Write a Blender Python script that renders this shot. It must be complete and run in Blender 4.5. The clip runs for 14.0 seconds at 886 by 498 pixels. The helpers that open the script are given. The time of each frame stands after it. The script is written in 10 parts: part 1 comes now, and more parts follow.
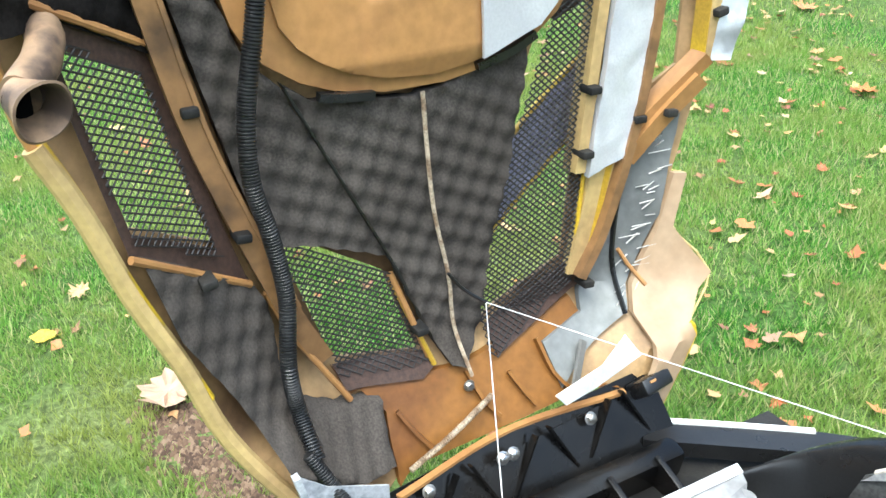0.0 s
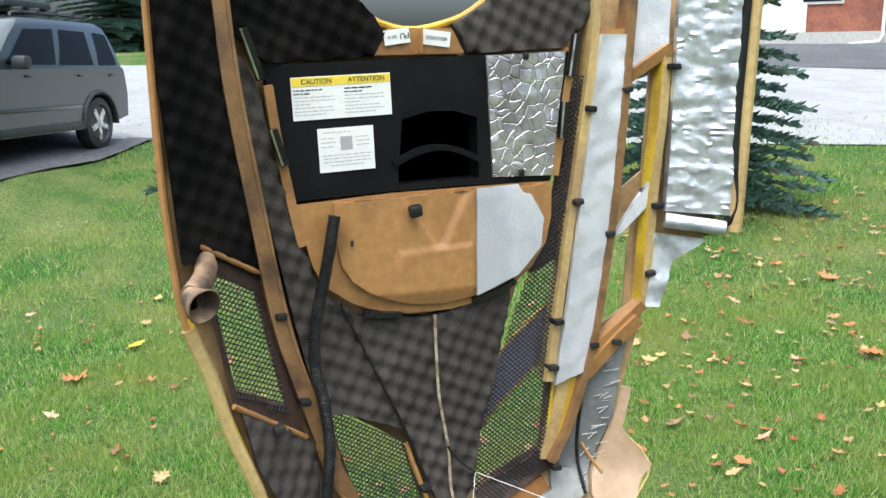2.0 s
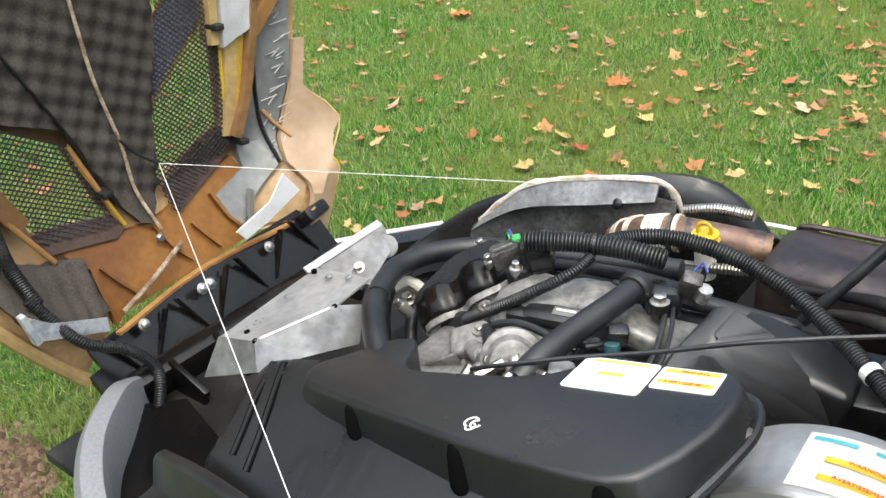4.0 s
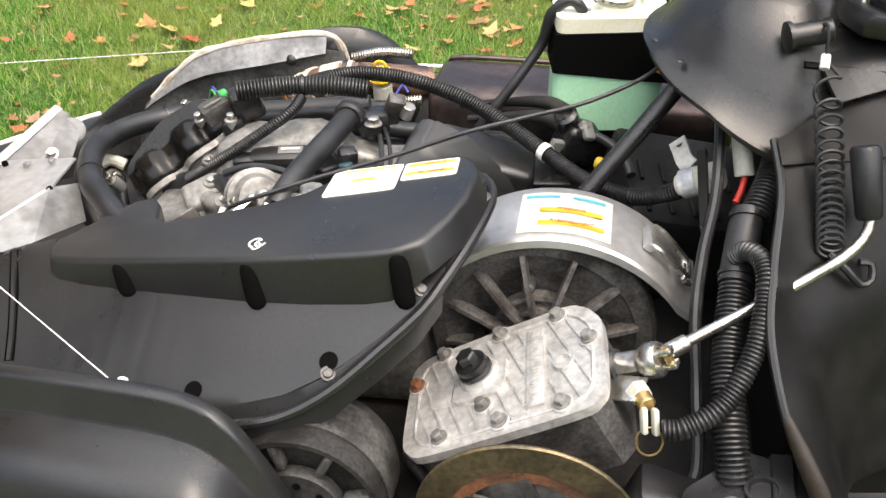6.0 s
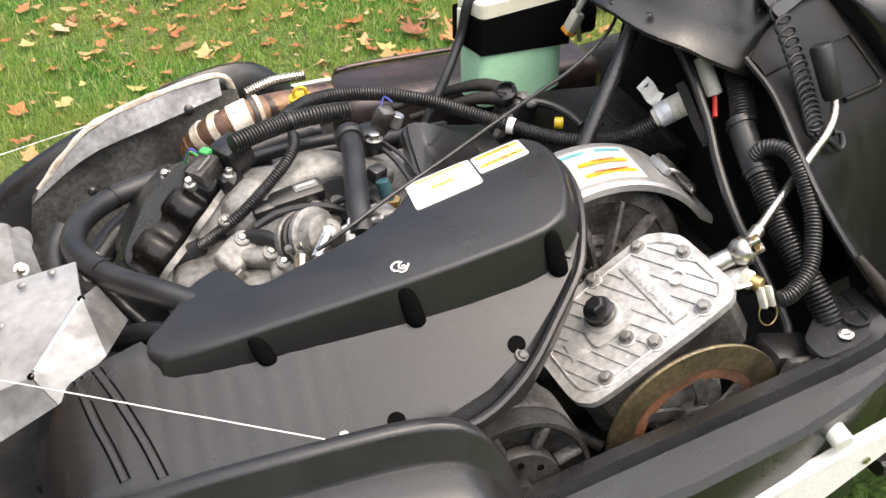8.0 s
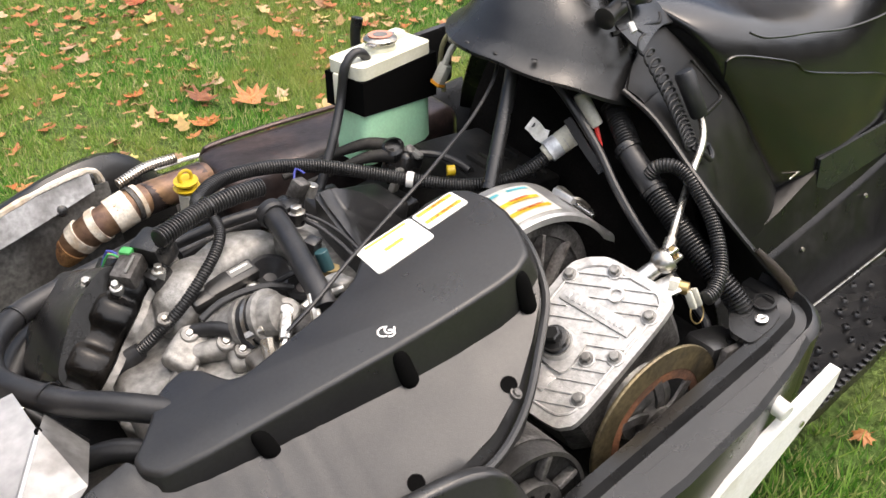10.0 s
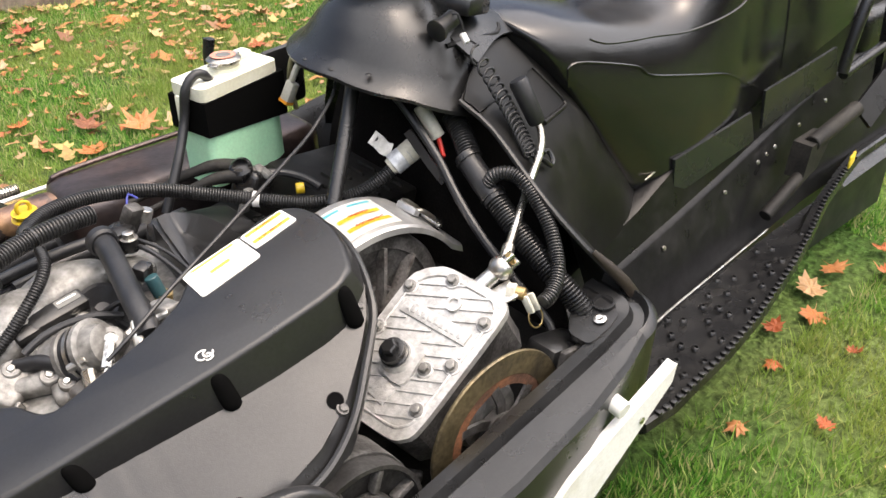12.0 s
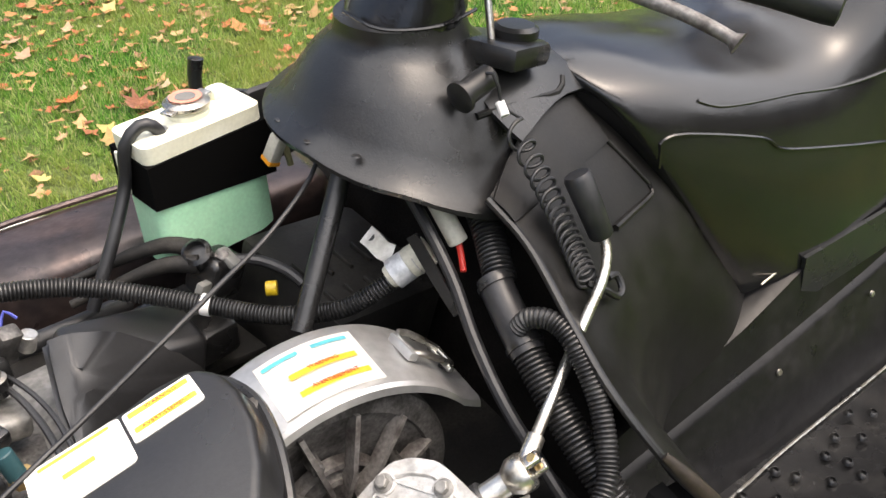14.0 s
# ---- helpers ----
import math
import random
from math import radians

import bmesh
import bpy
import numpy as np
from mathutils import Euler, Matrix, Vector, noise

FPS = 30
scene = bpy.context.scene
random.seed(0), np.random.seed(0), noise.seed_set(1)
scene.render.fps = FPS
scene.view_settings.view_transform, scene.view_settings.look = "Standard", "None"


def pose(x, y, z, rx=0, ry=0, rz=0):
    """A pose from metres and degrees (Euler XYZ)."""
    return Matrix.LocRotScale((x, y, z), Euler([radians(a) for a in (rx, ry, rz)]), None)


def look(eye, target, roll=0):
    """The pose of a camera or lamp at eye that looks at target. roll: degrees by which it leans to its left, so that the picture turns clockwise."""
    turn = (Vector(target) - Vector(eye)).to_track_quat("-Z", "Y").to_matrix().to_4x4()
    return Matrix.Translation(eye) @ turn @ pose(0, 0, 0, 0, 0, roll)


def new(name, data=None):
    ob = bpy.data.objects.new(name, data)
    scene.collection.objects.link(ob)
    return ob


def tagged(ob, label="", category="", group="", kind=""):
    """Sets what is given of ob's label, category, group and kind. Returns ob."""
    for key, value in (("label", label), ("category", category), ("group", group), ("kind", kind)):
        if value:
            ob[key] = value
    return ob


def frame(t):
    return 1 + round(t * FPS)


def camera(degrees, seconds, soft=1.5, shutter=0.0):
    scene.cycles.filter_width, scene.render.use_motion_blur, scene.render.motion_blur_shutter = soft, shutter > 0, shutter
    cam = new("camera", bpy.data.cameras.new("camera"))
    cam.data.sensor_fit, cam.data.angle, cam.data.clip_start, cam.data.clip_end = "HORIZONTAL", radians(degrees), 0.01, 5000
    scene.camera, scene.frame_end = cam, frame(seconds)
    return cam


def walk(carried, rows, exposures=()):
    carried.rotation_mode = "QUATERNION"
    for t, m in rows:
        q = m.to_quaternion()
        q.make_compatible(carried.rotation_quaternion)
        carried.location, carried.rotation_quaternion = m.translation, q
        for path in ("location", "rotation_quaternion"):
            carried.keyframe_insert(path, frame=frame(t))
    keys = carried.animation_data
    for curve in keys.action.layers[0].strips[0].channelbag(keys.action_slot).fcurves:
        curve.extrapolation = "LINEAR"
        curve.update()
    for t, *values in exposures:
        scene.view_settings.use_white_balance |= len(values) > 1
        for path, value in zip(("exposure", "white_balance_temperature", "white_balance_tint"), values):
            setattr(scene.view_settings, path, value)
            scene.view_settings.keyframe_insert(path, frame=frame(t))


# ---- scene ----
cam = camera(52.4, 14.0)
PATH = [
    (0, (0.003, 0.053, 1.503), (-1.573, 0.882, 0.591), -2.4),
    (0.5, (0.155, -0.04, 1.531), (-1.468, 0.828, 0.747), -1.9),
    (1, (0.364, -0.022, 1.575), (-1.377, 0.752, 0.967), -0.2),
    (1.5, (0.521, -0.021, 1.604), (-1.272, 0.721, 1.119), 0.1),
    (2, (0.584, -0.107, 1.631), (-1.212, 0.68, 1.236), -0.3),
    (2.5, (0.627, -0.171, 1.622), (-1.096, 0.738, 1.168), -0.8),
    (3, (0.62, -0.215, 1.526), (-0.936, 0.855, 0.865), -1.9),
    (3.5, (0.513, -0.201, 1.448), (-0.851, 1.013, 0.633), -2.5),
    (4, (0.341, -0.198, 1.406), (-0.774, 1.154, 0.442), -4.0),
    (4.2, (0.279, -0.219, 1.381), (-0.649, 1.243, 0.381), -4.0),
    (6.3, (0.218, -0.432, 1.383), (0.011, 1.188, 0.228), 1.5),
    (6.5, (0.186, -0.441, 1.388), (0.049, 1.199, 0.251), 1.6),
    (7, (-0.008, -0.48, 1.409), (0.117, 1.177, 0.296), 0.3),
    (7.2, (-0.079, -0.491, 1.415), (0.12, 1.15, 0.289), 0.0),
    (9.3, (-0.622, -0.343, 1.426), (0.301, 1.036, 0.31), 0.3),
    (9.5, (-0.631, -0.337, 1.431), (0.319, 1.033, 0.326), 0.9),
    (10, (-0.583, -0.346, 1.453), (0.427, 1.005, 0.378), -0.3),
    (10.5, (-0.561, -0.333, 1.52), (0.548, 0.973, 0.487), -1.2),
    (11, (-0.572, -0.375, 1.555), (0.636, 0.981, 0.718), -2.4),
    (11.5, (-0.554, -0.414, 1.539), (0.685, 0.889, 0.664), -2.5),
    (12, (-0.469, -0.439, 1.451), (0.659, 0.837, 0.402), -0.9),
    (12.5, (-0.26, -0.455, 1.4), (0.72, 0.883, 0.283), -0.4),
    (13, (-0.139, -0.358, 1.387), (0.855, 1.001, 0.307), 0.2),
    (13.5, (-0.134, -0.192, 1.41), (0.774, 1.209, 0.31), -2.3),
    (14, (-0.051, -0.121, 1.412), (0.85, 1.257, 0.277), -1.0),
]
EXPOSURES = [(0, 1.35, 5500, 0), (1, 1.2, 5500, 1), (1.5, 0.86, 5600, 2), (2, 0.82, 5700, 3), (2.5, 0.71, 5800, 3), (3, 0.47, 5950, 4), (3.5, 0.65, 6000, 4), (4.2, 0.72, 6050, 5), (6.3, 0.98, 6550, 10), (7.2, 0.98, 6550, 11), (9.5, 0.74, 6500, 11), (11, 0.9, 6600, 13), (12.5, 0.95, 6600, 11), (14, 0.95, 6600, 11)]
walk(cam, [(t, look(eye, target, roll)) for t, eye, target, roll in PATH], EXPOSURES)

from mathutils.geometry import delaunay_2d_cdt

# ---- light ----
world = bpy.data.worlds.new("overcast_sky")
scene.world = world
world.use_nodes = True
_wn = world.node_tree
_bg = _wn.nodes["Background"]
_sky = _wn.nodes.new("ShaderNodeTexSky")
_sky.sky_type, _sky.sun_disc = "NISHITA", False
_sky.sun_elevation, _sky.sun_rotation = radians(70), radians(135)
_sky.air_density, _sky.dust_density, _sky.ozone_density = 1.0, 8.0, 1.0
_wn.links.new(_sky.outputs[0], _bg.inputs[0])
_bg.inputs[1].default_value = 0.15
sun_data = bpy.data.lights.new("sun", "SUN")
sun_data.energy, sun_data.angle, sun_data.color = 2.45, radians(120), (1.0, 0.97, 0.92)
sun = new("sun", sun_data)
sun.matrix_world = look((0.9, -1.5, 6.0), (0, 0, 0))

# ---- materials ----


def material(name, color, rough=0.5, metal=0.0, grain=0.0, grain_size=200.0, bump=0.0, bump_size=150.0, second=None,
             patch=6.0, patch_at=(0.45, 0.6), coat=0.0, spec=0.5, random_shift=0.0):
    """A principled surface: colour with fine grain, worn patches of a second colour, relief and uneven gloss."""
    m = bpy.data.materials.new(name)
    m.use_nodes = True
    t = m.node_tree
    b = t.nodes["Principled BSDF"]
    b.inputs["Base Color"].default_value = (*color, 1)
    b.inputs["Roughness"].default_value, b.inputs["Metallic"].default_value = rough, metal
    b.inputs["Coat Weight"].default_value = coat
    b.inputs["Specular IOR Level"].default_value = spec
    co = t.nodes.new("ShaderNodeTexCoord")
    src = None
    if second is not None:
        n = t.nodes.new("ShaderNodeTexNoise")
        n.inputs["Scale"].default_value, n.inputs["Detail"].default_value = patch, 6.0
        t.links.new(co.outputs["Object"], n.inputs["Vector"])
        r = t.nodes.new("ShaderNodeMapRange")
        r.inputs["From Min"].default_value, r.inputs["From Max"].default_value = patch_at
        t.links.new(n.outputs["Fac"], r.inputs["Value"])
        x = t.nodes.new("ShaderNodeMix")
        x.data_type = "RGBA"
        x.inputs[6].default_value, x.inputs[7].default_value = (*color, 1), (*second, 1)
        t.links.new(r.outputs[0], x.inputs[0])
        src = x.outputs[2]
    if grain:
        n = t.nodes.new("ShaderNodeTexNoise")
        n.inputs["Scale"].default_value, n.inputs["Detail"].default_value = grain_size, 4.0
        t.links.new(co.outputs["Object"], n.inputs["Vector"])
        r = t.nodes.new("ShaderNodeMapRange")
        r.inputs["From Min"].default_value, r.inputs["From Max"].default_value = 0.3, 0.7
        r.inputs["To Min"].default_value, r.inputs["To Max"].default_value = 1 - grain, 1 + grain
        t.links.new(n.outputs["Fac"], r.inputs["Value"])
        x = t.nodes.new("ShaderNodeMix")
        x.data_type, x.blend_type = "RGBA", "MULTIPLY"
        x.inputs[0].default_value = 1.0
        if src:
            t.links.new(src, x.inputs[6])
        else:
            x.inputs[6].default_value = (*color, 1)
        t.links.new(r.outputs[0], x.inputs[7])
        src = x.outputs[2]
        q = t.nodes.new("ShaderNodeMapRange")
        q.inputs["From Min"].default_value, q.inputs["From Max"].default_value = 0.3, 0.7
        q.inputs["To Min"].default_value, q.inputs["To Max"].default_value = max(0.02, rough - 0.09), min(1, rough + 0.09)
        n2 = t.nodes.new("ShaderNodeTexNoise")
        n2.inputs["Scale"].default_value, n2.inputs["Detail"].default_value = 14.0, 5.0
        t.links.new(co.outputs["Object"], n2.inputs["Vector"])
        t.links.new(n2.outputs["Fac"], q.inputs["Value"])
        t.links.new(q.outputs[0], b.inputs["Roughness"])
    if random_shift:
        o = t.nodes.new("ShaderNodeObjectInfo")
        h = t.nodes.new("ShaderNodeHueSaturation")
        r = t.nodes.new("ShaderNodeMapRange")
        r.inputs["To Min"].default_value, r.inputs["To Max"].default_value = 1 - random_shift, 1 + random_shift
        t.links.new(o.outputs["Random"], r.inputs["Value"])
        t.links.new(r.outputs[0], h.inputs["Value"])
        if src:
            t.links.new(src, h.inputs["Color"])
        else:
            h.inputs["Color"].default_value = (*color, 1)
        src = h.outputs[0]
    if src:
        t.links.new(src, b.inputs["Base Color"])
    if bump:
        n = t.nodes.new("ShaderNodeTexNoise")
        n.inputs["Scale"].default_value, n.inputs["Detail"].default_value = bump_size, 5.0
        t.links.new(co.outputs["Object"], n.inputs["Vector"])
        u = t.nodes.new("ShaderNodeBump")
        u.inputs["Strength"].default_value, u.inputs["Distance"].default_value = bump, 0.002
        t.links.new(n.outputs["Fac"], u.inputs["Height"])
        t.links.new(u.outputs[0], b.inputs["Normal"])
    return m


BLACK = material("black_moulded_plastic", (0.009, 0.009, 0.0092), 0.30, grain=0.25, bump=0.12, bump_size=420, second=(0.014, 0.014, 0.014), patch=9, spec=0.55)
NOSE = material("glossy_black_nose_plastic", (0.0035, 0.0035, 0.0036), 0.24, grain=0.2, bump=0.08, bump_size=200, second=(0.008, 0.007, 0.006), patch=9, spec=0.28)
COVER = material("textured_black_cover", (0.013, 0.013, 0.0135), 0.34, grain=0.2, bump=0.10, bump_size=600, second=(0.018, 0.018, 0.018), patch=4, spec=0.6)
# Dusty plastic; base also lowered to carry the shade of the bay crevices.
DUSTY = material("dusty_black_plastic", (0.010, 0.0095, 0.009), 0.65, grain=0.35, bump=0.2, bump_size=300, second=(0.026, 0.024, 0.021), patch=12, spec=0.3)
RUBBER = material("black_rubber", (0.010, 0.0105, 0.012), 0.42, grain=0.2, bump=0.08, second=(0.02, 0.02, 0.021), patch=20)
LOOM = material("ribbed_loom_plastic", (0.010, 0.010, 0.0105), 0.34, grain=0.2, second=(0.022, 0.022, 0.022), patch=25)
LEATHER = material("seat_vinyl", (0.007, 0.007, 0.0074), 0.16, spec=0.62, grain=0.15, bump=0.12, bump_size=260, second=(0.010, 0.010, 0.0105), patch=5)
CAST = material("cast_aluminium", (0.25, 0.246, 0.235), 0.48, 0.4, grain=0.25, grain_size=110, bump=0.5, bump_size=200, second=(0.12, 0.115, 0.105), patch=24, patch_at=(0.46, 0.64))
OLDCAST = material("oxidised_aluminium", (0.22, 0.214, 0.20), 0.5, 0.4, grain=0.35, grain_size=90, bump=0.5, bump_size=160, second=(0.11, 0.104, 0.095), patch=22, patch_at=(0.46, 0.68))
PULLEY = material("dull_pulley_cast", (0.20, 0.19, 0.18), 0.55, 0.5, grain=0.3, bump=0.4, bump_size=200, second=(0.09, 0.08, 0.075), patch=30)
# Darker sheet aluminium; carries the shade on the turned-down sides of the bracket.
SHEETSHADE = material("dull_shaded_sheet_aluminium", (0.27, 0.27, 0.265), 0.45, 0.6, grain=0.2, grain_size=60, bump=0.2, bump_size=80, second=(0.18, 0.175, 0.17), patch=12)
ZINC = material("bright_zinc_shell", (0.62, 0.61, 0.58), 0.4, 0.25, grain=0.12, second=(0.45, 0.43, 0.40), patch=40)
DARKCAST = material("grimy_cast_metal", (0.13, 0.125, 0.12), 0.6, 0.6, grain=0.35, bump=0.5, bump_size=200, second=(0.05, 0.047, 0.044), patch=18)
SHEET = material("brushed_sheet_aluminium", (0.48, 0.48, 0.475), 0.36, 0.75, grain=0.12, grain_size=60, bump=0.15, bump_size=80, second=(0.45, 0.44, 0.43), patch=10)
MATT = material("matt_black_plastic", (0.005, 0.005, 0.0055), 0.55, grain=0.2, bump=0.1, bump_size=300, second=(0.008, 0.008, 0.008), patch=9, spec=0.15)
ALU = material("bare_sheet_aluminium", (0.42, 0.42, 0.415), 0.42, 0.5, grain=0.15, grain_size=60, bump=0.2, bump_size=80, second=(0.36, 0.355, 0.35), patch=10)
GALV = material("galvanised_steel", (0.58, 0.60, 0.62), 0.45, 0.4, grain=0.15, second=(0.38, 0.40, 0.43), patch=40)
STEEL = material("zinc_plated_steel", (0.60, 0.59, 0.56), 0.3, 0.95, grain=0.15, second=(0.4, 0.37, 0.32), patch=30)
RUSTY = material("rusted_steel", (0.20, 0.085, 0.04), 0.75, 0.3, grain=0.4, grain_size=150, bump=0.5, bump_size=200, second=(0.10, 0.05, 0.03), patch=14)
DISC = material("worn_brake_disc", (0.20, 0.16, 0.09), 0.42, 0.8, grain=0.3, grain_size=140, bump=0.15, second=(0.10, 0.085, 0.06), patch=16)
TAN = material("moulded_tan_plastic", (0.37, 0.192, 0.066), 0.40, grain=0.12, grain_size=60, bump=0.12, bump_size=120, second=(0.27, 0.132, 0.045), patch=7)
SHELL = material("fibreglass_hood_inside", (0.42, 0.27, 0.12), 0.55, grain=0.2, grain_size=80, bump=0.2, bump_size=120, second=(0.13, 0.075, 0.035), patch=5, patch_at=(0.46, 0.64))
OVERSPRAY = material("overspray_cream_plastic", (0.50, 0.36, 0.14), 0.55, grain=0.15, grain_size=70, bump=0.1, second=(0.34, 0.22, 0.10), patch=4, patch_at=(0.45, 0.7))
BROWN = material("rust_brown_plastic", (0.20, 0.088, 0.018), 0.50, spec=0.25, grain=0.15, grain_size=60, bump=0.1, second=(0.13, 0.052, 0.012), patch=5)
YELLOW = material("yellow_paint_edge", (0.60, 0.40, 0.02), 0.4, grain=0.15, second=(0.42, 0.26, 0.03), patch=9)
PANEL_MAT = material("satin_black_panel", (0.0060, 0.0058, 0.0056), 0.40, grain=0.25, bump=0.10, bump_size=420, second=(0.012, 0.0115, 0.011), patch=7, spec=0.22)
PLATE = material("ribbed_cast_plate", (0.50, 0.49, 0.47), 0.4, 0.45, grain=0.22, grain_size=110, bump=0.4, bump_size=220, second=(0.33, 0.315, 0.29), patch=18, patch_at=(0.5, 0.72))
FOAM = material("acoustic_foam", (0.054, 0.046, 0.039), 0.95, grain=0.3, grain_size=260, bump=0.5, bump_size=400, second=(0.070, 0.060, 0.051), patch=5, spec=0.2)
# Black felt of the hood; on the bulkhead its near-black stands in for shade.
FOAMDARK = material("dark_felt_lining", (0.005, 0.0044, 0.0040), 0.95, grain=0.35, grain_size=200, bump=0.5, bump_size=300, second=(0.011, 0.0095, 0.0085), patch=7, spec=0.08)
SHIELD = material("grimy_foil_shield", (0.31, 0.315, 0.32), 0.5, 0.4, grain=0.25, grain_size=110, bump=0.9, bump_size=40, second=(0.17, 0.17, 0.172), patch=14, patch_at=(0.45, 0.66))
FOIL = material("crinkled_foil", (0.72, 0.73, 0.75), 0.34, 0.7, grain=0.12, grain_size=40, bump=0.7, bump_size=55, second=(0.5, 0.51, 0.53), patch=18)
FOILFLAT = material("quilted_foil_sheet", (0.66, 0.66, 0.67), 0.5, 0.35, grain=0.05, grain_size=240, bump=0.6, bump_size=170, second=(0.54, 0.54, 0.56), patch=8)
RIBTAN = material("sooty_tan_rib", (0.24, 0.13, 0.052), 0.5, grain=0.15, grain_size=60, bump=0.12, bump_size=120, second=(0.07, 0.04, 0.02), patch=11, patch_at=(0.48, 0.68))
CORD = material("frayed_beige_cord", (0.42, 0.34, 0.24), 0.8, grain=0.4, grain_size=300, bump=0.5, bump_size=400, second=(0.22, 0.15, 0.09), patch=40)
SOOTY = material("sooty_tan_plastic", (0.26, 0.17, 0.10), 0.55, grain=0.2, grain_size=40, bump=0.15, second=(0.06, 0.04, 0.03), patch=22, patch_at=(0.42, 0.62))
# Near-black stands in for shade in slots, grooves, bores; also the tank band.
VOID = material("flat_black_and_recess_shade", (0.003, 0.003, 0.003), 0.95, spec=0.05)
LOBE = material("cream_oversprayed_plastic", (0.40, 0.285, 0.175), 0.5, grain=0.08, grain_size=60, bump=0.08, second=(0.30, 0.19, 0.10), patch=7, patch_at=(0.45, 0.7))
CLOUDY = material("dull_laminated_foil", (0.15, 0.155, 0.145), 0.5, 0.25, grain=0.15, grain_size=50, bump=0.5, bump_size=30, second=(0.20, 0.205, 0.195), patch=9)
MESH = material("black_wire_mesh", (0.02, 0.016, 0.014), 0.55, grain=0.2)
MESHBROWN = material("brown_mesh_margin", (0.05, 0.026, 0.017), 0.7, grain=0.35, grain_size=150, bump=0.4, bump_size=200)
WHITE = material("white_sticker", (0.80, 0.79, 0.74), 0.45, grain=0.05)
WHITEPL = material("white_plastic", (0.78, 0.78, 0.76), 0.4, grain=0.06, second=(0.66, 0.65, 0.6), patch=12)
ORANGE = material("orange_print", (0.75, 0.30, 0.02), 0.45, grain=0.05)
YPRINT = material("yellow_print", (0.80, 0.60, 0.05), 0.45, grain=0.05)
CYAN = material("cyan_print", (0.15, 0.58, 0.66), 0.45, grain=0.05)
INK = material("black_print", (0.02, 0.02, 0.02), 0.5, grain=0.05)
GREYINK = material("grey_print", (0.38, 0.38, 0.37), 0.5, grain=0.05)
COOLANT = material("green_coolant_tank", (0.42, 0.76, 0.50), 0.4, grain=0.06, second=(0.48, 0.80, 0.54), patch=10)
CREAM = material("cream_tank_plastic", (0.76, 0.76, 0.64), 0.4, grain=0.06, second=(0.68, 0.67, 0.52), patch=10)
FLEX = material("straw_braid", (0.36, 0.20, 0.08), 0.6, 0.3, grain=0.5, grain_size=420, bump=0.6, bump_size=420, second=(0.15, 0.08, 0.04), patch=30)
MUFFLER = material("brown_black_muffler", (0.042, 0.035, 0.036), 0.34, 0.5, grain=0.3, grain_size=60, bump=0.25, bump_size=120, second=(0.07, 0.05, 0.046), patch=9)
HEAT = material("heat_tinted_pipe", (0.15, 0.095, 0.075), 0.5, 0.6, grain=0.35, grain_size=50, bump=0.3, second=(0.26, 0.16, 0.09), patch=12)
WRAP = material("white_heat_wrap", (0.66, 0.62, 0.54), 0.85, grain=0.2, grain_size=200, bump=0.6, bump_size=250, second=(0.42, 0.34, 0.25), patch=25)
YCAP = material("yellow_plastic", (0.52, 0.36, 0.015), 0.4, grain=0.15)
RED = material("red_plastic", (0.60, 0.03, 0.02), 0.4, grain=0.1)
GREENPL = material("green_plastic", (0.05, 0.30, 0.08), 0.4, grain=0.1)
TEAL = material("teal_plastic", (0.025, 0.07, 0.08), 0.4, grain=0.1)
BLUEPL = material("blue_plastic", (0.05, 0.06, 0.30), 0.4, grain=0.1)
GREYPL = material("grey_plastic", (0.15, 0.15, 0.14), 0.5, grain=0.1)
CONNECTOR = material("pale_connector_plastic", (0.48, 0.47, 0.40), 0.5, grain=0.1)
BRASS = material("brass", (0.50, 0.36, 0.16), 0.35, 0.9, grain=0.15)
STRING = material("white_cord", (0.74, 0.73, 0.70), 0.8, grain=0.15)
TUNNEL = material("black_painted_tunnel", (0.008, 0.008, 0.0085), 0.34, 0.1, grain=0.3, grain_size=60, bump=0.06, spec=0.22, second=(0.014, 0.0135, 0.014), patch=7)
BOARD = material("black_running_board", (0.008, 0.008, 0.0085), 0.26, 0.1, grain=0.4, grain_size=100, bump=0.15, second=(0.018, 0.0175, 0.017), patch=16)

# ---- shaping ----


def thing(name, label, category, group="", kind="", at=(0, 0, 0)):
    ob = new(name)
    ob.location = at
    bpy.context.view_layer.update()
    return tagged(ob, label, category, group, kind)


def part(name, bm, mat, parent=None, label="", sharp=35):
    """Links a bmesh as one mesh object under a thing or a part."""
    bmesh.ops.recalc_face_normals(bm, faces=bm.faces)
    me = bpy.data.meshes.new(name)
    bm.to_mesh(me)
    bm.free()
    me.materials.append(mat)
    me.polygons.foreach_set("use_smooth", [True] * len(me.polygons))
    me.set_sharp_from_angle(angle=radians(sharp))
    ob = new(name, me)
    if parent:
        ob.parent = parent
        if parent.type == "EMPTY":
            ob.matrix_parent_inverse = Matrix.Translation(-parent.location)
    if label:
        ob["label"] = label
    return ob


def bev(bm, verts, r, seg=2):
    vs = set(verts)
    es = [e for e in bm.edges if e.verts[0] in vs and e.verts[1] in vs and e.calc_face_angle(0) > 0.5]
    bmesh.ops.bevel(bm, geom=es, offset=r, segments=seg, profile=0.5, affect="EDGES", clamp_overlap=True)


def box(bm, size, m, r=0.003, seg=2):
    vs = bmesh.ops.create_cube(bm, size=1.0, matrix=m @ Matrix.Diagonal((*size, 1)))["verts"]
    if r:
        bev(bm, vs, r, seg)
    return bm


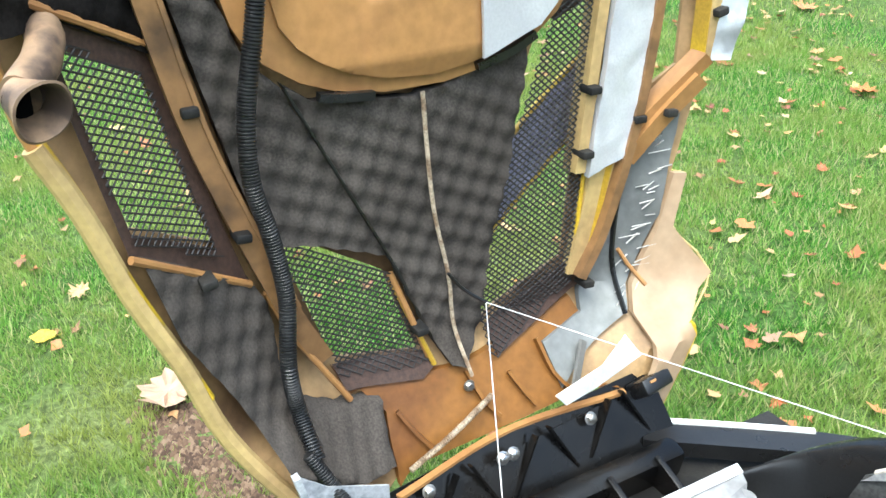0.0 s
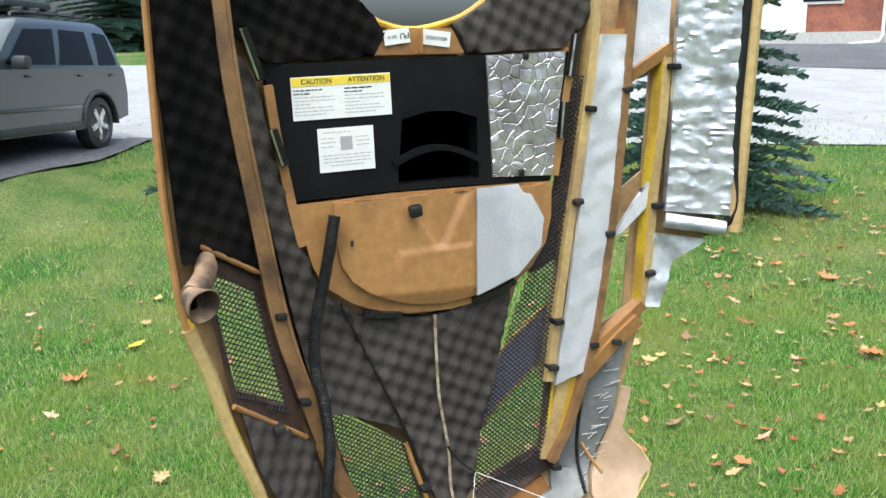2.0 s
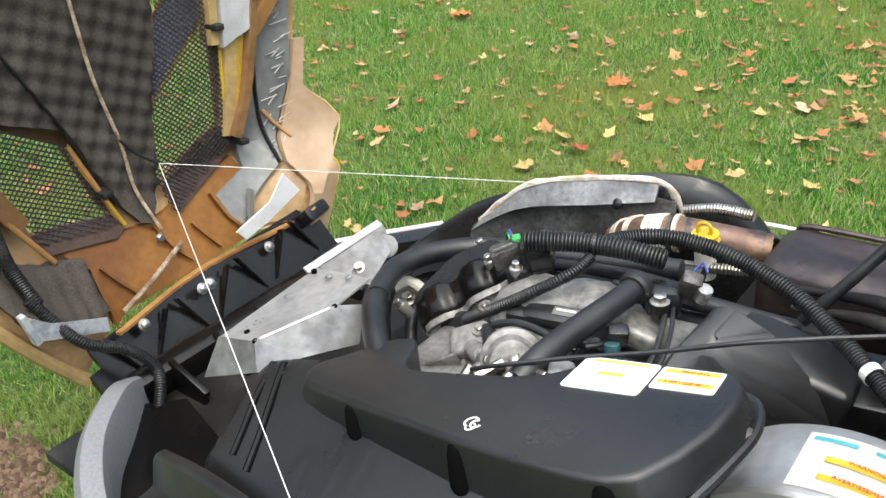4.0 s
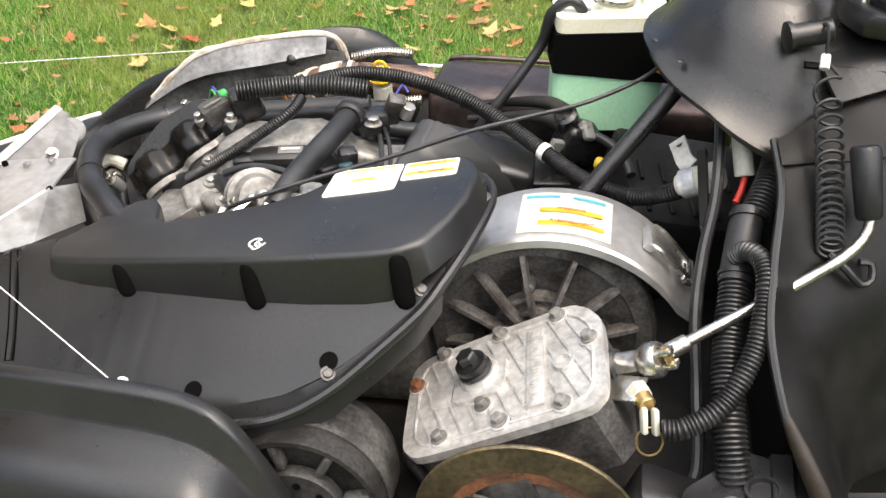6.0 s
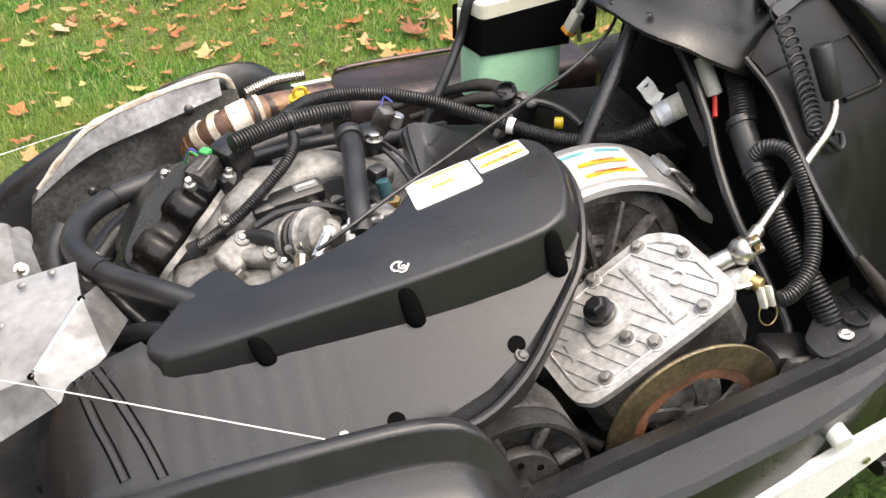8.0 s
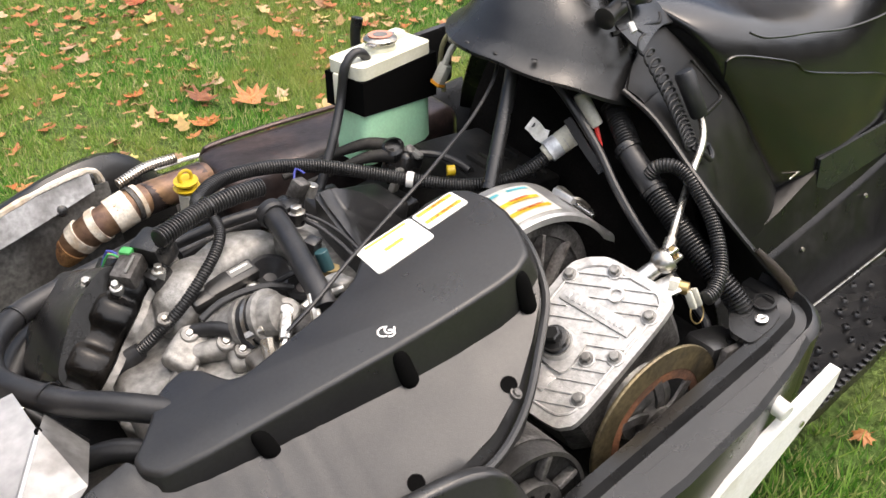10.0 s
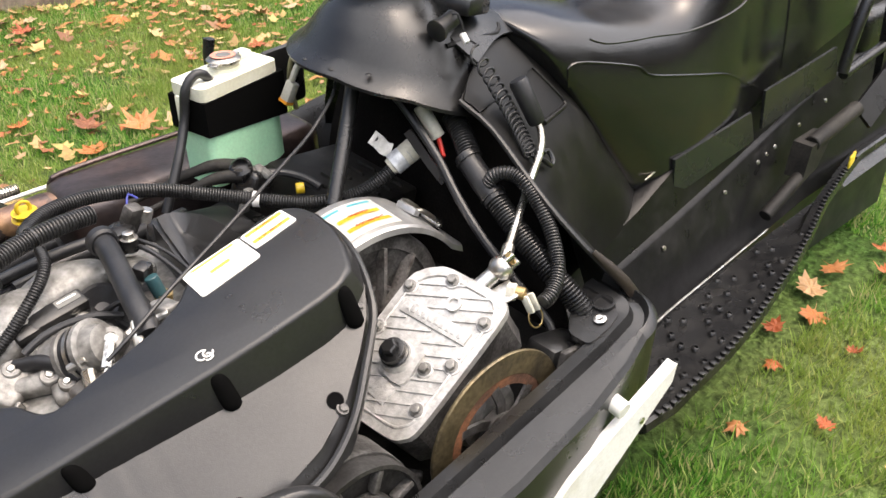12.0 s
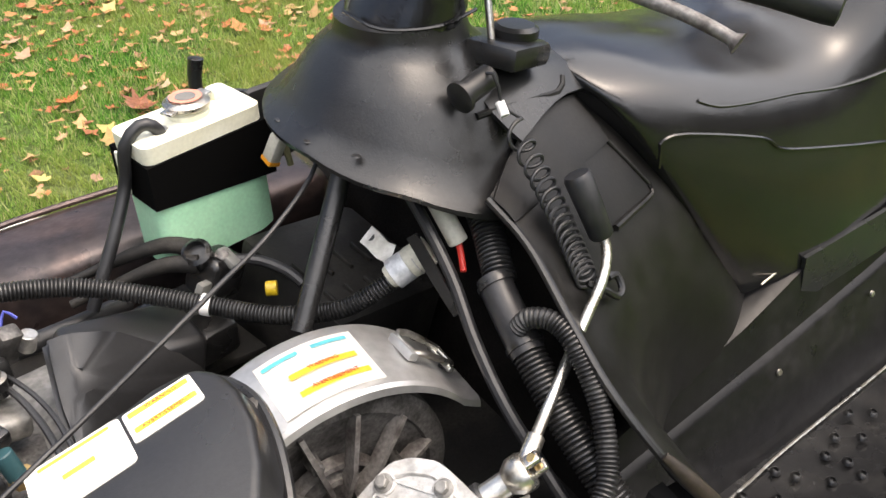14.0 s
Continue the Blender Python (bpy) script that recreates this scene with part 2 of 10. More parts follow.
def prism(bm, outline, h, m, r=0.0, seg=2):
    """A flat outline raised along its local z by h."""
    low = [bm.verts.new(m @ Vector((x, y, 0))) for x, y in outline]
    up = [bm.verts.new(m @ Vector((x, y, h))) for x, y in outline]
    n = len(low)
    bm.faces.new(up)
    bm.faces.new(low[::-1])
    for i in range(n):
        bm.faces.new((low[i], low[(i + 1) % n], up[(i + 1) % n], up[i]))
    if r:
        bev(bm, low + up, r, seg)
    return bm


def lathe(bm, profile, m, seg=28, close=False):
    """Turns (radius, height) rows round the local z axis."""
    rings = []
    for r, z in profile:
        rings.append([bm.verts.new(m @ Vector((r * math.cos(a), r * math.sin(a), z))) for a in (2 * math.pi * i / seg for i in range(seg))])
    for a, b in zip(rings, rings[1:]):
        for i in range(seg):
            bm.faces.new((a[i], a[(i + 1) % seg], b[(i + 1) % seg], b[i]))
    if close:
        for i in range(seg):
            bm.faces.new((rings[-1][i], rings[-1][(i + 1) % seg], rings[0][(i + 1) % seg], rings[0][i]))
    else:
        bm.faces.new(rings[0][::-1])
        bm.faces.new(rings[-1])
    return bm


def spline(points, step=0.01):
    """A smooth way through the points, in even steps."""
    p = [Vector(q) for q in points]
    p = [2 * p[0] - p[1], *p, 2 * p[-1] - p[-2]]
    out = []
    for i in range(1, len(p) - 2):
        n = max(2, int((p[i + 1] - p[i]).length / step))
        for k in range(n):
            t = k / n
            out.append(0.5 * (2 * p[i] + (p[i + 1] - p[i - 1]) * t + (2 * p[i - 1] - 5 * p[i] + 4 * p[i + 1] - p[i + 2]) * t * t
                              + (3 * p[i] - p[i - 1] - 3 * p[i + 1] + p[i + 2]) * t ** 3))
    return out + [p[-2]]


def along(way):
    """Right and up at each point of a way, with no twist."""
    out, right = [], None
    for i, p in enumerate(way):
        d = (way[min(i + 1, len(way) - 1)] - way[max(i - 1, 0)]).normalized()
        if right is None:
            right = d.orthogonal().normalized()
        right = (right - d * right.dot(d)).normalized()
        out.append((p, right, d.cross(right)))
    return out


def tube(bm, points, r, seg=12, step=0.012, smooth=True, wall=0.0):
    """A round pipe; r is a radius or a function of the share of the way."""
    way = spline(points, step) if smooth else [Vector(q) for q in points]
    rings, n = [], len(way) - 1
    for i, (p, a, b) in enumerate(along(way)):
        k = r(i / n) if callable(r) else r
        rings.append([bm.verts.new(p + k * (math.cos(w) * a + math.sin(w) * b)) for w in (2 * math.pi * j / seg for j in range(seg))])
    for u, v in zip(rings, rings[1:]):
        for i in range(seg):
            bm.faces.new((u[i], u[(i + 1) % seg], v[(i + 1) % seg], v[i]))
    bm.faces.new(rings[0][::-1])
    bm.faces.new(rings[-1])
    return bm


def ribbed(bm, points, r, pitch=0.0045, seg=14, deep=0.16):
    """A corrugated hose: three rings for each rib."""
    way = spline(points, pitch / 3)
    rings = []
    for i, (p, a, b) in enumerate(along(way)):
        k = r * (1 - deep if i % 3 == 0 else 1.0)
        rings.append([bm.verts.new(p + k * (math.cos(w) * a + math.sin(w) * b)) for w in (2 * math.pi * j / seg for j in range(seg))])
    for u, v in zip(rings, rings[1:]):
        for i in range(seg):
            bm.faces.new((u[i], u[(i + 1) % seg], v[(i + 1) % seg], v[i]))
    bm.faces.new(rings[0][::-1])
    bm.faces.new(rings[-1])
    return bm


def strap(bm, points, width, thick, normal, step=0.012, smooth=True):
    """A flat band of that width along a way; normal says which way its face looks."""
    way = spline(points, step) if smooth else [Vector(q) for q in points]
    rings, nv = [], Vector(normal).normalized()
    for i, p in enumerate(way):
        d = (way[min(i + 1, len(way) - 1)] - way[max(i - 1, 0)]).normalized()
        s = d.cross(nv).normalized() * width / 2
        u = s.cross(d).normalized() * thick / 2
        rings.append([bm.verts.new(q) for q in (p + s + u, p - s + u, p - s - u, p + s - u)])
    for a, b in zip(rings, rings[1:]):
        for i in range(4):
            bm.faces.new((a[i], a[(i + 1) % 4], b[(i + 1) % 4], b[i]))
    bm.faces.new(rings[0][::-1])
    bm.faces.new(rings[-1])
    return bm


def inside(p, poly):
    x, y = p
    hit = False
    for (x0, y0), (x1, y1) in zip(poly, poly[1:] + poly[:1]):
        if (y0 > y) != (y1 > y) and x < (x1 - x0) * (y - y0) / (y1 - y0) + x0:
            hit = not hit
    return hit


def away(p, poly, d):
    """Whether p is d or more from the outline."""
    v = Vector(p)
    for a, b in zip(poly, poly[1:] + poly[:1]):
        a, b = Vector(a), Vector(b)
        e = b - a
        t = max(0.0, min(1.0, (v - a).dot(e) / max(e.length_squared, 1e-12)))
        if (a + e * t - v).length < d:
            return False
    return True


def refine(poly, step):
    out = []
    for a, b in zip(poly, poly[1:] + poly[:1]):
        a, b = Vector(a), Vector(b)
        n = max(1, round((b - a).length / step))
        out += [tuple(a + (b - a) * i / n) for i in range(n)]
    return out


def soften(poly, r=0.3):
    """Rounds the corners of an outline."""
    out = []
    n = len(poly)
    for i in range(n):
        a, b, c = Vector(poly[i - 1]), Vector(poly[i]), Vector(poly[(i + 1) % n])
        p, q = b + (a - b) * r, b + (c - b) * r
        for t in (0, 0.33, 0.67, 1):
            out.append(tuple(p * (1 - t) ** 2 + b * 2 * t * (1 - t) + q * t * t))
    return out


def sheet(bm, outline, lift, thick, holes=(), step=0.03, creases=()):
    """A panel: an outline with holes in (u, v), laid into space by lift(u, v), with its thickness the vector thick."""
    loops = [refine(list(p), step) for p in (outline, *holes)]
    pts, edges = [], []
    for loop in loops:
        k = len(pts)
        pts += [Vector(p) for p in loop]
        edges += [(k + i, k + (i + 1) % len(loop)) for i in range(len(loop))]
    for line in creases:
        for a, b in zip(line, line[1:]):
            a, b = Vector(a), Vector(b)
            n = max(1, round((b - a).length / step))
            row = [a + (b - a) * i / n for i in range(n + 1)]
            row = [q for q in row if inside(q, loops[0])]
            k = len(pts)
            pts += row
            edges += [(k + i, k + i + 1) for i in range(len(row) - 1)]
    u0, u1 = min(p[0] for p in loops[0]), max(p[0] for p in loops[0])
    v0, v1 = min(p[1] for p in loops[0]), max(p[1] for p in loops[0])
    small = [list(p) for p in (outline, *holes)]
    v, odd = v0 + step / 2, 0
    lines_in = [list(c) + list(c)[-2:0:-1] for c in creases]
    while v < v1:
        u = u0 + step / 2 + (step / 2 if odd else 0)
        while u < u1:
            if inside((u, v), small[0]) and not any(inside((u, v), h) for h in small[1:]) and all(away((u, v), q, step * 0.45) for q in small) and not any(not away((u, v), list(c), step * 0.5) for c in lines_in):
                pts.append(Vector((u, v)))
            u += step
        v += step * 0.87
        odd = 1 - odd
    co, _, faces, *_ = delaunay_2d_cdt(pts, edges, [], 0, 1e-6)
    keep = []
    for f in faces:
        c = sum((co[i] for i in f), Vector((0, 0))) / 3
        if inside(c, loops[0]) and not any(inside(c, h) for h in loops[1:]):
            keep.append(f)
    th = Vector(thick)
    front = [bm.verts.new(lift(*p)) for p in co]
    back = [bm.verts.new(q.co + th) for q in front]
    rim = {}
    for f in keep:
        bm.faces.new([front[i] for i in f])
        bm.faces.new([back[i] for i in reversed(f)])
        for a, b in zip(f, [*f[1:], f[0]]):
            rim[(a, b)] = rim.get((a, b), 0) + 1
    for a, b in rim:
        if (b, a) not in rim:
            bm.faces.new((front[b], front[a], back[a], back[b]))
    bmesh.ops.delete(bm, geom=[v for v in front + back if not v.link_faces], context="VERTS")
    return bm


def loft(bm, rings, cap=True, closed=True):
    """A skin over rows of points, each row with the same count."""
    rows = [[bm.verts.new(p) for p in ring] for ring in rings]
    n = len(rows[0])
    for a, b in zip(rows, rows[1:]):
        for i in range(n if closed else n - 1):
            bm.faces.new((a[i], a[(i + 1) % n], b[(i + 1) % n], b[i]))
    if cap and closed:
        bm.faces.new(rows[0][::-1])
        bm.faces.new(rows[-1])
    return bm


def facing(at, z, x=(1, 0, 0)):
    """A pose at a place, with its z axis along z and its x axis near x."""
    z = Vector(z).normalized()
    x = Vector(x)
    x = (x - z * x.dot(z)).normalized()
    m = Matrix((x, z.cross(x), z)).transposed().to_4x4()
    m.translation = at
    return m


def hexbolt(bm, m, r=0.006, h=0.005, washer=True):
    if washer:
        lathe(bm, [(r * 1.45, 0), (r * 1.45, 0.0012), (r * 1.2, 0.0016)], m, 16)
    lathe(bm, [(r, 0.001), (r, h), (r * 0.82, h + 0.0008)], m, 6)
    return bm


def rod(bm, a, b, r, seg=14):
    a, b = Vector(a), Vector(b)
    return lathe(bm, [(r * 0.9, 0), (r, r * 0.12), (r, (b - a).length - r * 0.12), (r * 0.9, (b - a).length)], facing(a, b - a, (b - a).orthogonal()), seg)


def lettering(name, text, size, m, mat, parent):
    """Flat raised letters in the built-in font."""
    cu = bpy.data.curves.new(name, "FONT")
    cu.body, cu.size, cu.align_x, cu.align_y, cu.extrude = text, size, "CENTER", "CENTER", 0.0003
    tmp = bpy.data.objects.new(name, cu)
    me = bpy.data.meshes.new_from_object(tmp)
    bpy.data.objects.remove(tmp)
    me.transform(m)
    me.materials.clear()
    me.materials.append(mat)
    ob = new(name, me)
    ob.parent = parent
    return ob



def crackle_foil():
    """Aged foil whose skin has broken into flakes."""
    m = material("crackled_foil", (0.60, 0.58, 0.57), 0.32, 0.7, grain=0.15, grain_size=60, second=(0.36, 0.33, 0.33), patch=14)
    t = m.node_tree
    co, v, r, u = (t.nodes.new(k) for k in ("ShaderNodeTexCoord", "ShaderNodeTexVoronoi", "ShaderNodeMapRange", "ShaderNodeBump"))
    v.feature = "DISTANCE_TO_EDGE"
    v.inputs["Scale"].default_value = 38.0
    t.links.new(co.outputs["Object"], v.inputs["Vector"])
    r.inputs["From Max"].default_value = 0.06
    t.links.new(v.outputs["Distance"], r.inputs["Value"])
    t.links.new(r.outputs[0], u.inputs["Height"])
    u.inputs["Strength"].default_value, u.inputs["Distance"].default_value = 0.8, 0.0025
    t.links.new(u.outputs[0], t.nodes["Principled BSDF"].inputs["Normal"])
    return m


CRACKLE = crackle_foil()

# ---- ground ----


def height(x, y):
    """The lawn is level round the machine and climbs gently towards the road."""
    s = -0.85 * x + 0.53 * y
    bumps = 0.012 * math.sin(x * 1.7 + 0.4) * math.sin(y * 1.3 + 1.0)
    # level shelf of the driveway
    a, b = max(0.0, min(1.0, (-x - 8.2) / 2.0)), max(0.0, min(1.0, (0.7 - y) / 1.5))
    bumps += 0.45 * a * a * (3 - 2 * a) * b * b * (3 - 2 * b)
    if s < 5:
        return bumps * 0.6
    return bumps * 0.6 + 0.11 * ((s - 5) ** 2 / 4 if s < 7 else min(s, 26.0) - 6)


def ground_material():
    m = bpy.data.materials.new("lawn_soil")
    m.use_nodes = True
    t = m.node_tree
    b = t.nodes["Principled BSDF"]
    b.inputs["Roughness"].default_value = 0.95
    b.inputs["Specular IOR Level"].default_value = 0.15
    co = t.nodes.new("ShaderNodeTexCoord")
    big, fine = t.nodes.new("ShaderNodeTexNoise"), t.nodes.new("ShaderNodeTexNoise")
    big.inputs["Scale"].default_value, big.inputs["Detail"].default_value = 1.1, 6.0
    fine.inputs["Scale"].default_value, fine.inputs["Detail"].default_value = 45.0, 8.0
    ramp, ramp2 = t.nodes.new("ShaderNodeValToRGB"), t.nodes.new("ShaderNodeValToRGB")
    ramp.color_ramp.elements[0].position, ramp.color_ramp.elements[0].color = 0.36, (0.056, 0.122, 0.023, 1)
    ramp.color_ramp.elements[1].position, ramp.color_ramp.elements[1].color = 0.66, (0.150, 0.180, 0.058, 1)
    ramp2.color_ramp.elements[0].position, ramp2.color_ramp.elements[0].color = 0.3, (0.35, 0.35, 0.35, 1)
    ramp2.color_ramp.elements[1].position, ramp2.color_ramp.elements[1].color = 0.7, (1.25, 1.25, 1.25, 1)
    mix = t.nodes.new("ShaderNodeMix")
    mix.data_type, mix.blend_type = "RGBA", "MULTIPLY"
    mix.inputs[0].default_value = 1.0
    for n in (big, fine):
        t.links.new(co.outputs["Object"], n.inputs["Vector"])
    t.links.new(big.outputs["Fac"], ramp.inputs[0])
    t.links.new(fine.outputs["Fac"], ramp2.inputs[0])
    t.links.new(ramp.outputs[0], mix.inputs[6])
    t.links.new(ramp2.outputs[0], mix.inputs[7])
    t.links.new(mix.outputs[2], b.inputs["Base Color"])
    u = t.nodes.new("ShaderNodeBump")
    u.inputs["Strength"].default_value, u.inputs["Distance"].default_value = 0.9, 0.03
    t.links.new(fine.outputs["Fac"], u.inputs["Height"])
    t.links.new(u.outputs[0], b.inputs["Normal"])
    return m


def island_material(name, stops, rough=0.7, translucent=0.0, patch=None):
    """Each loose piece of the mesh takes its own colour from the stops."""
    m = bpy.data.materials.new(name)
    m.use_nodes = True
    t = m.node_tree
    b = t.nodes["Principled BSDF"]
    b.inputs["Roughness"].default_value = rough
    b.inputs["Specular IOR Level"].default_value = 0.3
    g = t.nodes.new("ShaderNodeNewGeometry")
    ramp = t.nodes.new("ShaderNodeValToRGB")
    els = ramp.color_ramp.elements
    while len(els) < len(stops):
        els.new(0.5)
    for e, (pos, c) in zip(els, stops):
        e.position, e.color = pos, (*c, 1)
    t.links.new(g.outputs["Random Per Island"], ramp.inputs[0])
    src = ramp.outputs[0]
    if patch:
        co, n, r, x = (t.nodes.new(k) for k in ("ShaderNodeTexCoord", "ShaderNodeTexNoise", "ShaderNodeMapRange", "ShaderNodeMix"))
        n.inputs["Scale"].default_value, n.inputs["Detail"].default_value = patch[0], 5.0
        t.links.new(co.outputs["Object"], n.inputs["Vector"])
        r.inputs["From Min"].default_value, r.inputs["From Max"].default_value = 0.42, 0.66
        t.links.new(n.outputs["Fac"], r.inputs["Value"])
        x.data_type = "RGBA"
        x.inputs[7].default_value = (*patch[1], 1)
        t.links.new(r.outputs[0], x.inputs[0])
        t.links.new(src, x.inputs[6])
        src = x.outputs[2]
    t.links.new(src, b.inputs["Base Color"])
    if translucent:
        tr, ms = t.nodes.new("ShaderNodeBsdfTranslucent"), t.nodes.new("ShaderNodeMixShader")
        ms.inputs[0].default_value = translucent
        t.links.new(src, tr.inputs[0])
        t.links.new(b.outputs[0], ms.inputs[1])
        t.links.new(tr.outputs[0], ms.inputs[2])
        t.links.new(ms.outputs[0], t.nodes["Material Output"].inputs[0])
    return m


def leaf_material(name, stops):
    """Fallen leaves: one colour a leaf, with darker veins and blotches."""
    m = bpy.data.materials.new(name)
    m.use_nodes = True
    t = m.node_tree
    b = t.nodes["Principled BSDF"]
    b.inputs["Roughness"].default_value = 0.6
    o, g, add, fr, ramp, co, n, r, x = (t.nodes.new(k) for k in (
        "ShaderNodeObjectInfo", "ShaderNodeNewGeometry", "ShaderNodeMath", "ShaderNodeMath", "ShaderNodeValToRGB", "ShaderNodeTexCoord",
        "ShaderNodeTexNoise", "ShaderNodeMapRange", "ShaderNodeMix"))
    fr.operation = "FRACT"
    t.links.new(o.outputs["Random"], add.inputs[0])
    t.links.new(g.outputs["Random Per Island"], add.inputs[1])
    t.links.new(add.outputs[0], fr.inputs[0])
    els = ramp.color_ramp.elements
    while len(els) < len(stops):
        els.new(0.5)
    for e, (pos, c) in zip(els, stops):
        e.position, e.color = pos, (*c, 1)
    t.links.new(fr.outputs[0], ramp.inputs[0])
    n.inputs["Scale"].default_value, n.inputs["Detail"].default_value = 60.0, 5.0
    t.links.new(co.outputs["Object"], n.inputs["Vector"])
    r.inputs["To Min"].default_value, r.inputs["To Max"].default_value = 0.45, 1.1
    t.links.new(n.outputs["Fac"], r.inputs["Value"])
    x.data_type, x.blend_type = "RGBA", "MULTIPLY"
    x.inputs[0].default_value = 1.0
    t.links.new(ramp.outputs[0], x.inputs[6])
    t.links.new(r.outputs[0], x.inputs[7])
    t.links.new(x.outputs[2], b.inputs["Base Color"])
    return m


def lines(lo, hi, fine_lo, fine_hi, fine, grow=1.35):
    out = list(np.arange(fine_lo, fine_hi + fine / 2, fine))
    d = fine
    while out[-1] < hi:
        d *= grow
        out.append(out[-1] + d)
    d = fine
    while out[0] > lo:
        d *= grow
        out.insert(0, out[0] - d)
    return [float(v) for v in out]


def soup(name, verts, faces, mat):
    """A large mesh straight from arrays of corners."""
    me = bpy.data.meshes.new(name)
    verts, faces = np.asarray(verts, np.float32), np.asarray(faces, np.int32)
    k = faces.shape[1]
    me.vertices.add(len(verts))
    me.vertices.foreach_set("co", verts.ravel())
    me.loops.add(faces.size)
    me.loops.foreach_set("vertex_index", faces.ravel())
    me.polygons.add(len(faces))
    me.polygons.foreach_set("loop_start", np.arange(0, faces.size, k, dtype=np.int32))
    me.update(calc_edges=True)
    me.validate()
    me.materials.append(mat)
    return new(name, me)


xs, ys = lines(-320, 320, -12, 6, 0.3), lines(-320, 320, -4, 12, 0.3)
gv = [(x, y, height(x, y)) for y in ys for x in xs]
gf = [(j * len(xs) + i, j * len(xs) + i + 1, (j + 1) * len(xs) + i + 1, (j + 1) * len(xs) + i) for j in range(len(ys) - 1) for i in range(len(xs) - 1)]
ground = soup("ground", gv, gf, ground_material())
ground.data.polygons.foreach_set("use_smooth", [True] * len(ground.data.polygons))
tagged(ground, "green autumn lawn with worn yellowish patches", "lawn", kind="structure")

# blades of grass, thick near the machine and thinner far off
rng = np.random.default_rng(7)


def heights(x, y):
    s = -0.85 * x + 0.53 * y
    b = 0.0072 * np.sin(x * 1.7 + 0.4) * np.sin(y * 1.3 + 1.0)
    return b + np.where(s < 5, 0, 0.11 * np.where(s < 7, (s - 5) ** 2 / 4, np.minimum(s, 26.0) - 6))


def blades(count, reach, soft, tall, wide):
    """Blades round the machine: even out to the reach, then thinning out softly."""
    q = np.sqrt(rng.random(count)) * (1 + soft * rng.random(count) ** 2)
    w = rng.uniform(0, 2 * np.pi, count)
    x, y = -0.8 + reach * 1.15 * q * np.cos(w), 1.7 + reach * q * np.sin(w)
    wide = wide * (1 + 0.22 * np.maximum(0, q * reach - 3.0))
    bed = (np.hypot(x - 1.95, y - 6.4) < 1.75) | ((x > -0.6) & (x < 2.1) & (y > 0.35) & (y < 1.1))
    soil = np.abs(y - 0.36 - 0.05 * np.sin(x * 7)) < 0.055 + 0.03 * np.sin(x * 13 + 2)
    bed |= soil & (x > -2.3) & (x < -1.35) & (rng.random(count) < 0.93)
    tuft = np.sin(x * 23 + 2 * np.sin(y * 17)) * np.sin(y * 21 + 2 * np.sin(x * 19)) + 0.6 * np.sin(x * 6.3 + y * 4.1) * np.sin(y * 7.7 - x * 3.3)
    bed |= (tuft < -0.25) & (rng.random(count) < 0.78)
    x, y = x[~bed], y[~bed]
    n = len(x)
    patch = 0.6 + 0.4 * np.sin(x * 2.1 + 1.3 * np.sin(y * 1.7)) * np.sin(y * 2.4 + np.sin(x * 3.1))
    h = tall * rng.uniform(0.4, 1.3, n) * (0.55 + 0.65 * patch)
    a, lean = rng.uniform(0, 2 * np.pi, n), rng.uniform(0.1, 0.9, n) * h
    d = rng.uniform(0, 2 * np.pi, n)
    w = wide[~bed] * rng.uniform(0.6, 1.3, n) / 2
    z = heights(x, y)
    root = np.stack([x, y, z - 0.004], -1)
    side = np.stack([np.cos(a) * w, np.sin(a) * w, 0 * w], -1)
    tip = root + np.stack([np.cos(d) * lean, np.sin(d) * lean, h], -1)
    return np.stack([root - side, root + side, tip], 1).reshape(-1, 3)


GRASS = island_material("grass_blades", [(0.0, (0.030, 0.125, 0.012)), (0.35, (0.105, 0.30, 0.034)), (0.66, (0.27, 0.46, 0.085)), (0.84, (0.46, 0.49, 0.19)), (1.0, (0.60, 0.50, 0.30))],
                        0.55, 0.4, (1.1, (0.31, 0.355, 0.085)))
gb = np.concatenate([blades(840000, 3.7, 0.25, 0.043, 0.0055), blades(420000, 8.5, 0.5, 0.060, 0.0060)])
grass = soup("grass", gb, np.arange(len(gb)).reshape(-1, 3), GRASS)
tagged(grass, "short green lawn grass with dry straw-coloured blades", "grass", kind="stuff")


# ---- fallen leaves ----
LOBES = [(0.0, -0.10), (0.10, -0.02), (0.32, -0.14), (0.30, 0.06), (0.52, 0.12), (0.36, 0.24), (0.46, 0.44), (0.24, 0.40), (0.20, 0.56), (0.10, 0.48), (0.0, 0.78)]
LEAFLINE = LOBES + [(-x, y) for x, y in reversed(LOBES[1:-1])]


OVAL = [(0.0, -0.10), (0.16, -0.04), (0.27, 0.10), (0.31, 0.24), (0.27, 0.40), (0.17, 0.55), (0.0, 0.72), (-0.18, 0.53), (-0.29, 0.38), (-0.30, 0.22), (-0.25, 0.08), (-0.14, -0.05)]
BROAD = [(x * k, 0.22 + (y - 0.22) * k) for (x, y), k in zip(LEAFLINE, [1, 1.1, 0.9, 1.15, 1, 1.1, 0.85, 1.15, 1.05, 1.1, 0.85, 1.15, 0.9, 1.05, 1.1, 1.1, 0.9, 1.15, 1, 1.1])]


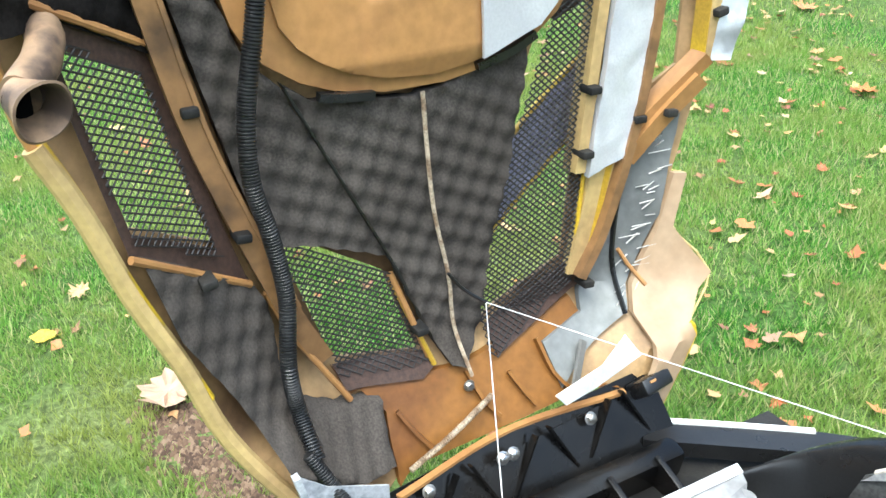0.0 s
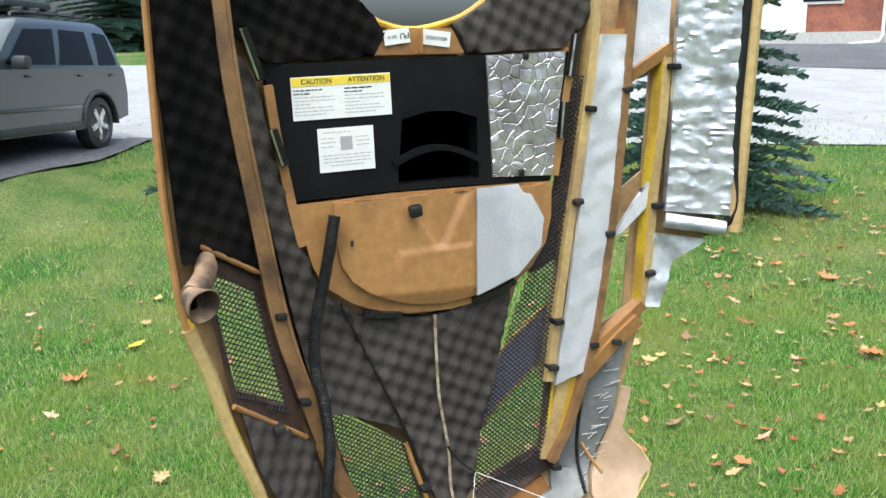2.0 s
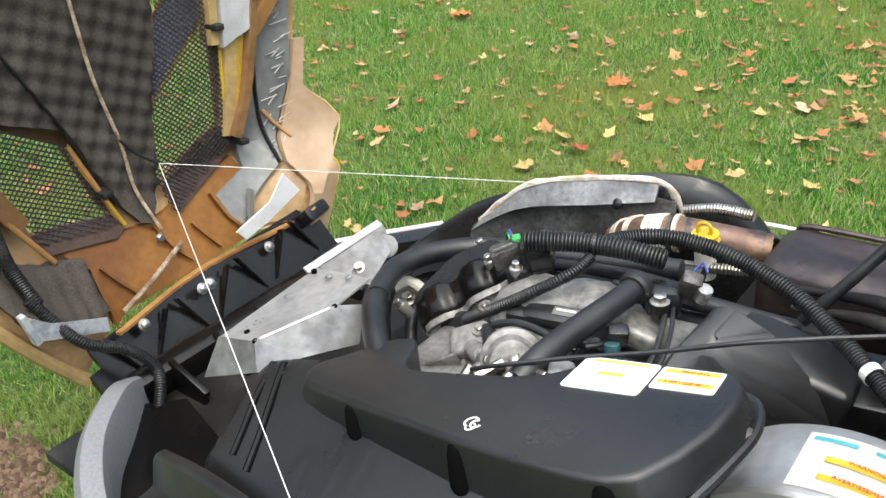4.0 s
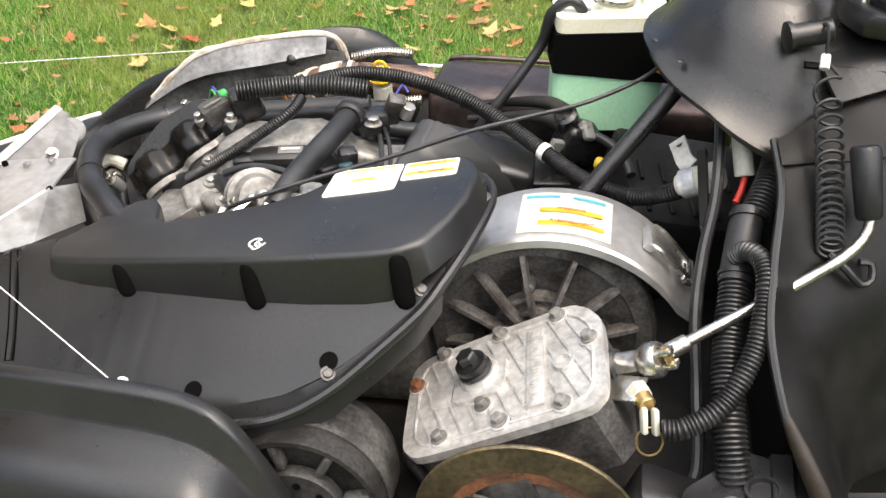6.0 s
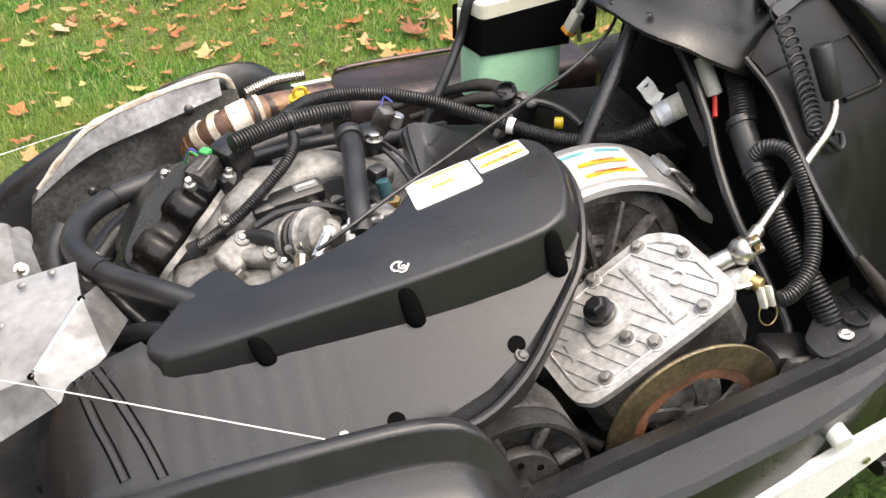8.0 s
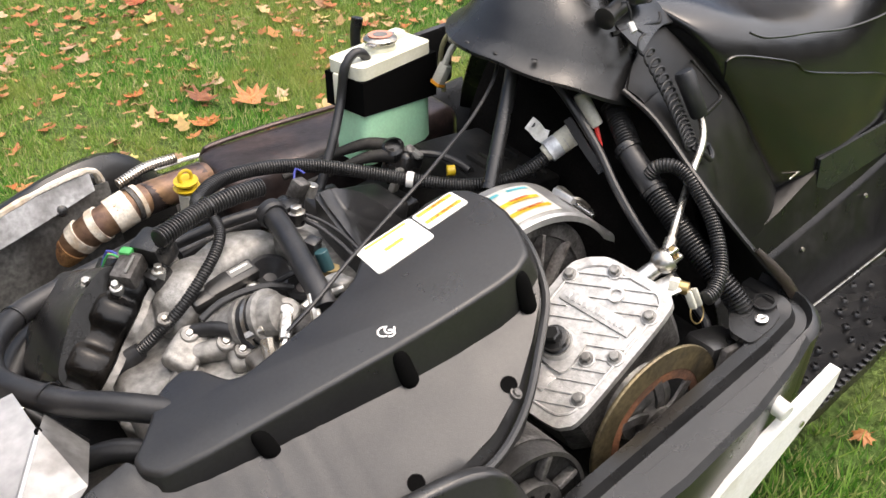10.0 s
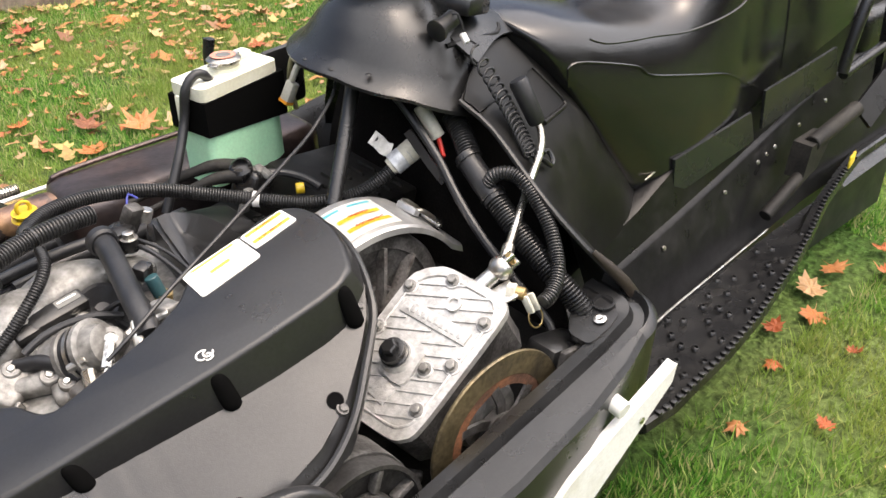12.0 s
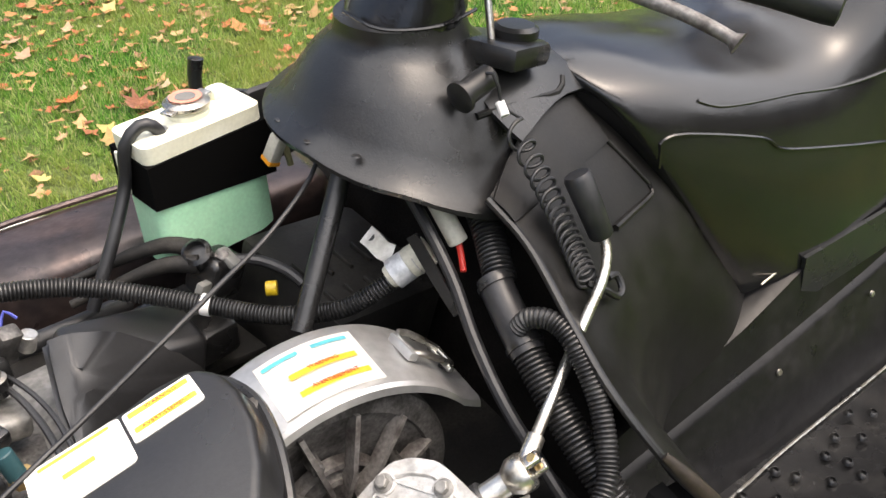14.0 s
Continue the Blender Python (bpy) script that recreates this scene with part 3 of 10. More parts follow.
def leaf_mesh(name, size, curl, seed, outline=LEAFLINE):
    r = random.Random(seed)
    bm = bmesh.new()
    ring = []
    for x, y in outline:
        x, y = x * size * r.uniform(0.85, 1.15), y * size * r.uniform(0.9, 1.1)
        ring.append((x, y))
    mid = bm.verts.new((0, 0.22 * size, 0.05 * size))
    inner = [bm.verts.new((x * 0.5, 0.22 * size * 0.5 + y * 0.5, curl * size * 0.10 * r.uniform(0, 1.2) + 0.03 * size)) for x, y in ring]
    vs = [bm.verts.new((x, y, curl * size * (0.42 * (x * x + (y - 0.2 * size) ** 2) / size / size * 2.4 + r.uniform(-0.05, 0.09)))) for x, y in ring]
    n = len(vs)
    for i in range(n):
        bm.faces.new((mid, inner[i], inner[(i + 1) % n]))
        bm.faces.new((inner[i], vs[i], vs[(i + 1) % n], inner[(i + 1) % n]))
    stalk = [bm.verts.new(p) for p in ((-0.012 * size, -0.08 * size, 0), (0.012 * size, -0.08 * size, 0), (0.03 * size, -0.45 * size, 0.06 * size))]
    bm.faces.new(stalk)
    me = bpy.data.meshes.new(name)
    bm.to_mesh(me)
    bm.free()
    return me


DRY = leaf_material("dry_maple_leaf", [(0.0, (0.34, 0.075, 0.025)), (0.2, (0.46, 0.13, 0.03)), (0.4, (0.50, 0.21, 0.07)), (0.6, (0.50, 0.30, 0.14)), (0.75, (0.20, 0.07, 0.03)), (0.88, (0.48, 0.17, 0.035)), (1.0, (0.42, 0.08, 0.02))])
PALE = leaf_material("pale_leaf", [(0.0, (0.50, 0.33, 0.15)), (0.4, (0.52, 0.36, 0.10)), (0.7, (0.52, 0.38, 0.20)), (1.0, (0.40, 0.20, 0.08))])
RUSSET = leaf_material("russet_leaf", [(0.0, (0.30, 0.075, 0.03)), (0.3, (0.40, 0.12, 0.04)), (0.6, (0.20, 0.07, 0.035)), (0.8, (0.42, 0.17, 0.07)), (1.0, (0.34, 0.08, 0.03))])
GOLD = leaf_material("golden_leaf", [(0.0, (0.72, 0.50, 0.02)), (1.0, (0.70, 0.45, 0.03))])
BUFF = leaf_material("buff_oak_leaf", [(0.0, (0.46, 0.29, 0.18)), (1.0, (0.50, 0.33, 0.21))])
leaf_kinds = [leaf_mesh("fallen_leaf", 0.10, c, 30 + i) for i, c in enumerate((0.6, 0.3, 0.9, 0.5, -0.5, 0.7))]
for me in leaf_kinds:
    me.materials.append(DRY)


oval_leaf, broad_leaf = leaf_mesh("fallen_leaf", 0.10, 0.5, 51, OVAL), leaf_mesh("fallen_leaf", 0.10, 0.75, 52, BROAD)
for me in (oval_leaf, broad_leaf):
    me.materials.append(DRY)


def lay_leaf(x, y, size, turn, kind, mat=None, label="dry orange-brown maple leaf lying on grass"):
    me = oval_leaf if mat == GOLD else broad_leaf if mat == BUFF else leaf_kinds[kind % len(leaf_kinds)]
    if mat:
        me = me.copy()
        me.materials[0] = mat
    ob = new("fallen_leaf", me)
    r = random.Random(int(x * 977 + y * 3331))
    ob.matrix_world = pose(x, y, height(x, y) + 0.022, r.uniform(-14, 14), r.uniform(-14, 14), turn) @ Matrix.Diagonal((size / 0.1, size / 0.1, size / 0.1, 1))
    return tagged(ob, label, "leaf", "leaves on the lawn")


lr = random.Random(5)
# single leaves that stand out
for x, y, s, a in ((-4.84, 0.25, 0.15, 30), (-2.69, 0.085, 0.10, 160), (-2.4, -0.55, 0.10, 10)):
    lay_leaf(x, y, s, a, 1, GOLD, "bright yellow leaf lying on grass")
lay_leaf(-2.92, 0.21, 0.08, 120, 3, PALE, "small pale yellow fallen leaf on grass")
lay_leaf(-2.17, 0.36, 0.19, 150, 0, BUFF, "large pale buff oak leaf on grass")
for x, y, s, a in ((-4.34, -0.10, 0.16, 40), (-1.514, 3.377, 0.13, 20), (-1.265, 2.643, 0.10, 90), (-1.12, 2.62, 0.09, 10), (-3.733, 3.861, 0.15, 0), (-4.261, 5.156, 0.18, 60),
                   (-2.895, 4.125, 0.16, 140), (0.831, 2.78, 0.17, 20), (0.70, 2.95, 0.15, 100), (0.60, 2.75, 0.12, 160), (1.69, 3.289, 0.12, 80), (1.739, 3.748, 0.11, 0),
                   (0.488, 3.128, 0.11, 50), (1.97, 3.713, 0.13, 60), (1.694, 0.428, 0.10, 60), (1.831, 0.46, 0.09, 150), (1.40, 4.15, 0.20, 30), (0.95, 4.30, 0.16, 100),
                   (1.446, 0.395, 0.07, 20), (1.582, 0.375, 0.08, 110), (1.05, 0.262, 0.06, 60), (1.298, 0.345, 0.055, 200), (1.914, 0.317, 0.08, 10), (2.038, 0.415, 0.07, 150), (1.20, 0.13, 0.05, 80), (1.48, 0.22, 0.05, 240)):
    lay_leaf(x, y, s, a, int(x * 50), None)
spots = []
while len(spots) < 270:
    x, y = lr.uniform(-5.5, 3.6), lr.uniform(-1.2, 5.5)
    if -1.35 < x < 2.6 and -0.7 < y < 1.5 and not (x > 0.9 and y < 0.25):
        continue
    if math.hypot(x - 1.95, y - 6.4) < 1.8:
        continue
    if x < -1.0 and y < 1.3 and lr.random() < 0.75:
        continue
    spots.append((x, y))
for i, (x, y) in enumerate(spots):
    pale = lr.random() < (0.4 if x > -1.4 else 0.15)
    size, turn = lr.uniform(0.030, 0.068), lr.uniform(0, 360)
    if pale:
        lay_leaf(x, y, size, turn, i, PALE, "small pale yellow fallen leaf on grass")
    elif x < -1.4:
        lay_leaf(x, y, size, turn, i, RUSSET, "curled russet-brown fallen leaf on grass")
    else:
        lay_leaf(x, y, size, turn, i)

# the countless smaller and farther leaves
lv, lf = [], []
for k in range(2480):
    if k >= 2300:
        a, d = lr.uniform(-2.9, 0.1), 1.86 + abs(lr.gauss(0, 0.13))
        x, y = 1.95 + d * math.cos(a), 6.4 + d * math.sin(a)
    elif k < 1300:
        x, y = lr.uniform(-7, 5.5), lr.uniform(1.2, 10)
        if x < -1 and y > 4 and lr.random() < 0.4:
            continue
    elif k < 1900:
        x, y = 2.0 + lr.gauss(0, 1.6), 5.0 + lr.gauss(0, 1.6)
    else:
        x, y = lr.uniform(-10, -1.2), lr.uniform(-3, 9)
    if -1.35 < x < 2.6 and -0.4 < y < 1.5:
        continue
    if y < 1.3 and x < 0 and lr.random() < 0.5:
        continue
    size, a = lr.uniform(0.025, 0.085), lr.uniform(0, 6.283)
    c, s = math.cos(a), math.sin(a)
    z, tx, ty = height(x, y) + 0.024, lr.uniform(-0.35, 0.35), lr.uniform(-0.35, 0.35)
    base = len(lv)
    for u, v in ((0, -0.4), (0.30, -0.28), (0.24, 0.0), (0.5, 0.15), (0.26, 0.30), (0, 0.75), (-0.26, 0.30), (-0.5, 0.15), (-0.24, 0.0), (-0.30, -0.28)):
        u, v = u * size, v * size
        lv.append((x + c * u - s * v, y + s * u + c * v, z + tx * u + ty * v + 3.0 * (u * u + v * v) / size * 0.15))
    lf.append(tuple(range(base, base + 10)))
litter = soup("leaf_litter", lv, lf, leaf_material("leaf_litter", [(0.0, (0.34, 0.11, 0.03)), (0.25, (0.46, 0.20, 0.06)), (0.45, (0.55, 0.36, 0.16)), (0.6, (0.56, 0.44, 0.14)), (0.75, (0.22, 0.09, 0.04)), (0.9, (0.58, 0.42, 0.26)), (1.0, (0.45, 0.15, 0.04))]))
tagged(litter, "scattered orange, tan and yellow autumn leaves on the lawn", "leaves", kind="stuff")

# bare soil where the grass is scuffed away, as loose crumbs
cr = np.random.default_rng(3)
n = 2600
cx, cy = cr.uniform(-2.3, -1.35, n), cr.normal(0, 0.045, n)
cy = 0.36 + 0.05 * np.sin(cx * 7) + cy
size = cr.uniform(0.004, 0.016, n)
cv = np.zeros((n, 5, 3))
for k in range(4):
    a = k * np.pi / 2 + cr.uniform(0, 1, n)
    cv[:, k] = np.stack([cx + size * np.cos(a), cy + size * np.sin(a), heights(cx, cy) - 0.002], -1)
cv[:, 4] = np.stack([cx, cy, heights(cx, cy) + size * 0.9], -1)
cf = (np.arange(n)[:, None, None] * 5 + np.array([(0, 1, 4), (1, 2, 4), (2, 3, 4), (3, 0, 4)])[None]).reshape(-1, 3)
crumbs = soup("bare_soil", cv.reshape(-1, 3), cf, island_material("brown_soil_crumbs", [(0.0, (0.05, 0.03, 0.02)), (0.6, (0.12, 0.075, 0.045)), (1.0, (0.2, 0.14, 0.09))], 0.95))
tagged(crumbs, "brown bare soil scuffed through the lawn", "soil", kind="stuff")

# small curled leaves and crumbs of leaf scattered all over the lawn
lt = np.random.default_rng(17)
n = 2600
near = lt.random(n) < 0.55
lx = np.where(near, lt.normal(1.2, 1.5, n), lt.uniform(-6.5, 3.6, n))
ly = np.where(near, lt.normal(4.0, 0.9, n), lt.uniform(-1.4, 7.5, n))
keep = (np.hypot(lx - 1.95, ly - 6.4) > 1.8) & ~((lx > -1.35) & (lx < 2.6) & (ly > -0.7) & (ly < 1.5))
lx, ly = lx[keep], ly[keep]
n = len(lx)
ls = lt.uniform(0.010, 0.034, n)
lv = np.zeros((n, 9, 3))
turn, lz = lt.uniform(0, 2 * np.pi, n), heights(lx, ly) + lt.uniform(0.006, 0.03, n)
lv[:, 8] = np.stack([lx, ly, lz], -1)
for k in range(8):
    rad = ls * lt.uniform(0.9, 1.5, n) if k % 2 == 0 else ls * lt.uniform(0.45, 0.8, n)
    a = turn + k * np.pi / 4
    lv[:, k] = np.stack([lx + rad * np.cos(a), ly + 0.75 * rad * np.sin(a), lz + rad * lt.uniform(-0.15, 0.55, n)], -1)
lf = (np.arange(n)[:, None, None] * 9 + np.array([(k, (k + 1) % 8, 8) for k in range(8)])[None]).reshape(-1, 3)
litter = soup("leaf_litter", lv.reshape(-1, 3), lf, leaf_material("small_leaf_litter", [(0.0, (0.34, 0.10, 0.03)), (0.25, (0.44, 0.20, 0.06)), (0.5, (0.46, 0.30, 0.13)), (0.75, (0.22, 0.09, 0.04)), (1.0, (0.44, 0.13, 0.03))]))
tagged(litter, "small curled orange and brown leaves strewn over the lawn", "leaf litter", kind="stuff")

# ---- snowmobile: the raised hood, seen from inside ----
sled = thing("snowmobile", "black snowmobile with yellow hood raised on its hinge", "snowmobile", at=(0.4, 0.72, 0.0))


def clamp(v):
    return max(0.0, min(1.0, v))


def hood_x(y, z):
    d = abs(y - 0.69)
    w = 0.60 if z > 1.2 else 0.44 + (z - 0.73) * 0.34 if z > 0.73 else max(0.28, 0.44 - (0.73 - z) * 0.78)
    return min(-1.12 + 0.14 * clamp((d / w - 0.55) / 0.45) ** 1.5 + 0.11 * clamp((0.70 - z) / 0.15), -0.97)


def on_hood(off=0.0):
    return lambda y, z: Vector((hood_x(y, z) + off, y, z))


MESH_L = [(0.137, 1.276), (0.233, 1.212), (0.283, 0.973), (0.175, 1.048)]
VENT_L = [(0.383, 0.929), (0.435, 0.908), (0.549, 0.831), (0.596, 0.676), (0.451, 0.700)]
VENT_R = [(0.937, 1.576), (0.980, 1.581), (0.928, 1.076), (0.893, 0.760), (0.722, 0.690), (0.717, 0.771), (0.770, 0.990), (0.846, 1.189), (0.914, 1.374)]
WINDOW_U = [(1.078, 1.580), (1.141, 1.635), (1.133, 1.398), (1.060, 1.328)]
WINDOW_L = [(1.060, 1.256), (1.119, 1.307), (1.096, 1.078), (1.010, 1.006), (1.036, 1.171)]
ARCH = [(0.750, 1.80), (0.745, 1.766), (0.70, 1.737), (0.662, 1.722), (0.594, 1.706), (0.540, 1.710), (0.494, 1.728), (0.460, 1.759), (0.452, 1.80)]
OUTLINE = [(0.094, 1.179), (0.126, 1.094), (0.159, 0.975), (0.200, 0.864), (0.239, 0.731), (0.31, 0.60), (0.40, 0.47), (0.470, 0.535), (0.911, 0.555), (0.973, 0.490),
           (1.049, 0.635), (1.052, 0.665), (1.112, 0.728), (1.077, 0.797), (1.081, 0.881), (1.141, 1.092), (1.173, 1.196), (1.269, 1.255), (1.304, 1.80)] + ARCH + [(0.059, 1.80), (0.065, 1.467), (0.081, 1.241)]
hood = part("hood", sheet(bmesh.new(), OUTLINE, on_hood(-0.03), (-0.006, 0, 0), (MESH_L, VENT_L, VENT_R, WINDOW_U, WINDOW_L), 0.035), SHELL, sled, "tan inside of the yellow fibreglass hood")


def hood_edge(points, r, name, mat, label="", off=0.0):
    return part(name, tube(bmesh.new(), [on_hood(off)(y, z) for y, z in points], r, 8, 0.03), mat, hood, label)


hood_edge([(0.059, 1.80), (0.065, 1.467), (0.081, 1.241), (0.094, 1.179)], 0.007, "edge_bead", TAN, "tan rolled hood edge", -0.02)
hood_edge([(0.094, 1.179), (0.126, 1.094), (0.159, 0.975), (0.200, 0.864), (0.239, 0.731), (0.31, 0.60), (0.40, 0.47)], 0.013, "edge_bead", OVERSPRAY, "cream and yellow hood edge", -0.02)
hood_edge([(0.095, 1.195), (0.126, 1.11), (0.160, 0.99), (0.195, 0.89), (0.225, 0.80)], 0.008, "edge_bead", YELLOW, "yellow painted hood edge", -0.020)
hood_edge([(1.308, 1.80), (1.298, 1.55), (1.288, 1.268)], 0.017, "edge_bead", OVERSPRAY, "yellowish rolled hood edge", 0.008)
hood_edge([(0.973, 0.492), (1.049, 0.637)], 0.010, "edge_bead", YELLOW, "yellow painted hood edge", -0.03)
hood_edge(ARCH[1:-1], 0.007, "edge_bead", YELLOW, "yellow edge of the windshield cutout", -0.02)


# acoustic foam with its egg-crate surface
def foam(name, outline, mat, label, deep=0.0068, step=0.0095, base=0.004):
    def lift(y, z):
        u, v = y * 0.94 + z * 0.34, z * 0.94 - y * 0.34
        b = math.sin(u * 2 * math.pi / 0.050) * math.sin(v * 2 * math.pi / 0.050)
        b += 0.35 * noise.noise(Vector((y * 25, z * 25, 1)))
        return Vector((hood_x(y, z) + base + deep * b, y, z))
    return part(name, sheet(bmesh.new(), outline, lift, (-0.022, 0, 0), (), step), mat, hood, label, 80)


foam("foam_panel", [(0.198, 1.691), (0.255, 1.60), (0.285, 1.46), (0.325, 1.33), (0.365, 1.205), (0.409, 1.160), (0.546, 0.870), (0.435, 0.918), (0.378, 0.935), (0.335, 1.032), (0.255, 1.40)], FOAM, "dark grey egg-crate foam panel")
foam("foam_panel", [(0.412, 1.163), (0.448, 1.135), (0.610, 1.112), (0.800, 1.160), (0.772, 1.007), (0.717, 0.792), (0.709, 0.707), (0.655, 0.650), (0.630, 0.660), (0.562, 0.835)], FOAM, "dark grey egg-crate foam panel", base=0.008)
foam("foam_panel", [(0.178, 1.022), (0.325, 0.906), (0.345, 0.863), (0.345, 0.739), (0.375, 0.651), (0.34, 0.60), (0.317, 0.640), (0.258, 0.790), (0.205, 0.90)], FOAM, "dark grey egg-crate foam panel")
foam("foam_panel", [(0.36, 0.70), (0.425, 0.664), (0.501, 0.643), (0.487, 0.565), (0.37, 0.60)], FOAM, "dark grey egg-crate foam panel", base=0.0)
foam("foam_lining", [(0.064, 1.79), (0.183, 1.79), (0.186, 1.70), (0.248, 1.237), (0.150, 1.300), (0.090, 1.30), (0.070, 1.60)], FOAMDARK, "black felt lining of the hood", 0.006)
foam("foam_lining", [(0.195, 1.79), (0.452, 1.79), (0.460, 1.762), (0.494, 1.731), (0.517, 1.700), (0.492, 1.653), (0.274, 1.641), (0.205, 1.70)], FOAMDARK, "black felt lining of the hood", 0.006)
foam("foam_lining", [(0.748, 1.79), (1.02, 1.79), (0.975, 1.72), (0.920, 1.672), (0.700, 1.659), (0.668, 1.718), (0.742, 1.762)], FOAM, "dark grey foam lining of the hood", 0.006)


# wire mesh screens in the vents
def wire_mesh(outline, off, tilt=0.0, cw=0.0140, ch=0.0105, r=0.0015):
    """Expanded diamond mesh clipped to an outline."""
    bm = bmesh.new()
    ys_, zs_ = [p[0] for p in outline], [p[1] for p in outline]
    lift, ct, st = on_hood(off), math.cos(tilt), math.sin(tilt)
    cy, cz, span = sum(ys_) / len(ys_), sum(zs_) / len(zs_), max(max(ys_) - min(ys_), max(zs_) - min(zs_))
    n, k = int(span / cw) + 2, int(span / ch) + 2

    def put(i, j):
        u, v = i * cw / 2, j * ch / 2
        return cy + ct * u - st * v, cz + st * u + ct * v
    for i in range(-n, n):
        for j in range(-k, k):
            if (i + j) % 2:
                continue
            for di in (-1, 1):
                a, b = put(i, j), put(i + di, j + 1)
                if not (inside(a, outline) and inside(b, outline)):
                    continue
                p, q = lift(*a), lift(*b)
                d = (q - p).normalized()
                s = d.cross(Vector((1, 0, 0))) * r
                x = Vector((r * 1.3, 0, 0))
                ring = [[bm.verts.new(o + w) for w in (s, x, -s)] for o in (p, q)]
                for m in range(2):
                    bm.faces.new((ring[0][m], ring[0][m + 1], ring[1][m + 1], ring[1][m]))
    return bm


def grow(outline, k):
    c = Vector((sum(p[0] for p in outline), sum(p[1] for p in outline))) / len(outline)
    return [tuple(c + (Vector(p) - c) * k) for p in outline]


for line, tilt in ((MESH_L, 0.12), (VENT_L, 0.1), (VENT_R, -0.1)):
    part("mesh_screen", wire_mesh(grow(line, 1.12), 0.002, tilt), MESH, hood, "black expanded wire mesh in a vent", 180)
part("mesh_margin", sheet(bmesh.new(), [(0.118, 1.330), (0.240, 1.250), (0.322, 0.905), (0.166, 1.026)], on_hood(-0.006), (-0.004, 0, 0), (MESH_L,), 0.02), MESHBROWN, hood, "brown mesh margin folded over the vent edge")
part("mesh_margin", sheet(bmesh.new(), [(0.440, 0.705), (0.598, 0.682), (0.606, 0.660), (0.58, 0.648), (0.45, 0.668)], on_hood(-0.004), (-0.004, 0, 0), (), 0.02), MESHBROWN, hood, "brown mesh margin folded over the vent edge")
part("mesh_margin", sheet(bmesh.new(), [(0.716, 0.690), (0.893, 0.760), (0.925, 0.742), (0.915, 0.708), (0.72, 0.645)], on_hood(-0.002), (-0.004, 0, 0), (), 0.02), MESHBROWN, hood, "brown mesh margin folded over the vent edge")
part("mesh_margin", sheet(bmesh.new(), [(0.937, 1.584), (0.982, 1.588), (0.972, 1.43), (0.95, 1.22), (0.86, 1.18), (0.846, 1.189), (0.914, 1.374)], on_hood(-0.012), (-0.004, 0, 0), (), 0.02), MESHBROWN, hood, "brown mesh margin over the hood shell")
for pts in ([(0.118, 1.330), (0.240, 1.252)], [(0.166, 1.026), (0.322, 0.905)], [(0.549, 0.838), (0.60, 0.676)], [(0.45, 0.66), (0.375, 0.80), (0.345, 0.88)]):
    hood_edge(pts, 0.0055, "vent_trim", TAN, "tan trim rail beside a vent", 0.0)
hood_edge([(0.551, 0.822), (0.606, 0.662)], 0.0045, "vent_trim", YELLOW, "yellow edge beside a vent", -0.004)
hood_edge([(0.929, 1.06), (0.91, 0.90), (0.897, 0.77)], 0.004, "vent_trim", YELLOW, "yellow edge beside a vent", 0.004)
# a lilac crossbar of the outer hood behind the vent
part("crossbar", sheet(bmesh.new(), [(0.936, 1.10), (0.936, 0.985), (0.80, 0.87), (0.735, 0.80), (0.74, 0.885), (0.80, 0.985)], on_hood(-0.05), (-0.006, 0, 0), (), 0.02),
     material("lilac_paint", (0.30, 0.30, 0.44), 0.5, grain=0.12), hood, "lilac grey crossbar behind the vent mesh")
hood_edge([(0.936, 1.105), (0.80, 0.99), (0.74, 0.888)], 0.005, "crossbar_trim", YELLOW, "yellow edge of the crossbar", -0.05)
hood_edge([(0.936, 0.982), (0.80, 0.866), (0.735, 0.796)], 0.004, "crossbar_trim", YELLOW, "yellow edge of the crossbar", -0.05)


# ribs
def rib(points, width, deep, mat, label, off=0.0, name="rib"):
    way = [on_hood(off)(y, z) for y, z in points]
    return part(name, strap(bmesh.new(), way, width, deep, (1, 0, 0), 0.02), mat, hood, label)


rib([(0.183, 1.79), (0.200, 1.60), (0.237, 1.375), (0.277, 1.150), (0.327, 0.98), (0.375, 0.84), (0.420, 0.74)], 0.030, 0.034, RIBTAN, "tan stiffening rib", 0.004)
rib([(0.193, 1.79), (0.213, 1.60), (0.251, 1.375), (0.292, 1.150), (0.340, 0.985), (0.387, 0.85)], 0.006, 0.05, RIBTAN, "thin tan flange of a rib", 0.006)
rib([(1.074, 1.78), (1.060, 1.50), (1.041, 1.263), (1.003, 1.013), (0.949, 0.827), (0.900, 0.735)], 0.018, 0.045, RIBTAN, "tan stiffening rib", 0.006)
rib([(0.996, 1.78), (0.985, 1.62), (0.953, 1.371), (0.919, 1.116), (0.895, 0.93)], 0.020, 0.036, OVERSPRAY, "yellowish stiffening rib", 0.0)
rib([(0.950, 0.935), (0.925, 0.82), (0.905, 0.735)], 0.050, 0.02, OVERSPRAY, "yellow and tan painted rib", 0.0)
rib([(0.962, 0.935), (0.937, 0.82), (0.915, 0.74)], 0.012, 0.022, YELLOW, "yellow painted edge of the rib", 0.0)
rib([(1.152, 1.66), (1.146, 1.50), (1.138, 1.391), (1.118, 1.092)], 0.022, 0.030, OVERSPRAY, "tan and yellow window post", 0.0)
rib([(1.143, 1.66), (1.137, 1.50), (1.129, 1.391), (1.109, 1.092)], 0.006, 0.034, YELLOW, "yellow edge of the window post", 0.001)
rib([(1.118, 1.100), (1.06, 1.04), (1.005, 0.985)], 0.024, 0.034, TAN, "tan diagonal brace", 0.002)
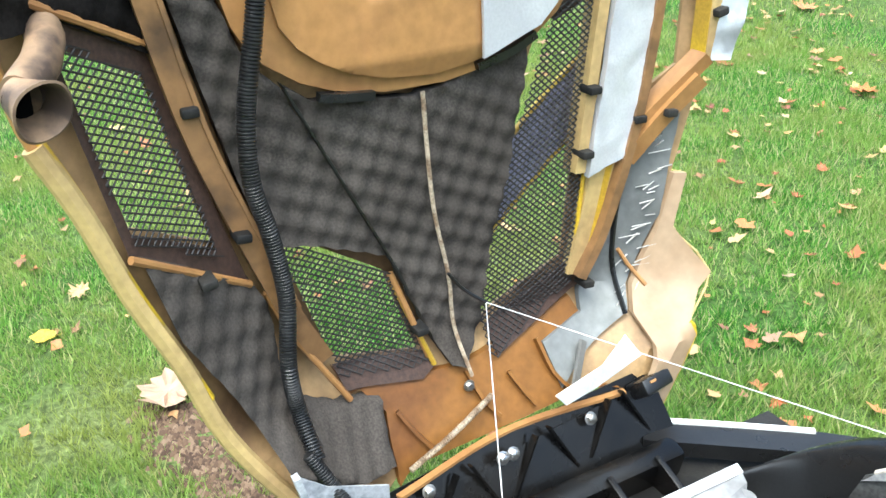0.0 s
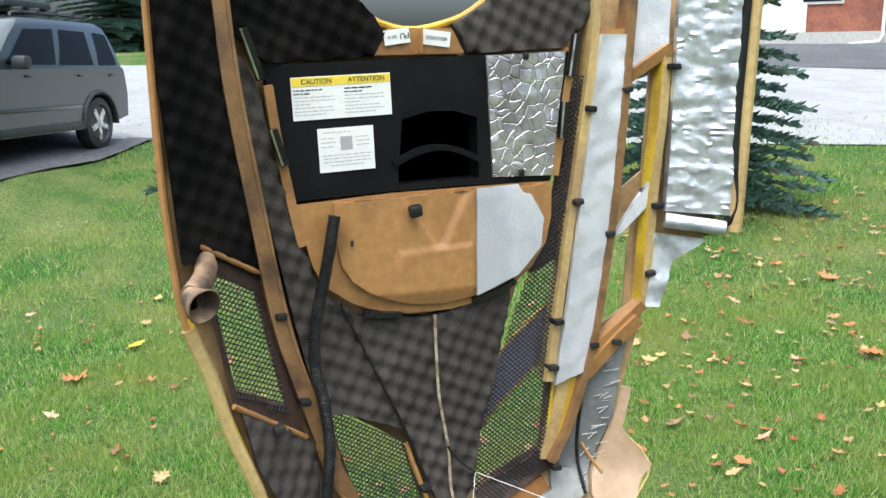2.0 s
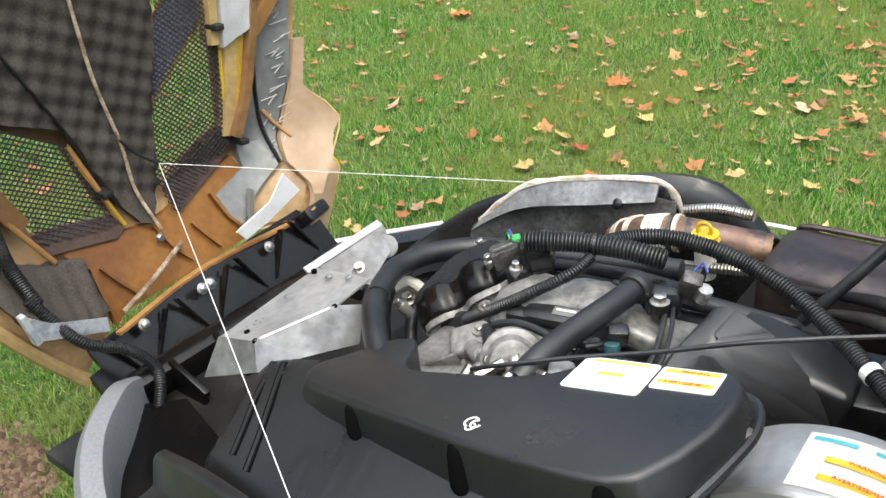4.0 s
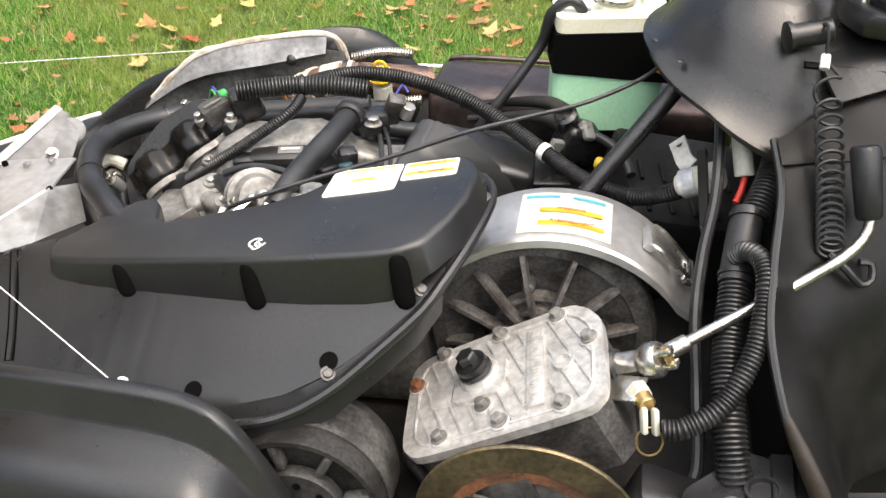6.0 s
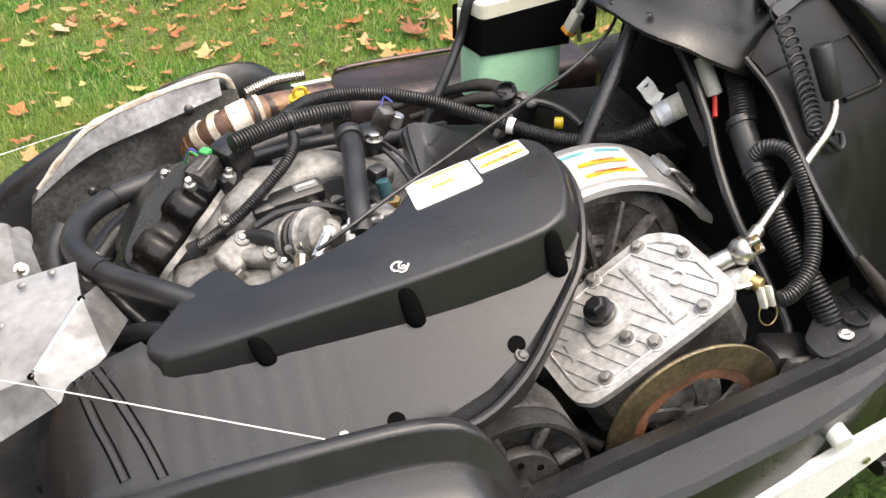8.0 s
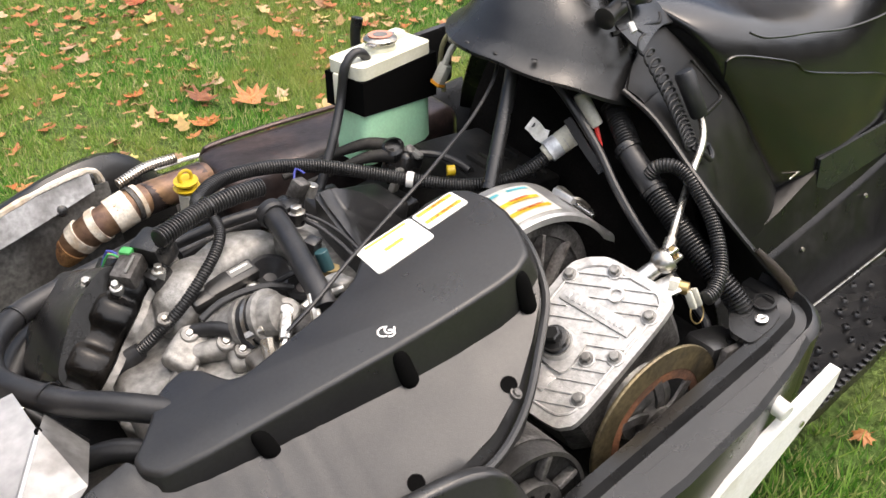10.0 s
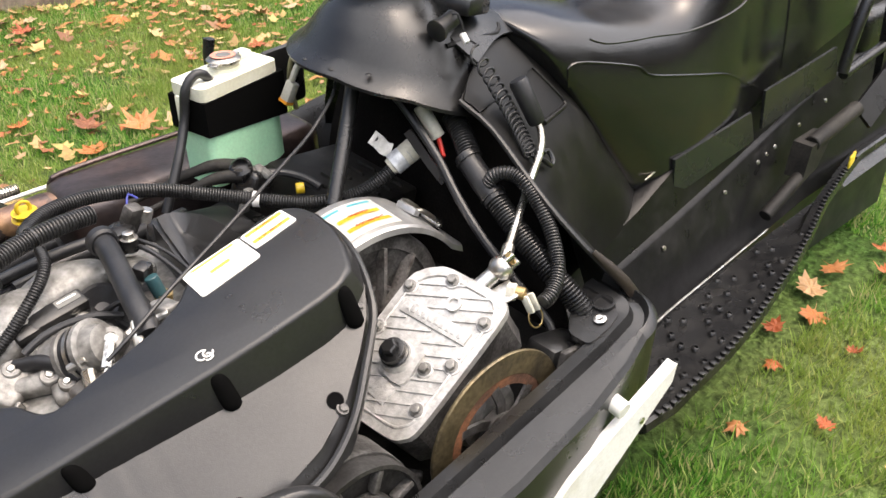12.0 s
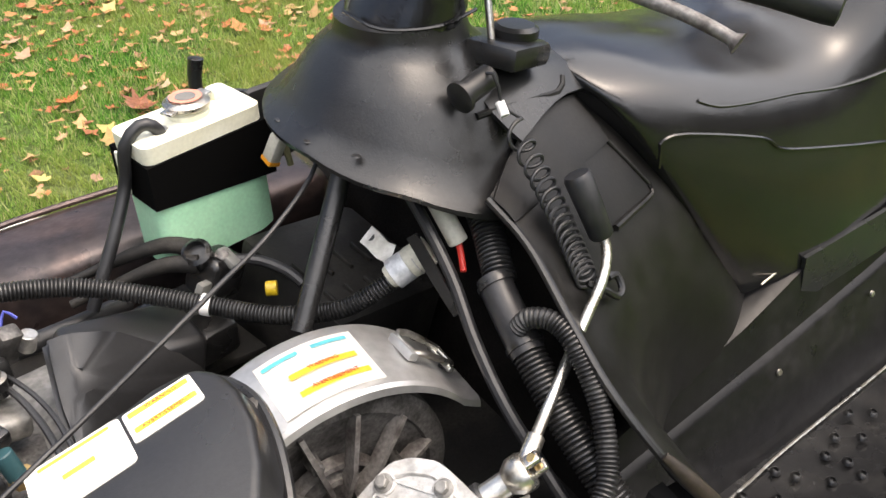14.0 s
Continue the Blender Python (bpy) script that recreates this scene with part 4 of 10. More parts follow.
rib([(1.160, 1.675), (1.077, 1.610)], 0.024, 0.034, TAN, "tan diagonal brace", 0.002)
rib([(1.105, 1.065), (1.05, 1.005), (0.990, 0.935)], 0.030, 0.02, TAN, "tan diagonal brace", 0.012)
rib([(1.00, 1.705), (1.07, 1.705)], 0.014, 0.03, TAN, "tan cross brace", 0.0)
rib([(0.275, 1.60), (0.290, 1.50), (0.318, 1.36), (0.335, 1.29)], 0.018, 0.022, TAN, "tan side lip of the storage box", 0.0)
rib([(0.935, 1.67), (0.925, 1.58), (0.900, 1.40)], 0.020, 0.024, TAN, "tan side lip of the storage box", 0.002)


# foil lagging
def crinkle(seed, amp, size, across=1.0):
    def lift(y, z):
        v = Vector((y * size * across, z * size, seed))
        return amp * (noise.noise(v) + 0.6 * abs(noise.noise(v * 2.1)) * 2 - 0.3)
    return lift


def lagging(name, outline, mat, label, off, amp, size, step=0.012, thick=0.012, across=1.0):
    c = crinkle(len(outline) + off * 100, amp, size, across)
    lift = lambda y, z: Vector((hood_x(y, z) + off + c(y, z), y, z))
    return part(name, sheet(bmesh.new(), outline, lift, (-thick, 0, 0), (), step), mat, hood, label, 25)


lagging("foil_strip", [(1.003, 1.700), (1.066, 1.700), (1.050, 1.45), (1.022, 1.16), (0.988, 0.945), (0.906, 0.922), (0.938, 1.14), (0.975, 1.45)], FOILFLAT, "silver quilted foil strip", 0.026, 0.0035, 34)
lagging("foil_sheet", [(1.166, 1.79), (1.274, 1.79), (1.273, 1.305), (1.155, 1.312)], FOIL, "crumpled silver foil on the hood side", 0.022, 0.0055, 38, 0.007, 0.012, 0.6)
lagging("foil_sheet", [(1.136, 1.262), (1.238, 1.248), (1.176, 1.196), (1.145, 1.092), (1.118, 1.092)], FOIL, "crumpled silver foil on the hood side", 0.018, 0.005, 30)
lagging("foil_sheet", [(1.083, 1.775), (1.155, 1.775), (1.154, 1.680), (1.082, 1.628)], FOILFLAT, "silver quilted foil patch", 0.010, 0.002, 20)
lagging("foil_sheet", [(1.050, 1.250), (1.130, 1.385), (1.140, 1.340), (1.068, 1.258)], FOILFLAT, "silver foil on a brace", 0.014, 0.002, 20)
lagging("foil_sheet", [(0.992, 0.936), (1.093, 1.031), (1.052, 0.826), (0.979, 0.664), (0.965, 0.655), (0.820, 0.571), (0.812, 0.640), (0.905, 0.664), (0.918, 0.711), (0.975, 0.85)], CLOUDY, "dull grey laminated foil panel", -0.006, 0.003, 14, 0.02)
sr = random.Random(8)
for k in range(26):
    t = sr.random()
    y, z = 0.985 + 0.085 * t + sr.uniform(-0.012, 0.020), 0.68 + 0.31 * t + sr.uniform(-0.02, 0.02)
    ln, tilt = sr.uniform(0.006, 0.022), sr.uniform(0.1, 0.9)
    part("foil_scratch", strap(bmesh.new(), [on_hood(-0.0005)(y - ln, z - ln * tilt), on_hood(-0.0005)(y + ln * 0.5, z + ln * tilt)], 0.0007, 0.003, (1, 0, 0), 0.02, False), ZINC, hood)
part("foil_roll", rod(bmesh.new(), on_hood(0.03)(1.150, 1.293), on_hood(0.03)(1.262, 1.277), 0.017, 16), FOIL, hood, "rolled end of the silver foil")
rib([(0.993, 0.92), (0.975, 0.75), (0.97, 0.66)], 0.004, 0.01, BLACK, "black edge line of the foil", 0.0, "foil_edge")
rib([(1.283, 1.79), (1.276, 1.50), (1.276, 1.295), (1.16, 1.303)], 0.012, 0.02, BLACK, "black rubber edge of the foil", 0.016, "foil_edge")

# storage box with its labels
BOX = [(0.270, 1.637), (0.928, 1.664), (0.888, 1.388), (0.713, 1.391), (0.527, 1.388), (0.316, 1.379)]
storage = part("storage_box", sheet(bmesh.new(), BOX, lambda y, z: Vector((-1.105, y, z)), (-0.06, 0, 0), ([(0.545, 1.53), (0.60, 1.545), (0.66, 1.545), (0.712, 1.53), (0.716, 1.405), (0.535, 1.400)],), 0.05), MATT, hood, "black plastic storage box")
bm = bmesh.new()
sheet(bm, [(0.53, 1.56), (0.72, 1.56), (0.72, 1.39), (0.53, 1.39)], lambda y, z: Vector((-1.150, y, z)), (-0.004, 0, 0), (), 0.06)
part("recess_floor", bm, MATT, hood)
arc = [Vector((-1.108, 0.525 + 0.195 * k / 10, 1.442 + 0.030 * math.sin(math.pi * k / 10))) for k in range(11)]
part("grip_bar", strap(bmesh.new(), arc, 0.012, 0.02, (1, 0, 0), 0.02), MATT, hood)
for y, z, r in ((0.60, 1.581, 0.006), (0.417, 1.400, 0.006), (0.808, 1.418, 0.006)):
    part("rivet", lathe(bmesh.new(), [(r, 0), (r, 0.002), (r * 0.5, 0.005)], facing((-1.105, y, z), (1, 0, 0)), 12), GREYPL, hood)
lagging("foil_patch", [(0.730, 1.655), (0.918, 1.664), (0.888, 1.402), (0.747, 1.405)], CRACKLE, "crackled silver foil patch", 0.020, 0.0035, 34, 0.009)
for y, z in ((0.815, 1.654), (0.808, 1.412)):
    part("patch_clip", box(bmesh.new(), (0.01, 0.012, 0.016), pose(-1.088, y, z), 0.003), BLACK, hood)
bm = bmesh.new()
sheet(bm, [(0.528, 1.708), (0.662, 1.709), (0.690, 1.660), (0.494, 1.655)], on_hood(0.0), (-0.02, 0, 0), (), 0.04)
tongue = part("tongue", bm, TAN, hood, "tan tongue under the windshield")
rib([(0.590, 1.708), (0.590, 1.660)], 0.004, 0.02, TAN, "tan ridge", 0.006)
tags = []
for y0, y1, z0, z1, tilt in ((0.514, 0.568, 1.677, 1.706, 8), (0.596, 0.656, 1.674, 1.704, -6)):
    m = pose(-1.116, (y0 + y1) / 2, (z0 + z1) / 2, tilt, 0, 0)
    tag = part("tag", box(bmesh.new(), (0.002, y1 - y0, z1 - z0), m, 0.0), WHITE, hood, "white paper part tag")
    tags.append((tag, m))
for a, b in (((0.226, 1.700), (0.258, 1.612)), ((0.278, 1.520), (0.300, 1.452)), ((0.941, 1.70), (0.929, 1.612)), ((0.916, 1.558), (0.911, 1.482))):
    p, q = on_hood(0.022)(*a), on_hood(0.022)(*b)
    part("box_latch", strap(bmesh.new(), [p, q], 0.016, 0.012, (1, 0, 0), 0.02, False), BLACK, hood, "black latch with a steel edge")
    part("latch_spring", rod(bmesh.new(), p + Vector((0.008, -0.006, 0)), q + Vector((0.008, -0.006, 0)), 0.0025, 8), STEEL, hood)


def label_plate(y0, y1, z0, z1, x, tilt):
    m = pose(x, (y0 + y1) / 2, (z0 + z1) / 2, tilt, 0, 0)
    return m, part("label_plate", box(bmesh.new(), (0.002, y1 - y0, z1 - z0), m, 0.0), WHITE, hood, "white warning label")


FLIP = Matrix(((0, 0, 1, 0), (1, 0, 0, 0), (0, 1, 0, 0), (0, 0, 0, 1)))
m, plate = label_plate(0.323, 0.522, 1.537, 1.618, -1.1035, 2.5)
part("yellow_band", box(bmesh.new(), (0.0012, 0.197, 0.016), m @ pose(0.0012, 0, 0.031), 0), YPRINT, hood)
for text, dy in (("CAUTION", -0.05), ("ATTENTION", 0.05)):
    lettering("word", text, 0.0135, m @ pose(0.0024, dy, 0.031) @ FLIP, INK, hood)
pr = random.Random(31)


def print_line(m, y0, y1, z, tall, mat):
    """One line of unreadable small print: bars as long as words."""
    bm = bmesh.new()
    y = y0
    while y < y1 - 0.004:
        w = min(pr.uniform(0.004, 0.013), y1 - y)
        box(bm, (0.0006, w, tall), m @ pose(0.0013, y + w / 2, z), 0)
        y += w + 0.0022
    part("print", bm, mat, hood)


for side in (-0.096, 0.004):
    for k, (w, c) in enumerate(((0.062, INK), (0.036, INK), (0.080, GREYINK), (0.086, GREYINK), (0.030, GREYINK), (0.076, GREYINK), (0.084, GREYINK), (0.062, GREYINK))):
        print_line(m, side, side + w, 0.0155 - 0.0066 * k, 0.0024 if c is INK else 0.0015, c)
for tag, (text, dy, size) in zip(tags, (("PU", 0.016, 0.017), ("605154503", 0.0, 0.0105))):
    lettering("word", text, size, tag[1] @ pose(0.0016, dy, 0) @ FLIP @ pose(0, 0, 0, 0, 0, 180), INK, hood)
print_line(tags[0][1], -0.020, 0.004, 0, 0.006, GREYINK)
m, plate = label_plate(0.372, 0.485, 1.434, 1.519, -1.1035, 2.5)
part("print", box(bmesh.new(), (0.0008, 0.024, 0.026), m @ pose(0.0014, 0.0, 0.012), 0), GREYINK, hood)
part("seal", lathe(bmesh.new(), [(0.007, 0), (0.007, 0.0008)], m @ facing((0.0011, 0.042, 0.03), (1, 0, 0)), 16), INK, hood)
for y0, y1, z in ((-0.045, 0.015, 0.034), (-0.05, -0.02, 0.023), (0.020, 0.05, 0.023), (-0.05, -0.018, 0.015), (0.020, 0.05, 0.015), (-0.05, -0.022, 0.007), (0.020, 0.046, 0.007), (-0.05, 0.05, -0.010), (-0.047, 0.047, -0.0165), (-0.049, 0.049, -0.023), (-0.035, 0.035, -0.030)):
    print_line(m, y0, y1, z, 0.0015, GREYINK)


# tan air scoop below the box
SCOOP = [(0.321, 1.372), (0.523, 1.384), (0.892, 1.390), (0.892, 1.310), (0.880, 1.255), (0.845, 1.202), (0.80, 1.168), (0.741, 1.142), (0.65, 1.128), (0.556, 1.130), (0.48, 1.145), (0.433, 1.164), (0.375, 1.205), (0.352, 1.25), (0.335, 1.32)]
part("air_scoop", sheet(bmesh.new(), SCOOP, lambda y, z: Vector((-1.105, y, z)), (-0.03, 0, 0), (), 0.05), TAN, hood, "tan moulded air scoop")
DSHAPE = [(0.397, 1.372), (0.40, 1.30), (0.411, 1.242), (0.43, 1.213), (0.458, 1.191), (0.50, 1.168), (0.556, 1.153), (0.63, 1.146), (0.700, 1.156), (0.77, 1.18), (0.831, 1.216), (0.858, 1.26), (0.865, 1.301), (0.868, 1.384)]


def scoop(y, z):
    """The dome's skin: a rounded border, a step at the mould line and a sunk notch below the plug."""
    x = -1.096 + 0.012 * clamp(min(y - 0.40, 0.866 - y, z - 1.148) / 0.03)
    line = 1.268 + 0.03 * (y - 0.53)
    if y < 0.528:
        x -= 0.0035 * clamp((0.528 - y) / 0.007)
    elif z < line:
        x += 0.004 * clamp((line - z) / 0.007) * clamp((0.697 - y) / 0.007)
    else:
        a, b = 0.605 - (z - 1.272) * 0.72, 0.635 + (z - 1.272) * 0.50
        x -= 0.008 * clamp((y - a) / 0.016) * clamp((b - y) / 0.016)
    return Vector((x, y, z))


part("scoop_dome", sheet(bmesh.new(), DSHAPE, scoop, (-0.012, 0, 0), (), 0.007), TAN, hood, "tan raised scoop dome", 50)
lagging("foil_patch", [(0.698, 1.386), (0.795, 1.390), (0.806, 1.372), (0.825, 1.368), (0.858, 1.315), (0.852, 1.252), (0.796, 1.194), (0.700, 1.159)], FOILFLAT, "dull silver foil patch", 0.044, 0.002, 12, 0.012, 0.006)
for y, z, r in ((0.565, 1.352, 0.017), (0.395, 1.352, 0.020), (0.822, 1.382, 0.016)):
    part("plug_hole", lathe(bmesh.new(), [(r, 0), (r, 0.004), (r * 0.7, 0.004), (r * 0.6, -0.002)], facing((-1.080, y, z), (1, 0, 0)), 16), BLACK, hood, "black rubber plug")
part("plug_stem", box(bmesh.new(), (0.02, 0.028, 0.026), pose(-1.07, 0.558, 1.35, 10, 0, 0), 0.006), BLACK, hood)
part("slot", box(bmesh.new(), (0.002, 0.006, 0.012), pose(-1.0835, 0.428, 1.292), 0), INK, hood)
for pts in ([(0.455, 1.142), (0.49, 1.136), (0.535, 1.131)], [(0.70, 1.143), (0.76, 1.158), (0.80, 1.176)]):
    rib(pts, 0.012, 0.016, BLACK, "black rubber stop", 0.02, "rubber_stop")

# clips, seam, hose, horn and the lower hinge end
for y, z in ((1.066, 1.582), (1.038, 1.263), (1.003, 1.006), (1.053, 1.012), (0.910, 1.071), (0.900, 0.965), (0.954, 1.340), (0.981, 1.542), (1.160, 1.631), (1.138, 1.324), (1.126, 1.170), (0.277, 1.165), (0.318, 0.985), (0.255, 0.955), (0.585, 0.735), (0.912, 0.722)):
    part("spring_clip", box(bmesh.new(), (0.034, 0.022, 0.013), pose(hood_x(y, z) + 0.018, y, z, random.uniform(-15, 15), 0, 0), 0.003), DUSTY, hood, "black spring clip on a rib")
part("centre_seam", tube(bmesh.new(), [on_hood(0.016)(y, z) for y, z in ((0.613, 1.120), (0.616, 1.03), (0.623, 0.928), (0.643, 0.814), (0.650, 0.716), (0.657, 0.640))], 0.0036, 6), CORD, hood, "frayed beige cord down the foam seam")
part("seam_line", tube(bmesh.new(), [on_hood(0.016)(y, z) for y, z in ((0.410, 1.160), (0.48, 1.01), (0.556, 0.845), (0.570, 0.80))], 0.003, 6), BLACK, hood, "black foam seam")
part("hood_hose", ribbed(bmesh.new(), [on_hood(o)(y, z) for y, z, o in ((0.392, 1.352, 0.045), (0.372, 1.258, 0.05), (0.345, 1.146, 0.05), (0.338, 1.06, 0.05), (0.352, 0.985, 0.05), (0.361, 0.887, 0.05), (0.345, 0.793, 0.05), (0.349, 0.72, 0.04), (0.352, 0.66, 0.03))], 0.0125), LOOM, sled, "ribbed black hose running down the hood")
HM = facing((-0.872, 0.106, 1.252), (0.85, 0.40, -0.22), (0, 0, 1))
horn = lathe(bmesh.new(), [(0.019, -0.040), (0.023, -0.020), (0.029, -0.003), (0.0305, 0.001), (0.028, 0.002), (0.024, -0.010), (0.019, -0.035)], HM, 28)
tube(horn, [(-1.03, 0.134, 1.300), (-0.985, 0.128, 1.288), (-0.940, 0.112, 1.272), (-0.905, 0.092, 1.262)], lambda t: 0.020, 16)
for v in horn.verts:
    v.co += 0.003 * Vector((noise.noise(v.co * 30), noise.noise(v.co * 30 + Vector((5, 0, 0))), noise.noise(v.co * 30 + Vector((9, 0, 0)))))
part("horn_pipe", horn, SOOTY, hood, "open tan pipe stub stained with soot", 60)
# black disc that gives the pipe bore its shade
part("pipe_bore_shade", lathe(bmesh.new(), [(0.0190, -0.036), (0.0188, -0.03)], HM, 20), VOID, hood)
PANEL = [(0.44, 0.70), (0.455, 0.66), (0.607, 0.650), (0.655, 0.645), (0.701, 0.652), (0.894, 0.690), (0.908, 0.650), (0.825, 0.632), (0.830, 0.558), (0.915, 0.560), (0.485, 0.536), (0.505, 0.62)]
part("nose_panel", sheet(bmesh.new(), PANEL, on_hood(-0.012), (-0.012, 0, 0), (), 0.02), BROWN, hood, "rust-brown moulded nose panel")
for pts in ([(0.655, 0.64), (0.668, 0.60), (0.69, 0.568)], [(0.52, 0.62), (0.54, 0.585), (0.56, 0.56)], [(0.73, 0.62), (0.745, 0.59), (0.76, 0.565)], [(0.80, 0.65), (0.81, 0.60), (0.835, 0.568)]):
    rib(pts, 0.006, 0.016, BROWN, "moulded brown ridge", -0.004, "nose_ridge")
rib([(0.47, 0.538), (0.69, 0.548), (0.915, 0.560)], 0.006, 0.012, TAN, "tan hinge flange", 0.0, "hinge_flange")
part("nose_bolt", hexbolt(bmesh.new(), facing((hood_x(0.65, 0.624) + 0.004, 0.650, 0.624), (1, 0, 0.2)), 0.007, 0.008), STEEL, hood, "shiny zinc bolt")
part("coil_spring", ribbed(bmesh.new(), [on_hood(0.012)(0.505, 0.556), on_hood(0.02)(0.59, 0.580), on_hood(0.012)(0.682, 0.606)], 0.0055, 0.004, 8, 0.35), CORD, hood, "long thin dull brown hood spring")
part("foam_wedge", sheet(bmesh.new(), [(0.773, 0.600), (0.794, 0.574), (0.856, 0.587), (0.952, 0.620), (0.914, 0.672), (0.868, 0.626)], lambda y, z: Vector((-0.985, y, z)), (-0.004, 0, 0), (), 0.03), WHITEPL, hood, "white foam strip")
rib([(0.882, 0.632), (0.838, 0.578)], 0.014, 0.006, GREYPL, "grey tape strap", 0.01, "tape_strap")
part("side_lobe", sheet(bmesh.new(), [(1.090, 0.90), (1.067, 0.806), (1.077, 0.787), (1.110, 0.730), (1.050, 0.658), (1.059, 0.633), (1.025, 0.564), (0.981, 0.482), (0.950, 0.545), (0.988, 0.622), (0.982, 0.662), (1.01, 0.72), (1.045, 0.80), (1.072, 0.90)], on_hood(0.001), (-0.012, 0, 0), (), 0.02), LOBE, hood, "cream lower lobe of the hood side")
hood_edge([(1.050, 0.658), (1.059, 0.633), (1.025, 0.564), (0.981, 0.482)], 0.005, "edge_bead", YELLOW, "yellow painted hood edge", -0.004)
hood_edge([(1.067, 0.806), (1.077, 0.787), (1.110, 0.730), (1.052, 0.66)], 0.0022, "edge_bead", OVERSPRAY, "thin yellowish hood edge", -0.004)
hood_edge([(1.02, 0.70), (1.00, 0.735), (0.985, 0.765)], 0.004, "mould_ridge", TAN, "moulded ridge", 0.0)
galv = bmesh.new()
prism(galv, [(0, 0), (0.012, -0.056), (0.135, -0.105), (0.136, -0.078), (0.044, -0.039)], 0.003, Matrix.Translation((-0.945, 0.309, 0.674)) @ FLIP, 0)
part("galvanised_bracket", galv, GALV, hood, "galvanised sheet bracket")
part("bracket_flange", strap(bmesh.new(), [Vector((-0.940, 0.308, 0.675)), Vector((-0.938, 0.319, 0.619))], 0.010, 0.016, (1, 0, 0), 0.03, False), GALV, hood)
part("bracket_hole", lathe(bmesh.new(), [(0.004, 0), (0.004, 0.0006)], facing((-0.9418, 0.435, 0.588), (1, 0, 0)), 10), INK, hood)

# hinge beam with its webs
hinge = part("hinge_beam", strap(bmesh.new(), [Vector((-0.945, 0.41, 0.430)), Vector((-0.955, 0.69, 0.470)), Vector((-0.955, 0.985, 0.505))], 0.125, 0.022, (0.80, 0, 0.60), 0.03), NOSE, sled, "black plastic hood hinge beam")
part("hinge_backing", strap(bmesh.new(), [Vector((-0.974, 0.425, 0.486)), Vector((-0.984, 0.69, 0.512)), Vector((-0.984, 0.975, 0.534))], 0.085, 0.008, (0.80, 0, 0.60), 0.03), NOSE, hinge)
for k in range(7):
    y = 0.47 + 0.075 * k
    z = 0.462 + 0.1 * (y - 0.42)
    p, q = Vector((-0.945, y - 0.03, z - 0.02)), Vector((-0.975, y + 0.03, z + 0.058))
    part("web", strap(bmesh.new(), [p, q] if k % 2 else [p + Vector((0, 0.05, 0)), q - Vector((0, 0.05, 0))], 0.004, 0.016, (1, 0, 0.3), 0.03, False), NOSE, hinge)
for y in (0.52, 0.655, 0.675, 0.83):
    part("hinge_bolt", hexbolt(bmesh.new(), facing((-0.965, y, 0.528 + 0.05 * (y - 0.47)), (1, 0, 0.5)), 0.008, 0.009), STEEL, hinge, "zinc hinge bolt")
part("hinge_lug", box(bmesh.new(), (0.05, 0.07, 0.03), pose(-0.975, 0.965, 0.56, 0, -40, 10), 0.006), BLACK, hinge)
part("lug_hole", box(bmesh.new(), (0.012, 0.014, 0.004), pose(-0.96, 0.955, 0.578, 0, -40, 10), 0), TAN, hinge)

# ---- snowmobile: belly pan and side panels ----


def shelf(points, name, mat, label, parent=None, step=0.02, soft=3):
    """A moulding swept along x: rows of (x, [(y, z), ...])."""
    bm = bmesh.new()
    rows = []
    for x, prof in points:
        rows.append([Vector((x, y, z)) for y, z in prof])
    loft(bm, rows, cap=False, closed=False)
    return part(name, bm, mat, parent or sled, label, 40)


def swept(rows, name, mat, label, parent=None, thick=0.006, n=4):
    """A thick skin through cross-sections given as rows of points, smoothed along both ways."""
    secs = [spline(r, 0.02) for r in rows]
    k = max(len(s) for s in secs)

    def even(s, k):
        acc = [0.0]
        for a, b in zip(s, s[1:]):
            acc.append(acc[-1] + (b - a).length)
        out = []
        for i in range(k):
            t = acc[-1] * i / (k - 1)
            j = max(q for q in range(len(acc)) if acc[q] <= t + 1e-9)
            j = min(j, len(s) - 2)
            d = acc[j + 1] - acc[j]
            out.append(s[j].lerp(s[j + 1], (t - acc[j]) / d if d else 0))
        return out
    secs = [even(s, k) for s in secs]
    cols = [spline([s[i] for s in secs], 0.03) for i in range(k)]
    m = max(len(c) for c in cols)
    cols = [even(c, m) for c in cols]
    bm = bmesh.new()
    loft(bm, cols, cap=False, closed=False)
    bmesh.ops.recalc_face_normals(bm, faces=bm.faces)
    bmesh.ops.solidify(bm, geom=bm.faces[:], thickness=thick)
    return part(name, bm, mat, parent or sled, label, 50)


# left side of the pan: a flat double rim, its outer wall and the floor
def rim_z(x):
    return 0.562 + 0.19 * x


rim_rows = []
for x, yi, yo in ((-0.10, 0.200, 0.125), (0.0, 0.204, 0.118), (0.15, 0.208, 0.112), (0.30, 0.211, 0.122), (0.40, 0.214, 0.140), (0.455, 0.220, 0.156)):
    z = rim_z(x)
    rim_rows.append((x, [(yi + 0.006, z - 0.07), (yi + 0.003, z - 0.008), (yi, z), (yi - 0.020, z + 0.002), (yi - 0.028, z - 0.012), (yi - 0.044, z - 0.013), (yi - 0.050, z - 0.001), (yo + 0.008, z - 0.003), (yo, z - 0.012),
                         (yo + 0.002, z - 0.05), (yo + 0.006, z - 0.14), (yo + 0.03, z - 0.26), (yo + 0.09, z - 0.33)]))
pan = shelf(rim_rows, "belly_pan", BLACK, "black plastic belly pan with a double rim")
RSL = -math.degrees(math.atan(0.19))
